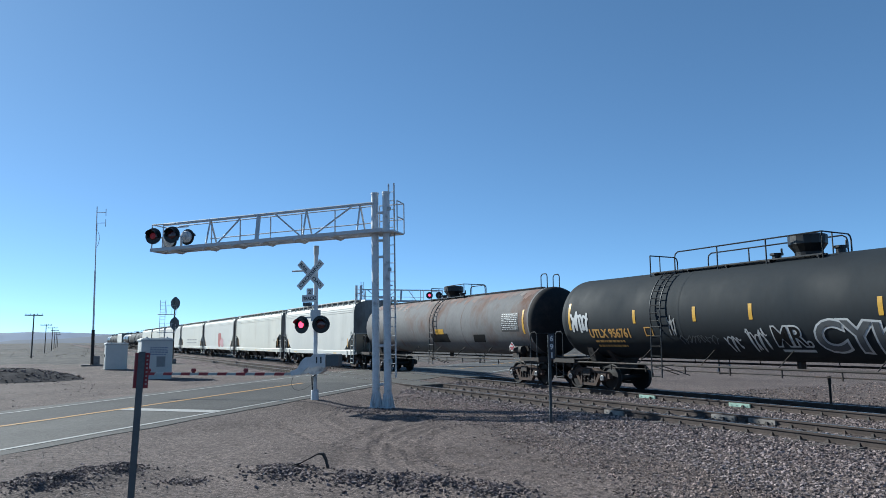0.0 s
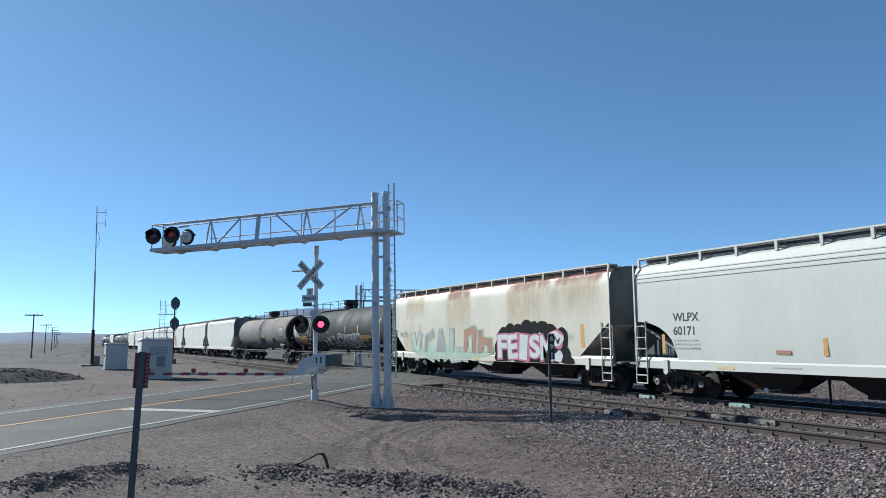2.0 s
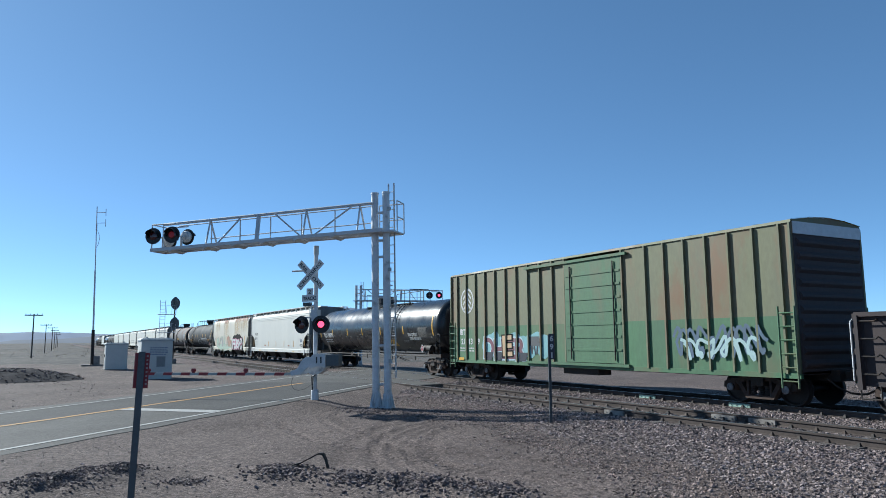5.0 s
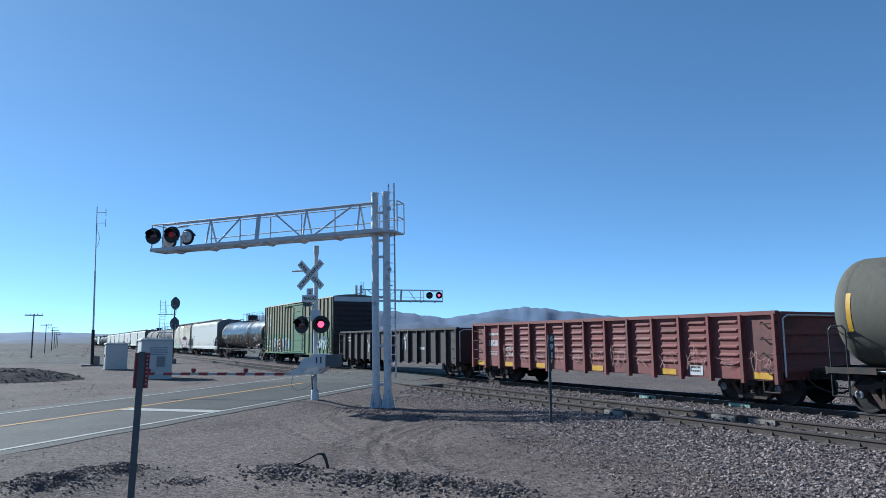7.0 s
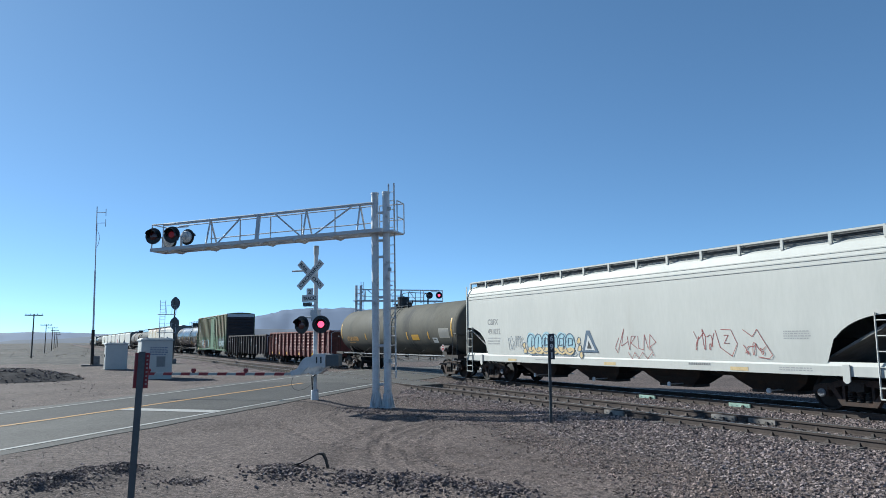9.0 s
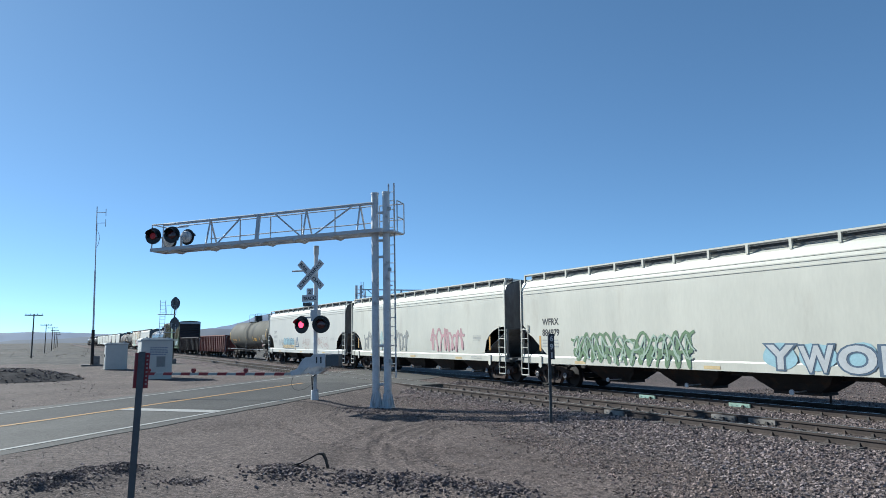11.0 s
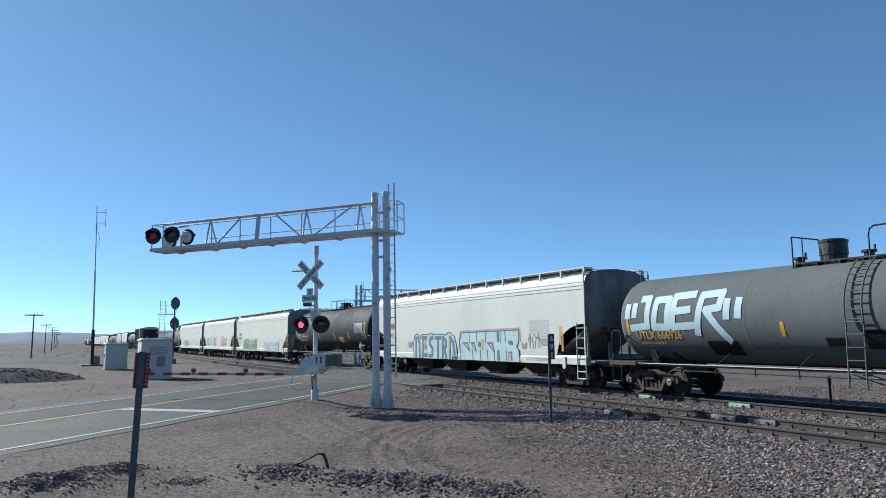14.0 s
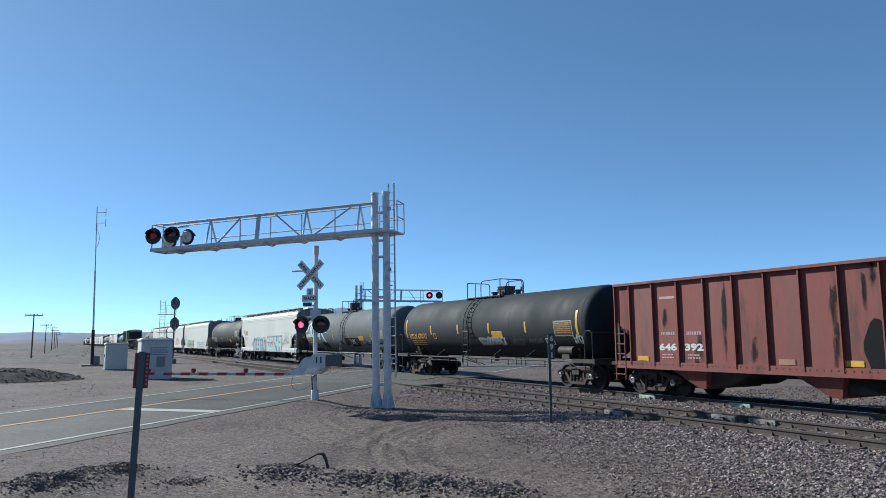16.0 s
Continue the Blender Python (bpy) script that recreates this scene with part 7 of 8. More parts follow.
    sheet(rect(5.92, 6.96, 2.02, 2.54), M_BLACK_LET, car, sf, 0.008, "data_panel")
    bars(5.97, 6.92, 2.06, 2.5, 6, M_ORANGE, car, sf, 0.012, 151)
    sheet(rect(5.15, 5.7, 1.65, 1.9), M_WHITE, car, sf, 0.005, "data_panel")
    for k in range(2):
        sheet(rect(5.19 + k * 0.25, 5.40 + k * 0.25, 1.69, 1.86), M_BLACK_LET, car, sf, 0.009, "data_panel")
    strokes(scrawl(6.95, 7.5, 1.7, 2.05, 46, 4), 0.035, M_GR_WHITE, car, sf, 0.012)
    put(car, 245.83, 263.5)

    # red open-top hopper
    L = (282.0 - 263.5) / 2
    car, half = open_hopper(L, "oxide-red open-top hopper car with burnt paint")
    p = flat_side(-1.512)
    rnd = random.Random(23)
    for x, key in ((-6.57, ("646", 0.28, 0.012)), (-5.53, ("392", 0.28, 0.012))):
        bars(x + 0.10, x + 0.68, 1.86, 2.07, 1, M_PINKISH, car, p, 0.006, 160)
        letters(key, x, 1.50, M_WHITE, car, p, width=0.72)
        bars(x + 0.1, x + 0.6, 1.2, 1.38, 2, M_GR_PINK, car, p, 0.006, 161)
    for x0, x1, z0, z1 in ((-6.4, -6.18, 2.07, 3.02), (-5.24, -4.75, 0.85, 2.01), (-4.11, -3.9, 0.87, 3.41), (-3.75, -3.51, 0.88, 1.99), (-3.23, -2.93, 1.04, 1.98), (-0.81, -0.55, 1.61, 3.27), (-0.81, -0.59, 0.85, 2.15), (0.03, 0.14, 2.48, 3.59), (0.23, 0.39, 2.78, 3.7)):
        for k in range(7):
            w, h = rnd.uniform(0.02, 0.05) + 0.12 * (x1 - x0), (z1 - z0) * rnd.uniform(0.12, 0.34)
            sheet(blob(rnd.uniform(x0 + w, max(x0 + w, x1 - w)), rnd.uniform(z0 + h, z1 - h), w, h, rnd.random(), 16, 0.3), M_SCORCH, car, p, 0.004 + 0.0005 * k, "scorch_streak", "sooty run of burnt paint")
    for k in range(14):
        x = 1.4 + 0.53 * k
        h = rnd.uniform(0.3, 0.8)
        sheet(blob(x, 1.1 + h, rnd.uniform(0.04, 0.13), h, k + 0.5, 18, 0.25), M_SCORCH, car, p, 0.005, "scorch_streak")
    for k, (x, z, rx, rz) in enumerate(((0.46, 1.55, 0.46, 0.72), (0.93, 1.75, 0.42, 0.8), (1.43, 1.45, 0.45, 0.7))):
        sheet(blob(x, z, rx, rz, 400 + k, 26, 0.22), M_GR_BLACK, car, p, 0.009 + 0.0006 * k, "scorch_patch", "black burnt patch")
    for x, m in ((-7.3, M_YELLOW), (-2.08, M_GR_BRICK), (-0.28, M_YELLOW)):
        sheet(rect(x - 0.24, x + 0.24, 1.15, 1.30), m, car, p, 0.012, "reflector", "yellow reflective plate")
    sheet(rect(-6.5, -5.85, 3.12, 3.2), M_GR_PINK, car, p, 0.006, "marking")
    put(car, 263.5, 282.0)


def tank_marks(car, sf, half, key, ink, seed, dx=0.0, ticks=(-4.4, 2.43, 5.0), x_text=-6.85):
    yellow_marks(car, (-half + 0.1, half - 0.3), 2.0, 2.95, sf)
    yellow_marks(car, ticks, 1.9, 2.3, sf)
    letters(key, x_text, 1.86, ink, car, sf, width=1.95)
    bars(x_text + 0.1, x_text + 1.2, 1.62, 1.76, 1, ink, car, sf, 0.008, seed + 5)
    sheet(rect(3.0, 3.85, 1.86, 2.16), M_YELLOW, car, sf, 0.008, "warning_panel", "yellow warning panel")
    bars(3.1, 3.75, 1.94, 2.08, 1, M_ORANGE, car, sf, 0.012, seed)
    sheet(rect(5.4 + dx, 5.92 + dx, 1.72, 1.98), M_WHITE, car, sf, 0.006, "data_panel", "white stencil panel")
    bars(5.47 + dx, 5.85 + dx, 1.78, 1.94, 1, M_BLACK_LET, car, sf, 0.010, seed + 1)
    sheet(rect(6.2 + dx, 7.28 + dx, 1.95, 2.45), M_PLATE, car, sf, 0.005, "data_panel", "faded pale stencil panel")
    bars(6.25 + dx, 7.22 + dx, 2.0, 2.41, 8, M_GREY_LET, car, sf, 0.010, seed + 2)
    placard(car, 6.8 + dx, 1.46, sf, -1.42)



build_train()


def motions():
    """The train rolls by at a steady pace; every wheelset turns with it."""
    for car, x in TRAIN:
        walk(car, [(t, pose(x - SPEED * t, F_TRACK, 0)) for t in (0.0, 4.0, 8.0, 12.0, 16.0)])
    # the lamps flash in turn: the light comes forward in its lens, or sinks back behind it
    beat, flip = 0.956, 0.033
    for side, offset in (("left", 0.46), ("right", 0.938)):
        for bulb, f in LIT[side]:
            on, off = pose(0, 0, 0), pose(0, -f * 0.055, 0)
            rows = [(0.0, on if side == "left" else off)]
            for k in range(-1, 17):
                a, b = offset + beat * k, offset + beat * (k + 0.5)
                for t, m in ((a, off), (a + flip, on), (b, on), (b + flip, off)):
                    if t > rows[-1][0] + 0.02 and t < 15.98:
                        rows.append((t, m))
            rows.append((16.0, rows[-1][1]))
            walk(bulb, rows)
    step = -math.degrees(SPEED / WHEEL_R)
    for w, k in WHEELS:
        walk(w, [(i / FPS, pose(k, 0, WHEEL_R, 0, step * i / FPS, 0)) for i in range(481)])


# ---- wayside: crossing signals ----
M_GALV_DARK = mat("dull_galvanized_post", (0.13, 0.15, 0.16), 0.6, 0.3, var=0.2, scale=4, fine=40)
ACROSS = 43.0          # turn that lays local x across the road and local -y against the traffic
LIT = {"left": [], "right": []}


def disc_y(bm, x, z, r, y0, y1, seg=28):
    loft(bm, [[(x + r * math.cos(2 * math.pi * i / seg), y, z + r * math.sin(2 * math.pi * i / seg)) for i in range(seg)] for y in (y0, y1)])


def flasher(parent, x, y, z, side, facing=-1, turn=0.0, dim=False):
    """A crossing lamp: round black background, hood, housing, red lens and the light behind it."""
    f = facing
    bm = B()
    disc_y(bm, 0, 0, 0.305, 0.0, f * 0.012)
    lamp = part("lamp_background", bm, M_BLACK, parent, "round black lamp background")
    lamp.location = (x, y, z)
    lamp.rotation_euler = (0, 0, radians(turn))
    bm = B()
    loft(bm, [[(k * math.cos(2 * math.pi * i / 20), yy, k * math.sin(2 * math.pi * i / 20)) for i in range(20)] for k, yy in ((0.21, -f * 0.002), (0.22, -f * 0.10), (0.17, -f * 0.19), (0.06, -f * 0.23))])
    part("lamp_housing", bm, M_ALU, lamp, "silver lamp housing", True)
    bm = B()
    n = 16
    a0, a1 = radians(-20), radians(200)
    rows = []
    for k, yy, rr in ((0, f * 0.012, 0.215), (1, f * 0.26, 0.205)):
        rows.append([(rr * math.cos(a0 + (a1 - a0) * i / n), yy if 2 < i < n - 2 or k == 0 else f * 0.12, rr * math.sin(a0 + (a1 - a0) * i / n)) for i in range(n + 1)])
        rows.append([(p[0] * 0.96, p[1], p[2] * 0.96) for p in rows[-1]])
    rows = [rows[0], rows[2], rows[3], rows[1]]
    loft(bm, rows, cap=False, closed=False)
    part("hood", bm, M_BLACK, lamp, "black hood")
    bm = B()
    loft(bm, [[(k * math.cos(2 * math.pi * i / 24), yy, k * math.sin(2 * math.pi * i / 24)) for i in range(24)] for k, yy in ((0.155, f * 0.013), (0.15, f * 0.03), (0.09, f * 0.045), (0.02, f * 0.05))])
    part("lens", bm, M_RED_GLASS, lamp, "dark red lens", True)
    bm = B()
    loft(bm, [[(k * math.cos(2 * math.pi * i / 20), yy, k * math.sin(2 * math.pi * i / 20)) for i in range(20)] for k, yy in ((0.112, f * 0.044), (0.09, f * 0.056), (0.02, f * 0.062))])
    bulb = part("lit_lens", bm, M_RED_DIM if dim else M_RED_GLOW, lamp, "glowing red light")
    LIT[side].append((bulb, f))
    return lamp


def build_cantilever(m, length, label, poles=(-0.20, 0.21), mirror=1, near=True):
    """Twin-pole cantilever: the arm runs along local -x at mirror 1, +x at mirror -1."""
    t = thing("cantilever_signal", label, "crossing signal", "cantilever signals at the crossing", m)
    s = -mirror
    for x in poles:
        bm = B()
        rod(bm, (x, 0, 0.0), (x, 0, 7.10), 0.125, 20, 0.12)
        pole = part("pole", bm, M_GALV, t, smooth=True)
        bm = B()
        rod(bm, (x, 0, 7.10), (x, 0, 7.15), 0.135, 20)
        part("pole_cap", bm, M_GALV, pole)
        bm = B()
        box(bm, x - 0.19, x + 0.19, -0.19, 0.19, 0.0, 0.035)
        flange = part("base_flange", bm, M_GALV, pole, "bolted base flange")
        for k in range(8):
            bm = B()
            a = 2 * math.pi * (k + 0.5) / 8
            c, sn = math.cos(a), math.sin(a)
            loft(bm, [[(x + c * d - sn * w, sn * d + c * w, z) for d, z in ((0.11, 0.035), (0.22, 0.035), (0.15, 0.42), (0.115, 0.55))] for w in (-0.012, 0.012)])
            part("flange_rib", bm, M_GALV, pole)
    for z in (0.75, 2.0, 3.6, 4.95, 5.5, 6.45):
        bm = B()
        rod(bm, (poles[0] + 0.1, 0, z), (poles[1] - 0.1, 0, z), 0.045, 8)
        part("strut", bm, M_GALV, t)
    zb0, zb1, zt0, zt1 = 5.80, 5.68, 6.78, 6.66
    x_end = s * length
    k = length / 9.05

    def low_z(x):
        return zb0 + (zb1 - zb0) * x / length

    def top_z(x):
        return zt0 + (zt1 - zt0) * x / length

    bm = B()
    rod(bm, (poles[0 if s < 0 else 1], -0.1, zt0), (s * (length - 0.3), -0.1, zt1), 0.055, 10)
    part("top_chord", bm, M_ALU, t, smooth=True)
    for y in (-0.36, 0.36):
        bm = B()
        beam(bm, (poles[1 if s < 0 else 0], y, zb0), (x_end, y, zb1), 0.11, 0.12)
        part("bottom_chord", bm, M_ALU, t)
    for x in (0.70, 2.75, 6.70):             # frames that carry the top chord, a leg to each bottom chord
        for y in (-0.36, 0.36):
            bm = B()
            rod(bm, (s * x * k, -0.1, top_z(x * k)), (s * x * k, y, low_z(x * k)), 0.032, 8)
            part("truss_leg", bm, M_ALU, t)
    bm = B()
    beam(bm, (s * 4.66 * k, -0.1, top_z(4.66 * k)), (s * 4.58 * k, -0.36, low_z(4.6 * k)), 0.13, 0.08)
    part("splice_post", bm, M_ALU, t)
    for xa, ya, za, xb, yb, zb in ((6.24, -0.36, 0, 5.37, -0.1, 1), (4.03, -0.1, 1, 2.80, -0.36, 0), (2.36, -0.36, 0, 0.95, -0.1, 1)):
        bm = B()
        rod(bm, (s * xa * k, ya, (top_z if za else low_z)(xa * k)), (s * xb * k, yb, (top_z if zb else low_z)(xb * k)), 0.03, 8)
        part("truss_brace", bm, M_ALU, t)
    for x in (1.89, 3.21, 4.48, 5.76, 7.0):
        bm = B()
        rod(bm, (s * x * k, 0.38, low_z(x * k)), (s * x * k, 0.38, low_z(x * k) + 0.98), 0.024, 6)
        part("rail_post", bm, M_ALU, t)
    for h in (0.40, 0.98):
        bm = B()
        rod(bm, (s * 0.3, 0.38, zb0 + h), (s * (length - (0.6 if h > 0.5 else 2.0 * k)), 0.38, zb1 + h), 0.02, 6)
        part("hand_rail", bm, M_ALU, t)
    for x in (1.6, 3.0, 4.3, 5.5, 6.7, 8.2):
        bm = B()
        xa, zz = s * x * k, low_z(x * k) - 0.06
        loft(bm, [[(xa - 0.10, y, zz), (xa + 0.10, y, zz), (xa + 0.08 * s, y, zz - 0.07)] for y in (-0.40, 0.40)])
        part("walkway_bracket", bm, M_ALU, t)
    bm = B()
    for y in (-0.24, -0.12, 0.0, 0.12, 0.24):
        beam(bm, (0, y, zb0 + 0.0), (x_end, y, zb1 + 0.0), 0.05, 0.03)
    part("walkway_grating", bm, M_ALU, t)
    bm = B()
    beam(bm, (x_end, -0.42, zb1), (x_end, 0.42, zb1), 0.1, 0.12)
    pipe(bm, [(x_end, -0.38, zb1), (x_end, -0.38, zb1 + 0.95), (x_end - s * 1.0, -0.38, zb1 + 0.93)], 0.025)
    pipe(bm, [(x_end, 0.38, zb1), (x_end, 0.38, zb1 + 0.95), (x_end - s * 1.0, 0.38, zb1 + 0.93)], 0.025)
    pipe(bm, [(x_end, -0.38, zb1 + 0.95), (x_end, 0.38, zb1 + 0.95)], 0.025)
    pipe(bm, [(x_end - s * 0.5, -0.38, zb1), (x_end - s * 0.5, -0.38, zb1 + 0.95)], 0.022)
    part("end_railing", bm, M_ALU, t)
    # platform and ladder behind the poles
    bm = B()
    box(bm, -0.35, 0.56, 0.10, 0.75, 5.76, 5.81)
    box(bm, -0.45, 0.58, -0.30, 0.12, 5.74, 5.80)
    part("platform", bm, M_GALV, t)
    bm = B()
    for x, y in ((0.56, 0.12), (0.56, 0.75), (-0.35, 0.75)):
        rod(bm, (x, y, 5.8), (x, y, 6.85), 0.022, 6)
    for z in (6.3, 6.85):
        pipe(bm, [(0.56, 0.12, z), (0.56, 0.75, z), (-0.35, 0.75, z)], 0.02)
    part("platform_railing", bm, M_GALV, t)
    bm = B()
    for x in (0.19, 0.39):
        beam(bm, (x, 0.28, 0.95), (x, 0.28, 7.5), 0.05, 0.02)
    for i in range(21):
        rod(bm, (0.19, 0.28, 1.1 + i * 0.305), (0.39, 0.28, 1.1 + i * 0.305), 0.014, 6)
    for z in (2.0, 4.0, 5.7):
        beam(bm, (0.21, 0.05, z), (0.29, 0.28, z), 0.04, 0.04)
    part("ladder", bm, M_GALV, t)
    for x, z in ((0.36, 6.55), (0.36, 4.5), (0.36, 1.5)):
        bm = B()
        box(bm, x - 0.05, x + 0.05, -0.14, -0.06, z - 0.06, z + 0.06)
        part("junction_box", bm, M_WHITE_TAPE, t)
    return t


def build_signals():
    m = pose(-21.3, 9.41, -0.31, 0, 0, ACROSS) @ pose(0, 0, 0, 0, -0.8, 0)
    t = build_cantilever(m, 9.05, "silver twin-pole cantilever signal over the road")
    zz = 6.18
    flasher(t, -8.89, -0.50, zz, "left", -1, 12, True)
    flasher(t, -8.06, -0.50, zz, "right", -1, 12, True)
    flasher(t, -8.80, 0.30, zz - 0.1, "right", 1)
    flasher(t, -8.02, 0.30, zz + 0.02, "left", 1)
    bm = B()
    for x in (-8.89, -8.06, -8.80, -8.02):
        rod(bm, (x, 0, 5.72), (x, 0, 6.2), 0.03, 8)
        rod(bm, (x, -0.42 if x in (-8.89, -8.06) else 0.25, 6.18), (x, 0, 6.18), 0.03, 8)
    part("lamp_bracket", bm, M_ALU, t)
    # the far approach has its own
    m = pose(-58.36, 23.45, -0.42, 0, 0, 62)
    t = build_cantilever(m, 7.5, "silver cantilever signal beyond the train", mirror=-1)
    flasher(t, 7.2, -0.5, 6.2, "right")
    flasher(t, 6.35, -0.5, 6.2, "left")
    bm = B()
    for x in (7.2, 6.35):
        rod(bm, (x, -0.42, 6.18), (x, 0, 6.18), 0.03, 8)
    part("lamp_bracket", bm, M_ALU, t)


def flat_text(key, material, parent, x, z, y, width, turn=0.0, name="lettering"):
    """Letters on a board that faces local -y, centred on (x, z) and turned in its plane."""
    bm = B()
    bm.from_mesh(LETTERS[key])
    xs, ys = [v.co.x for v in bm.verts], [v.co.y for v in bm.verts]
    k = width / (max(xs) - min(xs))
    cx, cy = (max(xs) + min(xs)) / 2, (max(ys) + min(ys)) / 2
    c, s = math.cos(radians(turn)), math.sin(radians(turn))
    for v in bm.verts:
        a, b = (v.co.x - cx) * k, v.co.y - cy
        v.co = (x + a * c - b * s, y, z + a * s + b * c)
    return part(name, mesh_of(name, bm, material, fix=False), None, parent)


def board(bm, x, z, w, h, y0, y1, turn=0.0):
    c, s = math.cos(radians(turn)), math.sin(radians(turn))
    pts = [(x + a * c - b * s, z + a * s + b * c) for a, b in ((-w / 2, -h / 2), (w / 2, -h / 2), (w / 2, h / 2), (-w / 2, h / 2))]
    slab(bm, pts, y0, y1)


def build_gate():
    m = pose(-23.67, 7.93, -0.31, 0, 0, ACROSS) @ pose(0, 0, 0, 0, -0.4, 0)
    t = thing("crossing_gate", "silver crossing signal mast with lowered red and white gate arm", "crossing signal", m=m)
    bm = B()
    rod(bm, (0, 0, 0.1), (0, 0, 5.50), 0.075, 16)
    mast = part("mast", bm, M_GALV, t, smooth=True)
    bm = B()
    rod(bm, (0, 0, 5.2), (0, 0, 5.52), 0.09, 16)
    part("bell", bm, M_ALU, mast, "grey electronic bell", True)
    bm = B()
    loft(bm, [[(k * math.cos(2 * math.pi * i / 16), k * math.sin(2 * math.pi * i / 16), z) for i in range(16)] for k, z in ((0.24, 0.0), (0.24, 0.05), (0.14, 0.10), (0.13, 0.48), (0.08, 0.52))])
    part("mast_base", bm, M_GALV, t, "bolted mast base")
    # crossbuck
    for turn, key, yy in ((-45, ("RAIL   ROAD", 0.165, 0.004), -0.14), (45, ("CROSSING", 0.165, 0.004), -0.17)):
        bm = B()
        board(bm, -0.13, 4.48, 1.28, 0.24, yy, yy - 0.012, turn)
        b = part("crossbuck_board", bm, M_SIGN_WHITE, t, "white crossbuck board with black letters")
        if turn < 0:
            flat_text(key, M_BLACK_LET, b, -0.13, 4.48, yy - 0.016, 1.16, turn)
        else:
            flat_text(key, M_BLACK_LET, b, -0.13, 4.48, yy - 0.016, 1.16, turn)
    bm = B()
    rod(bm, (-0.98, 0.05, 4.66), (0.02, 0.05, 4.66), 0.03, 8)
    rod(bm, (-0.13, -0.15, 4.48), (0, 0, 4.48), 0.04, 8)
    rod(bm, (-0.2, -0.1, 3.4), (0, 0, 3.4), 0.03, 8)
    part("sign_bracket", bm, M_GALV, t)
    bm = B()
    box(bm, -0.31, -0.06, -0.105, -0.095, 3.78, 4.01)
    board(bm, -0.18, 3.66, 0.62, 0.24, -0.095, -0.105)
    sg = part("track_count_sign", bm, M_SIGN_WHITE, t, "white sign giving two tracks")
    flat_text(("2", 0.20, 0.006), M_BLACK_LET, sg, -0.185, 3.895, -0.109, 0.10)
    flat_text(("TRACKS", 0.17, 0.005), M_BLACK_LET, sg, -0.18, 3.66, -0.109, 0.52)
    bm = B()
    for k in range(3):
        box(bm, -0.42 + k * 0.11, -0.35 + k * 0.11, -0.16, -0.02, 3.38, 3.52)
    part("terminal_box", bm, M_GALV_DARK, t, "dark grey terminal boxes")
    # lamps
    zf = 2.74
    flasher(t, -0.43, -0.20, zf, "left", -1, -8)
    flasher(t, 0.32, -0.20, zf, "right", -1, 22)
    bm = B()
    rod(bm, (-0.45, -0.1, zf + 0.25), (0.34, -0.1, zf + 0.25), 0.03, 8)
    rod(bm, (-0.43, -0.12, zf), (-0.43, -0.1, zf + 0.25), 0.028, 8)
    rod(bm, (0.32, -0.12, zf), (0.32, -0.1, zf + 0.25), 0.028, 8)
    box(bm, -0.11, 0.11, -0.13, 0.11, zf + 0.12, zf + 0.34)
    box(bm, -0.13, 0.13, -0.14, 0.12, 3.02, 3.26)
    part("crossarm", bm, M_ALU, t, "lamp crossarm with junction box")
    # gate mechanism, its arm carriers and the counterweights
    bm = B()
    box(bm, 0.20, 0.68, -0.42, -0.12, 1.26, 1.74)
    bmesh.ops.bevel(bm, geom=bm.edges[:], offset=0.03, segments=2, affect="EDGES")
    mech = part("gate_mechanism", bm, M_ALU, t, "silver gate machine housing")
    bm = B()
    slab(bm, [(-0.10, 1.30), (-0.06, 1.10), (0.10, 1.03), (0.34, 1.05), (0.52, 1.16), (0.60, 1.30)], -0.40, -0.10)
    part("gear_case", bm, M_GALV, mech, "rounded gear case")
    bm = B()
    for x in (0.34, 0.50):
        box(bm, x, x + 0.05, -0.575, -0.57, 1.42, 1.64)
    part("cover_slot", bm, M_BLACK_LET, mech)
    for y in (-0.52, 0.02):
        bm = B()
        slab(bm, [(-0.62, 1.00), (-0.64, 1.17), (-0.50, 1.19), (-0.36, 1.27), (-0.22, 1.50), (-0.08, 1.62), (0.14, 1.64), (0.24, 1.73), (0.68, 1.73), (0.70, 1.30), (0.40, 1.32), (0.18, 1.26), (0.0, 1.28), (-0.14, 1.14), (-0.36, 1.03)], y, y - 0.05)
        part("arm_carrier", bm, M_ALU, t, "curved silver arm carrier")
    bm = B()
    box(bm, 0.72, 1.20, -0.60, -0.30, 1.32, 1.72)
    bmesh.ops.bevel(bm, geom=bm.edges[:], offset=0.02, segments=1, affect="EDGES")
    box(bm, 0.62, 0.74, -0.50, -0.40, 1.44, 1.60)
    part("counterweight", bm, M_GALV_DARK, t, "dark grey counterweights")
    x0, x1 = -0.55, -6.95
    n = 16
    zg = 1.05
    bm = B()
    box(bm, x1, x0, -0.37, -0.33, zg - 0.045, zg + 0.045)
    arm = part("gate_arm", bm, M_WHITE_TAPE, t, "white arm with red stripes")
    for i in range(n):
        if i % 2:
            continue
        xa = x0 + (x1 - x0) * (i + 1.2) / (n + 0.4)
        xb = x0 + (x1 - x0) * (i + 2.2) / (n + 0.4)
        bm = B()
        tilt = 0.05
        slab(bm, [(xa, zg - 0.052), (xb, zg - 0.052), (xb + tilt, zg + 0.052), (xa + tilt, zg + 0.052)], -0.375, -0.325)
        part("red_stripe", bm, M_REDW, arm)
    for x in (-2.55, -4.75, -6.75):
        bm = B()
        disc_y(bm, x, zg + 0.13, 0.07, -0.40, -0.30, 14)
        box(bm, x - 0.05, x + 0.05, -0.37, -0.33, zg + 0.03, zg + 0.1)
        part("arm_lamp", bm, M_REDW, arm, "small red lamp")
    bm = B()
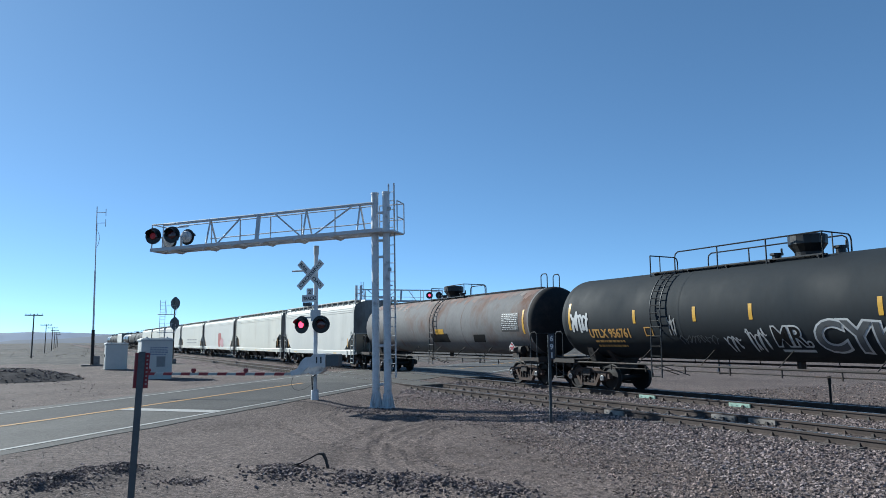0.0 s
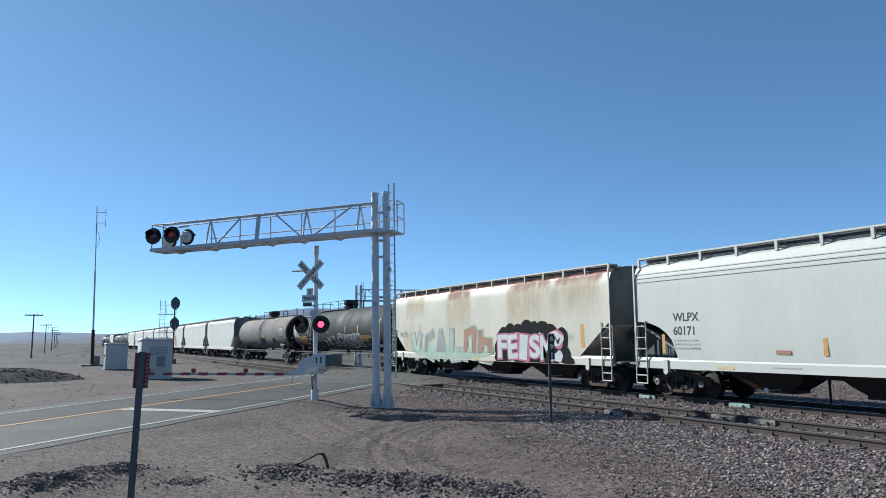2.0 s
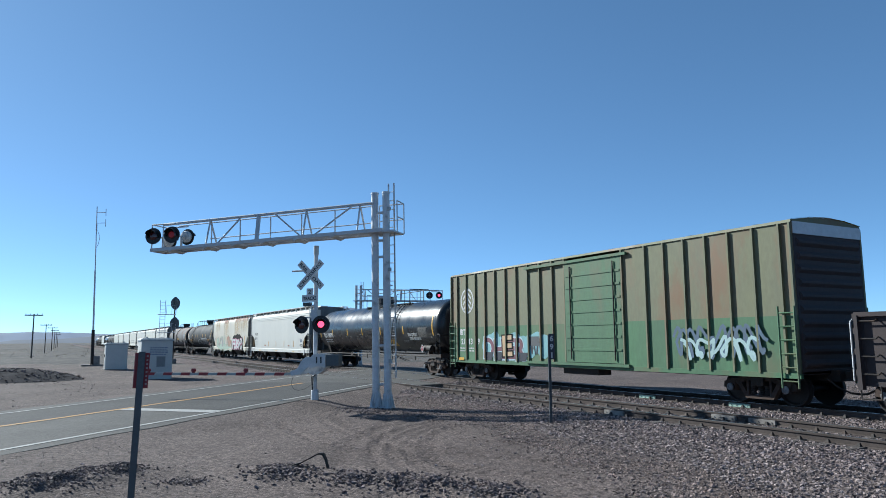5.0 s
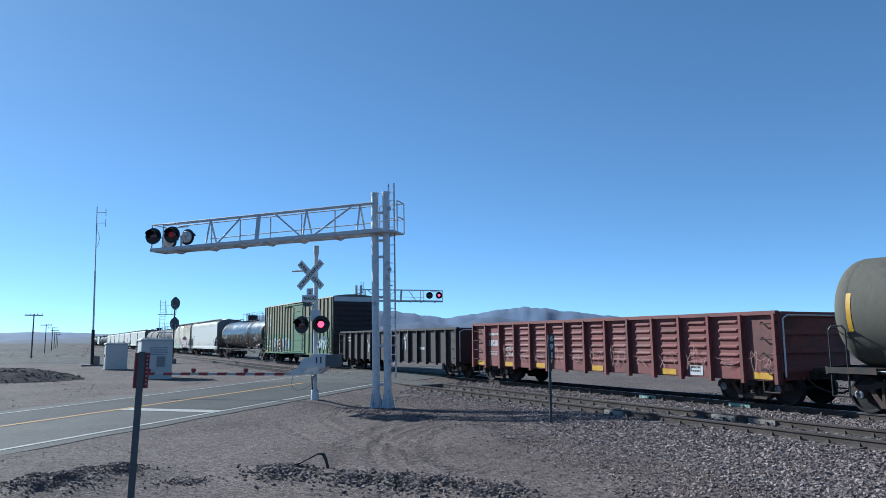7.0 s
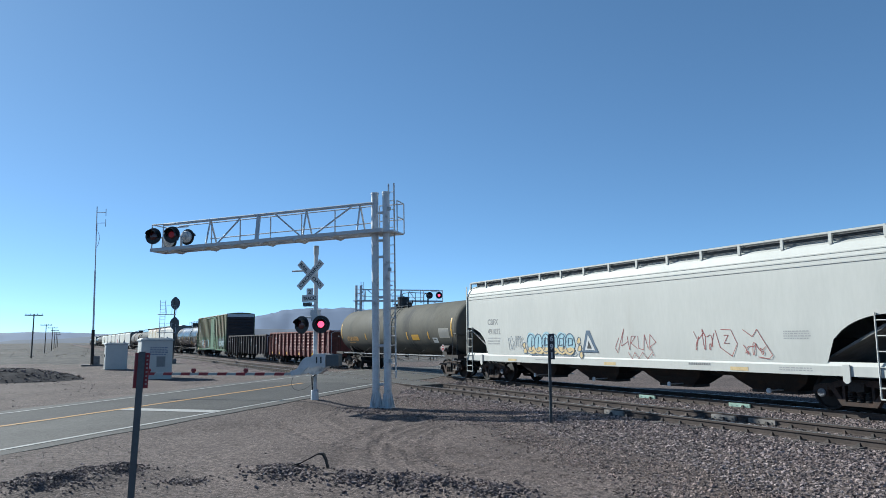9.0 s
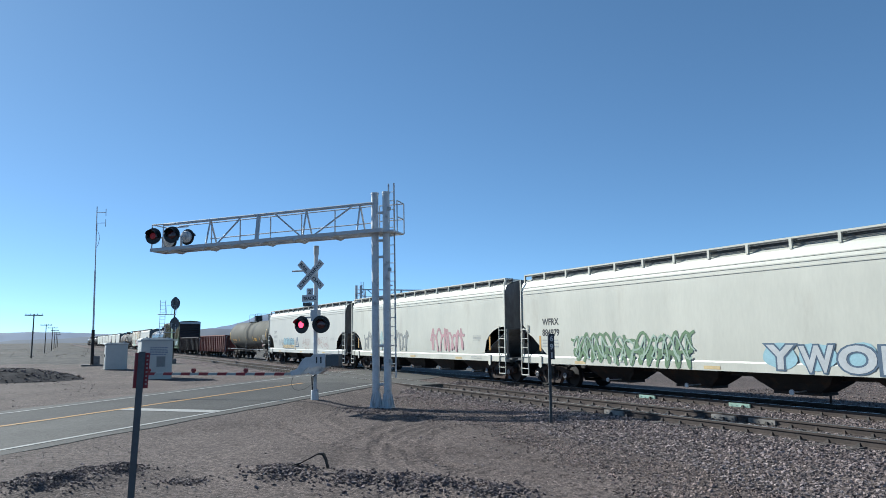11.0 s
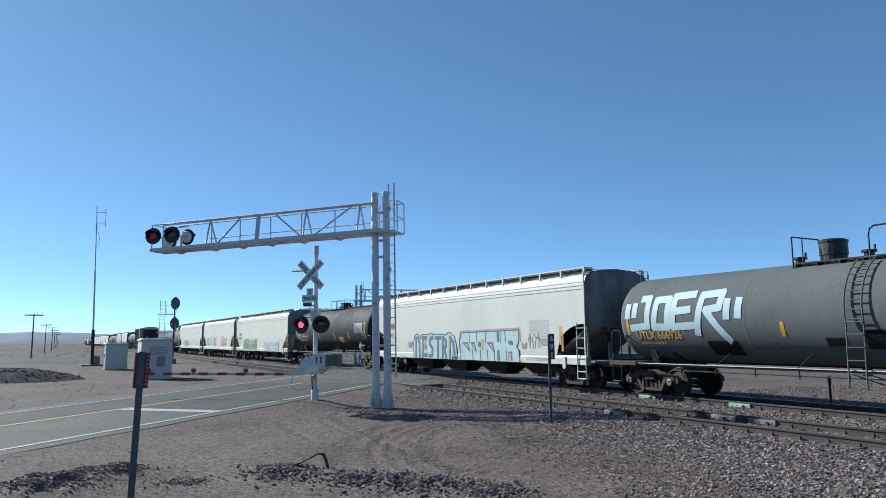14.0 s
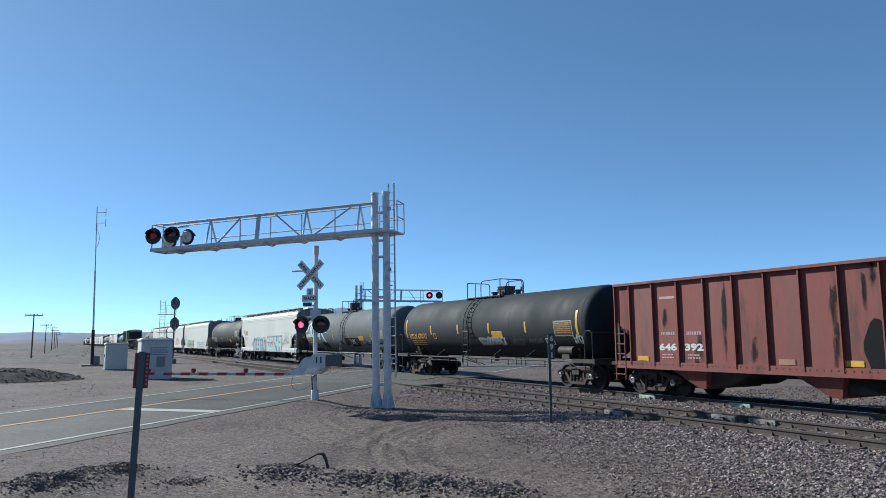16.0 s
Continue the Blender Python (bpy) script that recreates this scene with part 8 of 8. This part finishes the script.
    pts = [(-0.62, -0.4, 1.0), (-0.70, -0.4, 0.72), (-0.6, -0.4, 0.55), (-0.42, -0.4, 0.50), (-0.2, -0.3, 0.55), (-0.05, -0.1, 0.7)]
    pipe(bm, pts, 0.006)
    pipe(bm, [(-0.03, -0.11, 0.5), (-0.06, -0.11, 0.95), (0.1, -0.2, 1.0)], 0.025)
    part("cable", bm, M_BLACK, t)


def build_milepost():
    t = thing("milepost", "dark steel post with a narrow numbered blade beside the ballast", "milepost", m=pose(-14.75, 11.25, -0.31, 0, 0, 62))
    bm = B()
    slab_x(bm, [(-0.02, 0), (0.02, 0), (0.02, 2.28), (-0.02, 2.28)], -0.035, -0.022)
    slab_x(bm, [(-0.02, 0), (0.02, 0), (0.02, 2.28), (-0.02, 2.28)], 0.022, 0.035)
    box(bm, -0.035, 0.035, 0.012, 0.022, 0, 2.28)
    part("post", bm, M_GALV_DARK, t)
    bm = B()
    box(bm, -0.02, 0.13, -0.045, -0.035, 1.66, 2.32)
    blade = part("blade", bm, mat("dark_sign_blade", (0.03, 0.035, 0.05), 0.5, var=0.15), t, "dark blade with white digits")
    for k, d in enumerate("691"):
        flat_text((d, 0.19, 0.008), M_WHITE, blade, 0.055, 2.20 - 0.215 * k, -0.049, 0.09 if d != "1" else 0.035)


def build_marker_post():
    t = thing("marker_post", "grey steel post with red and white reflector beside the road", "marker post", m=pose(-7.0, 0.635, -0.34, 0, 0, 84) @ pose(0, 0, 0, 0, 1.6, 0))
    bm = B()
    slab_x(bm, [(-0.02, 0), (0.02, 0), (0.02, 2.13), (-0.02, 2.13)], -0.029, -0.024)
    slab_x(bm, [(-0.02, 0), (0.02, 0), (0.02, 2.13), (-0.02, 2.13)], 0.024, 0.029)
    box(bm, -0.026, 0.026, -0.022, -0.016, 0, 2.13)
    part("post", bm, M_GALV_DARK, t)
    bm = B()
    loft(bm, [[(-0.058, 0.03, z), (-0.052, 0.022, z), (0.066, 0.022, z), (0.070, 0.03, z)] for z in (1.80, 2.12)])
    r = part("reflector_panel", bm, M_REDW, t, "red reflector panel with white marks")
    bm = B()
    for k in range(8):
        z = 1.83 + k * 0.036
        box(bm, 0.042, 0.058, 0.017, 0.0215, z, z + 0.016)
    part("white_marks", bm, M_PINKISH, r)


# ---- huts, masts and poles ----
def build_hut(x, y0, y1, z0, z1, depth, label, panel):
    t = thing("equipment_hut", label, "equipment hut", "signal huts beside the track")
    bm = B()
    box(bm, x - depth, x, y0, y1, z0 + 0.06, z1 - 0.06)
    bmesh.ops.bevel(bm, geom=[e for e in bm.edges if abs(e.verts[0].co.z - e.verts[1].co.z) > 1], offset=0.02, segments=1, affect="EDGES")
    part("body", bm, M_HUT, t)
    bm = B()
    loft(bm, [[(x - depth - 0.06, y0 - 0.06, z1 - 0.08), (x + 0.06, y0 - 0.06, z1 - 0.08), (x + 0.06, y1 + 0.06, z1 - 0.08), (x - depth - 0.06, y1 + 0.06, z1 - 0.08)],
              [(x - depth - 0.06, y0 - 0.06, z1), (x + 0.06, y0 - 0.06, z1), (x + 0.06, y1 + 0.06, z1), (x - depth - 0.06, y1 + 0.06, z1)],
              [(x - depth + 0.1, y0 + 0.1, z1 + 0.08), (x - 0.1, y0 + 0.1, z1 + 0.08), (x - 0.1, y1 - 0.1, z1 + 0.08), (x - depth + 0.1, y1 - 0.1, z1 + 0.08)]])
    part("roof", bm, M_WHITE_TAPE, t, "white overhanging roof")
    bm = B()
    box(bm, x - depth - 0.1, x + 0.1, y0 - 0.1, y1 + 0.1, z0 - 0.2, z0 + 0.06)
    part("base", bm, M_CONCRETE, t, "concrete base")
    for y in (y0 + 0.3, y1 - 0.3):
        bm = B()
        rod(bm, (x - 0.2, y, z1), (x - 0.2, y, z1 + 0.16), 0.05, 8)
        part("lifting_eye", bm, M_WHITE_TAPE, t)
    bm = B()
    box(bm, x - depth * 0.8, x - depth * 0.3, y0 - 0.02, y0, z0 + 0.15, z1 - 0.3)
    door = part("door", bm, M_HUT, t, "grey side door")
    bm = B()
    box(bm, x - depth * 0.36, x - depth * 0.33, y0 - 0.06, y0 - 0.02, z0 + 1.0, z0 + 1.2)
    part("handle", bm, M_STEEL_DK, door)
    if panel:
        bm = B()
        box(bm, x + 0.001, x + 0.02, 5.22, 5.68, 0.42, 1.0)
        pn = part("window_sign", bm, M_GREY_LET, t, "grey notice in a pale frame")
        bm = B()
        for y in (5.20, 5.68):
            box(bm, x + 0.001, x + 0.03, y, y + 0.03, 0.40, 1.02)
        for z in (0.39, 1.0):
            box(bm, x + 0.001, x + 0.03, 5.20, 5.71, z, z + 0.03)
        part("sign_frame", bm, M_WHITE_TAPE, pn)
        rnd = random.Random(4)
        for r in range(5):
            bm = B()
            y = 4.85
            while y < 5.75:
                w = rnd.uniform(0.06, 0.16)
                box(bm, x + 0.001, x + 0.006, y, y + w, 1.50 - r * 0.10, 1.55 - r * 0.10)
                y += w + 0.05
            part("lettering", bm, M_BLUE_INK, t)
    else:
        for k in range(3):
            bm = B()
            box(bm, x + 0.001, x + 0.012, y0 + (y1 - y0) * (k + 0.9) / 4, y0 + (y1 - y0) * (k + 0.9) / 4 + 0.02, z0 + 0.1, z1 - 0.12)
            part("seam", bm, M_HUT, t)


M_BLUE_INK = mat("blue_print", (0.16, 0.22, 0.36), 0.6, var=0.1)


def build_masts():
    t = thing("antenna_mast", "tall slim steel radio mast with a two-bay antenna", "radio mast", m=pose(-72.6, 3.0, -0.31, 1.3))
    bm = B()
    rod(bm, (0, 0, 0), (0, 0, 3.3), 0.16, 12, 0.14)
    part("lower_mast", bm, M_STEEL_DK, t)
    bm = B()
    rod(bm, (0, 0, 3.3), (0, 0, 8.8), 0.085, 10, 0.075)
    part("middle_mast", bm, M_GALV, t)
    bm = B()
    rod(bm, (0, 0, 8.8), (0, 0, 14.9), 0.05, 8, 0.04)
    rod(bm, (0, 0, 12.6), (0, 0, 13.2), 0.07, 8)
    part("upper_mast", bm, M_GALV, t)
    bm = B()
    for z in (14.3, 13.3):
        rod(bm, (0, 0, z), (0.4, 0.75, z), 0.028, 6)
        rod(bm, (0.4, 0.75, z - 0.35), (0.4, 0.75, z + 0.35), 0.03, 6)
    pipe(bm, [(0.05, 0.1, 12.6), (0.15, 0.3, 12.0), (0.1, 0.2, 11.3), (0, 0.05, 11.0)], 0.02)
    part("antenna", bm, M_GALV, t, "folded dipole antenna")
    bm = B()
    box(bm, -0.5, 0.5, -0.9, 0.9, -0.1, 0.14)
    box(bm, 0.1, 0.4, 0.1, 0.6, 0.14, 0.9)
    part("base", bm, M_CONCRETE, t)
    # roadside utility poles
    bm = B()
    rod(bm, (0, 0, -0.2), (0, 0, 6.2), 0.11, 10, 0.08)
    pole = thing("utility_pole", "weathered wooden utility pole with one crossarm", "utility pole", "line of utility poles", pose(-115.3, -3.0, -0.31))
    part("shaft", bm, M_WOOD, pole, smooth=True)
    bm = B()
    box(bm, -0.06, 0.06, -1.15, 1.15, 5.95, 6.1)
    part("crossarm", bm, M_WOOD, pole)
    for y in (-1.0, -0.4, 0.4, 1.0):
        bm = B()
        rod(bm, (0, y, 6.1), (0, y, 6.28), 0.05, 8, 0.03)
        part("insulator", bm, M_GALV, pole)
    for x, y in ((-177, -2.15), (-212, -1.05), (-256, -0.6), (-318, -0.1), (-385, 0.5)):
        copy_thing(pole, pose(x, y, -0.4))
    # two-headed railway signal beyond the hut
    t = thing("railway_signal", "grey signal mast with two black heads and a ladder", "railway signal", m=pose(-75, 10.3, -0.31))
    bm = B()
    rod(bm, (0, 0.0, 0), (0, 0.0, 6.5), 0.07, 10)
    part("mast", bm, M_STEEL_DK, t)
    for z in (6.0, 3.98):
        bm = B()
        out = [(0.44 * math.cos(a) * (0.8 if abs(math.sin(a)) > 0.8 else 1), z + 0.66 * math.sin(a)) for a in [2 * math.pi * i / 20 for i in range(20)]]
        slab_x(bm, [(y + 0.02, zz) for y, zz in out], 0.10, 0.14)
        slab_x(bm, [(y * 0.5, z + (zz - z) * 0.75) for y, zz in out], -0.22, 0.10)
        head = part("signal_head", bm, M_SIGNAL, t, "black signal head, greyed by haze in its colour")
        for k in (-0.3, 0.0, 0.3):
            bm = B()
            rod(bm, (0.14, 0.02, z + k), (0.36, 0.02, z + k), 0.11, 10)
            part("visor", bm, M_SIGNAL, head)
    bm = B()
    for y in (-1.36, -0.88):
        rod(bm, (-0.1, y, 0.4), (-0.1, y, 6.3), 0.025, 6)
    for i in range(17):
        rod(bm, (-0.1, -1.36, 0.5 + i * 0.35), (-0.1, -0.88, 0.5 + i * 0.35), 0.018, 6)
    part("ladder", bm, M_GALV, t)
    for z in (4.9, 3.1):
        bm = B()
        box(bm, -0.4, 0.3, -1.6, 0.1, z - 0.04, z)
        for y in (-0.8, -0.3, 0.1):
            rod(bm, (0.25, y, z), (0.25, y, z + 0.9), 0.02, 6)
        pipe(bm, [(0.25, -0.8, z + 0.9), (0.25, 0.1, z + 0.9)], 0.02)
        part("platform", bm, M_GALV, t)
    bm = B()
    box(bm, -0.3, 0.3, -0.3, 0.3, -0.1, 0.5)
    part("base", bm, M_CONCRETE, t)
    # short post beyond the far track
    bm = B()
    rod(bm, (0, 0, 0), (0, 0, 0.95), 0.035, 8)
    box(bm, -0.05, 0.05, -0.015, 0.015, 0.7, 0.95)
    single("track_marker", bm, M_STEEL_DK, "short dark steel post beyond the tracks", "marker post", m=pose(-13.4, 20.9, -0.27))


# ---- loose things on the ground ----
def build_debris():
    t = thing("bent_steel_strap", "rusty steel strap bent to an arch on the gravel", "scrap metal", m=pose(-11.75, 3.95, -0.30, 0, 0, 55))
    bm = B()
    pts = [(-0.55, 0.0, 0.02), (-0.25, 0.02, 0.10), (0.06, 0.02, 0.26), (0.14, 0.0, 0.26), (0.20, -0.02, 0.16), (0.26, -0.06, -0.02)]
    rings = []
    for i, p in enumerate(pts):
        rings.append([(p[0], p[1] - 0.05, p[2]), (p[0], p[1] + 0.05, p[2]), (p[0] + 0.012, p[1] + 0.05, p[2] + 0.03), (p[0] + 0.012, p[1] - 0.05, p[2] + 0.03)])
    loft(bm, rings)
    part("strap", bm, M_STEEL_DK, t)


def stone_field(name, spots, material, label, seed):
    """Crushed stones, each a blunt irregular lump, as one heap of stuff. spots: x, y, z, size."""
    rnd = np.random.RandomState(seed)
    base = np.array([(i, j, k) for k in (-1, 1) for j in (-1, 1) for i in (-1, 1)], dtype=float) * 0.66
    tri = np.array([(0, 2, 3), (0, 3, 1), (4, 5, 7), (4, 7, 6), (0, 1, 5), (0, 5, 4), (2, 6, 7), (2, 7, 3), (0, 4, 6), (0, 6, 2), (1, 3, 7), (1, 7, 5)])
    n = len(spots)
    sp = np.array(spots)
    v = base[None] * (1 + rnd.uniform(-0.45, 0.3, (n, 8, 1))) + rnd.uniform(-0.26, 0.26, (n, 8, 3))
    v *= (sp[:, 3, None] * rnd.uniform(0.7, 1.3, (n, 1)))[:, None, :] * np.stack([np.ones(n), rnd.uniform(0.6, 1.0, n), rnd.uniform(0.5, 0.85, n)], 1)[:, None, :]
    tip = rnd.uniform(-0.5, 0.5, (n, 1))
    v[:, :, 2] += v[:, :, 0] * tip
    a = rnd.uniform(0, 6.283, n)
    c, s = np.cos(a)[:, None], np.sin(a)[:, None]
    x, y = v[:, :, 0] * c - v[:, :, 1] * s, v[:, :, 0] * s + v[:, :, 1] * c
    v = np.stack([x, y, v[:, :, 2]], 2) + sp[:, None, :3]
    faces = (tri[None] + (np.arange(n) * 8)[:, None, None]).reshape(-1, 3)
    me = bpy.data.meshes.new(name)
    me.from_pydata(v.reshape(-1, 3).tolist(), [], faces.tolist())
    me.materials.append(material)
    return tagged(new(name, me), label, "gravel", kind="stuff")


def bed_z(y):
    for (ya, za), (yb, zb) in zip(((9.0, -0.31), (10.3, -0.36), (11.7, -0.22), (12.3, -0.172), (20.1, -0.172), (20.8, -0.22)), ((10.3, -0.36), (11.7, -0.22), (12.3, -0.172), (20.1, -0.172), (20.8, -0.22), (22.2, -0.36))):
        if ya <= y <= yb:
            return za + (zb - za) * (y - ya) / (yb - ya)
    return -0.31


def build_stones():
    rnd = random.Random(11)
    light, dark, brown = [], [], []
    # shoulder and track bed, thinning out on the dirt side
    for _ in range(100000):
        x = -rnd.random() ** 1.35 * 34 + 0.5
        y = rnd.uniform(7.0, 17.6)
        edge = max(7.2, min(10.6, 9.9 - (x + 16.7) * 0.24)) + 0.6 * noise.noise(Vector((x * 0.5, y * 0.3, 4)))
        if y < edge and rnd.random() > math.exp(-(edge - y) * 3.2):
            continue
        if -5.2 < road_uv(x, y)[1] < 5.0:
            continue
        rail = min(abs(y - N_TRACK + HALF_GAUGE), abs(y - N_TRACK - HALF_GAUGE), abs(y - F_TRACK + HALF_GAUGE))
        if rail < 0.11:
            continue
        z = max(bed_z(y), ground_z(x, y)) + 0.006
        if y < edge + 1.3 + 1.2 * noise.noise(Vector((x * 0.4, y * 0.4, 2))):      # finer and browner where it runs out into the dirt
            brown.append((x, y, z, rnd.uniform(0.009, 0.026)))
        else:
            (light if rnd.random() < 0.7 else dark).append((x, y, z, rnd.uniform(0.013, 0.036)))
    # coarse gravel on the far side of the tracks
    for _ in range(16000):
        x, y = rnd.uniform(-20, 14), 20.3 + 14 * rnd.random() ** 1.5
        if not -5.4 < road_uv(x, y)[1] < 5.2:
            (brown if rnd.random() < 0.6 else dark).append((x, y, max(bed_z(y), ground_z(x, y)) + 0.006, rnd.uniform(0.014, 0.045)))
    # small stones strewn over the dirt
    for _ in range(26000):
        x, y = -rnd.random() ** 1.2 * 26 - 3, rnd.uniform(-1.5, 10.5)
        if -5.4 < road_uv(x, y)[1] < 4.9 or noise.noise(Vector((x * 0.5, y * 0.5, 8))) < rnd.uniform(-0.5, 0.35):
            continue
        light.append((x, y, ground_z(x, y) + 0.002, rnd.uniform(0.004, 0.012) if rnd.random() < 0.975 else rnd.uniform(0.018, 0.032)))
    # clods and gravel between the road and the huts, and over the dark pile
    for _ in range(2600):
        x, y = rnd.uniform(-58, -27), rnd.uniform(-7, 9)
        if -30 < road_uv(x, y)[1] < -4.6 and noise.noise(Vector((x * 0.35, y * 0.35, 6))) > rnd.uniform(-0.4, 0.3):
            (light if rnd.random() < 0.6 else dark).append((x, y, ground_z(x, y), rnd.uniform(0.012, 0.034)))
    for _ in range(1500):
        u, v = rnd.uniform(-1, 1), rnd.uniform(-1, 1)
        if u * u + v * v < 0.95:
            dark.append((-50 + 5.5 * v + u * 1.5, -2.6 + u * 4.6, -0.42 + 0.75 * (1 - u * u - v * v), rnd.uniform(0.03, 0.085)))
    # heaps of dark rubble in the foreground and round the masts
    for cx, cy, rx, ry, n, sz in RUBBLE:
        for _ in range(n):
            a, d = rnd.uniform(0, 6.283), abs(rnd.gauss(0, 0.5))
            x, y = cx + rx * d * math.cos(a), cy + ry * d * math.sin(a)
            dark.append((x, y, ground_z(x, y) + 0.012, rnd.uniform(0.4, 1.0) * sz))
    stone_field("ballast_stones", light, M_STONE, "grey and pinkish crushed ballast stones", 3)
    stone_field("fine_stones", brown, M_STONE_BROWN, "fine brownish crushed stones running out into the dirt", 4)
    stone_field("rubble_stones", dark, M_STONE_DARK, "dark crushed stones in low heaps", 5)


def build_pile():
    bm = B()
    rows = []
    for j in range(13):
        row = []
        for i in range(31):
            u, v = i / 15 - 1, j / 6 - 1
            x, y = -50 + 5.5 * v + u * 1.5, -2.6 + u * 4.6
            d = u * u + v * v
            row.append((x, y, -0.42 + 0.75 * max(0, 1 - d) + 0.22 * noise.noise(Vector((x * 1.3, y * 1.3, 3))) * max(0, 1 - d)))
        rows.append(row)
    loft(bm, rows, cap=False, closed=False)
    single("gravel_pile", bm, M_PILE, "low pile of dark crushed gravel beside the road", "gravel pile", smooth=True)


M_PILE = mat("dark_gravel_pile", (0.085, 0.08, 0.082), 1.0, spec=0.02, var=0.5, scale=1.5, fine=12, bump=0.05)


def build_scrub():
    rnd = random.Random(21)
    bm = B()
    for _ in range(1500):
        if rnd.random() < 0.5:
            x, y = rnd.uniform(-300, -115), rnd.uniform(-45, 9)
        else:
            x, y = rnd.uniform(-220, 0), rnd.uniform(70, 160)
        if -7 < road_uv(x, y)[1] < 7:
            continue
        z, r = ground_z(x, y), rnd.uniform(0.08, 0.2)
        for k in range(6):
            a = rnd.uniform(0, 6.28)
            dx, dy = math.cos(a) * r, math.sin(a) * r
            h = r * rnd.uniform(0.4, 0.8)
            vs = [bm.verts.new(p) for p in ((x - dy * 0.2, y + dx * 0.2, z), (x + dy * 0.2, y - dx * 0.2, z), (x + dx + dy * 0.1, y + dy - dx * 0.1, z + h), (x + dx * 0.9, y + dy * 0.9, z + h * 1.1))]
            bm.faces.new(vs)
    tagged(new("scrub", mesh_of("scrub", bm, M_SCRUB)), "dry tan desert scrub", "scrub", kind="stuff")


build_signals()
build_gate()
build_milepost()
build_marker_post()
build_hut(-44.5, 4.36, 6.09, -0.36, 2.0, 2.1, "pale grey metal equipment hut with a notice panel", True)
build_hut(-61.0, 3.42, 5.0, -0.30, 1.74, 1.7, "small pale grey metal equipment hut", False)
build_masts()
build_debris()
build_stones()
build_pile()
build_scrub()


motions()
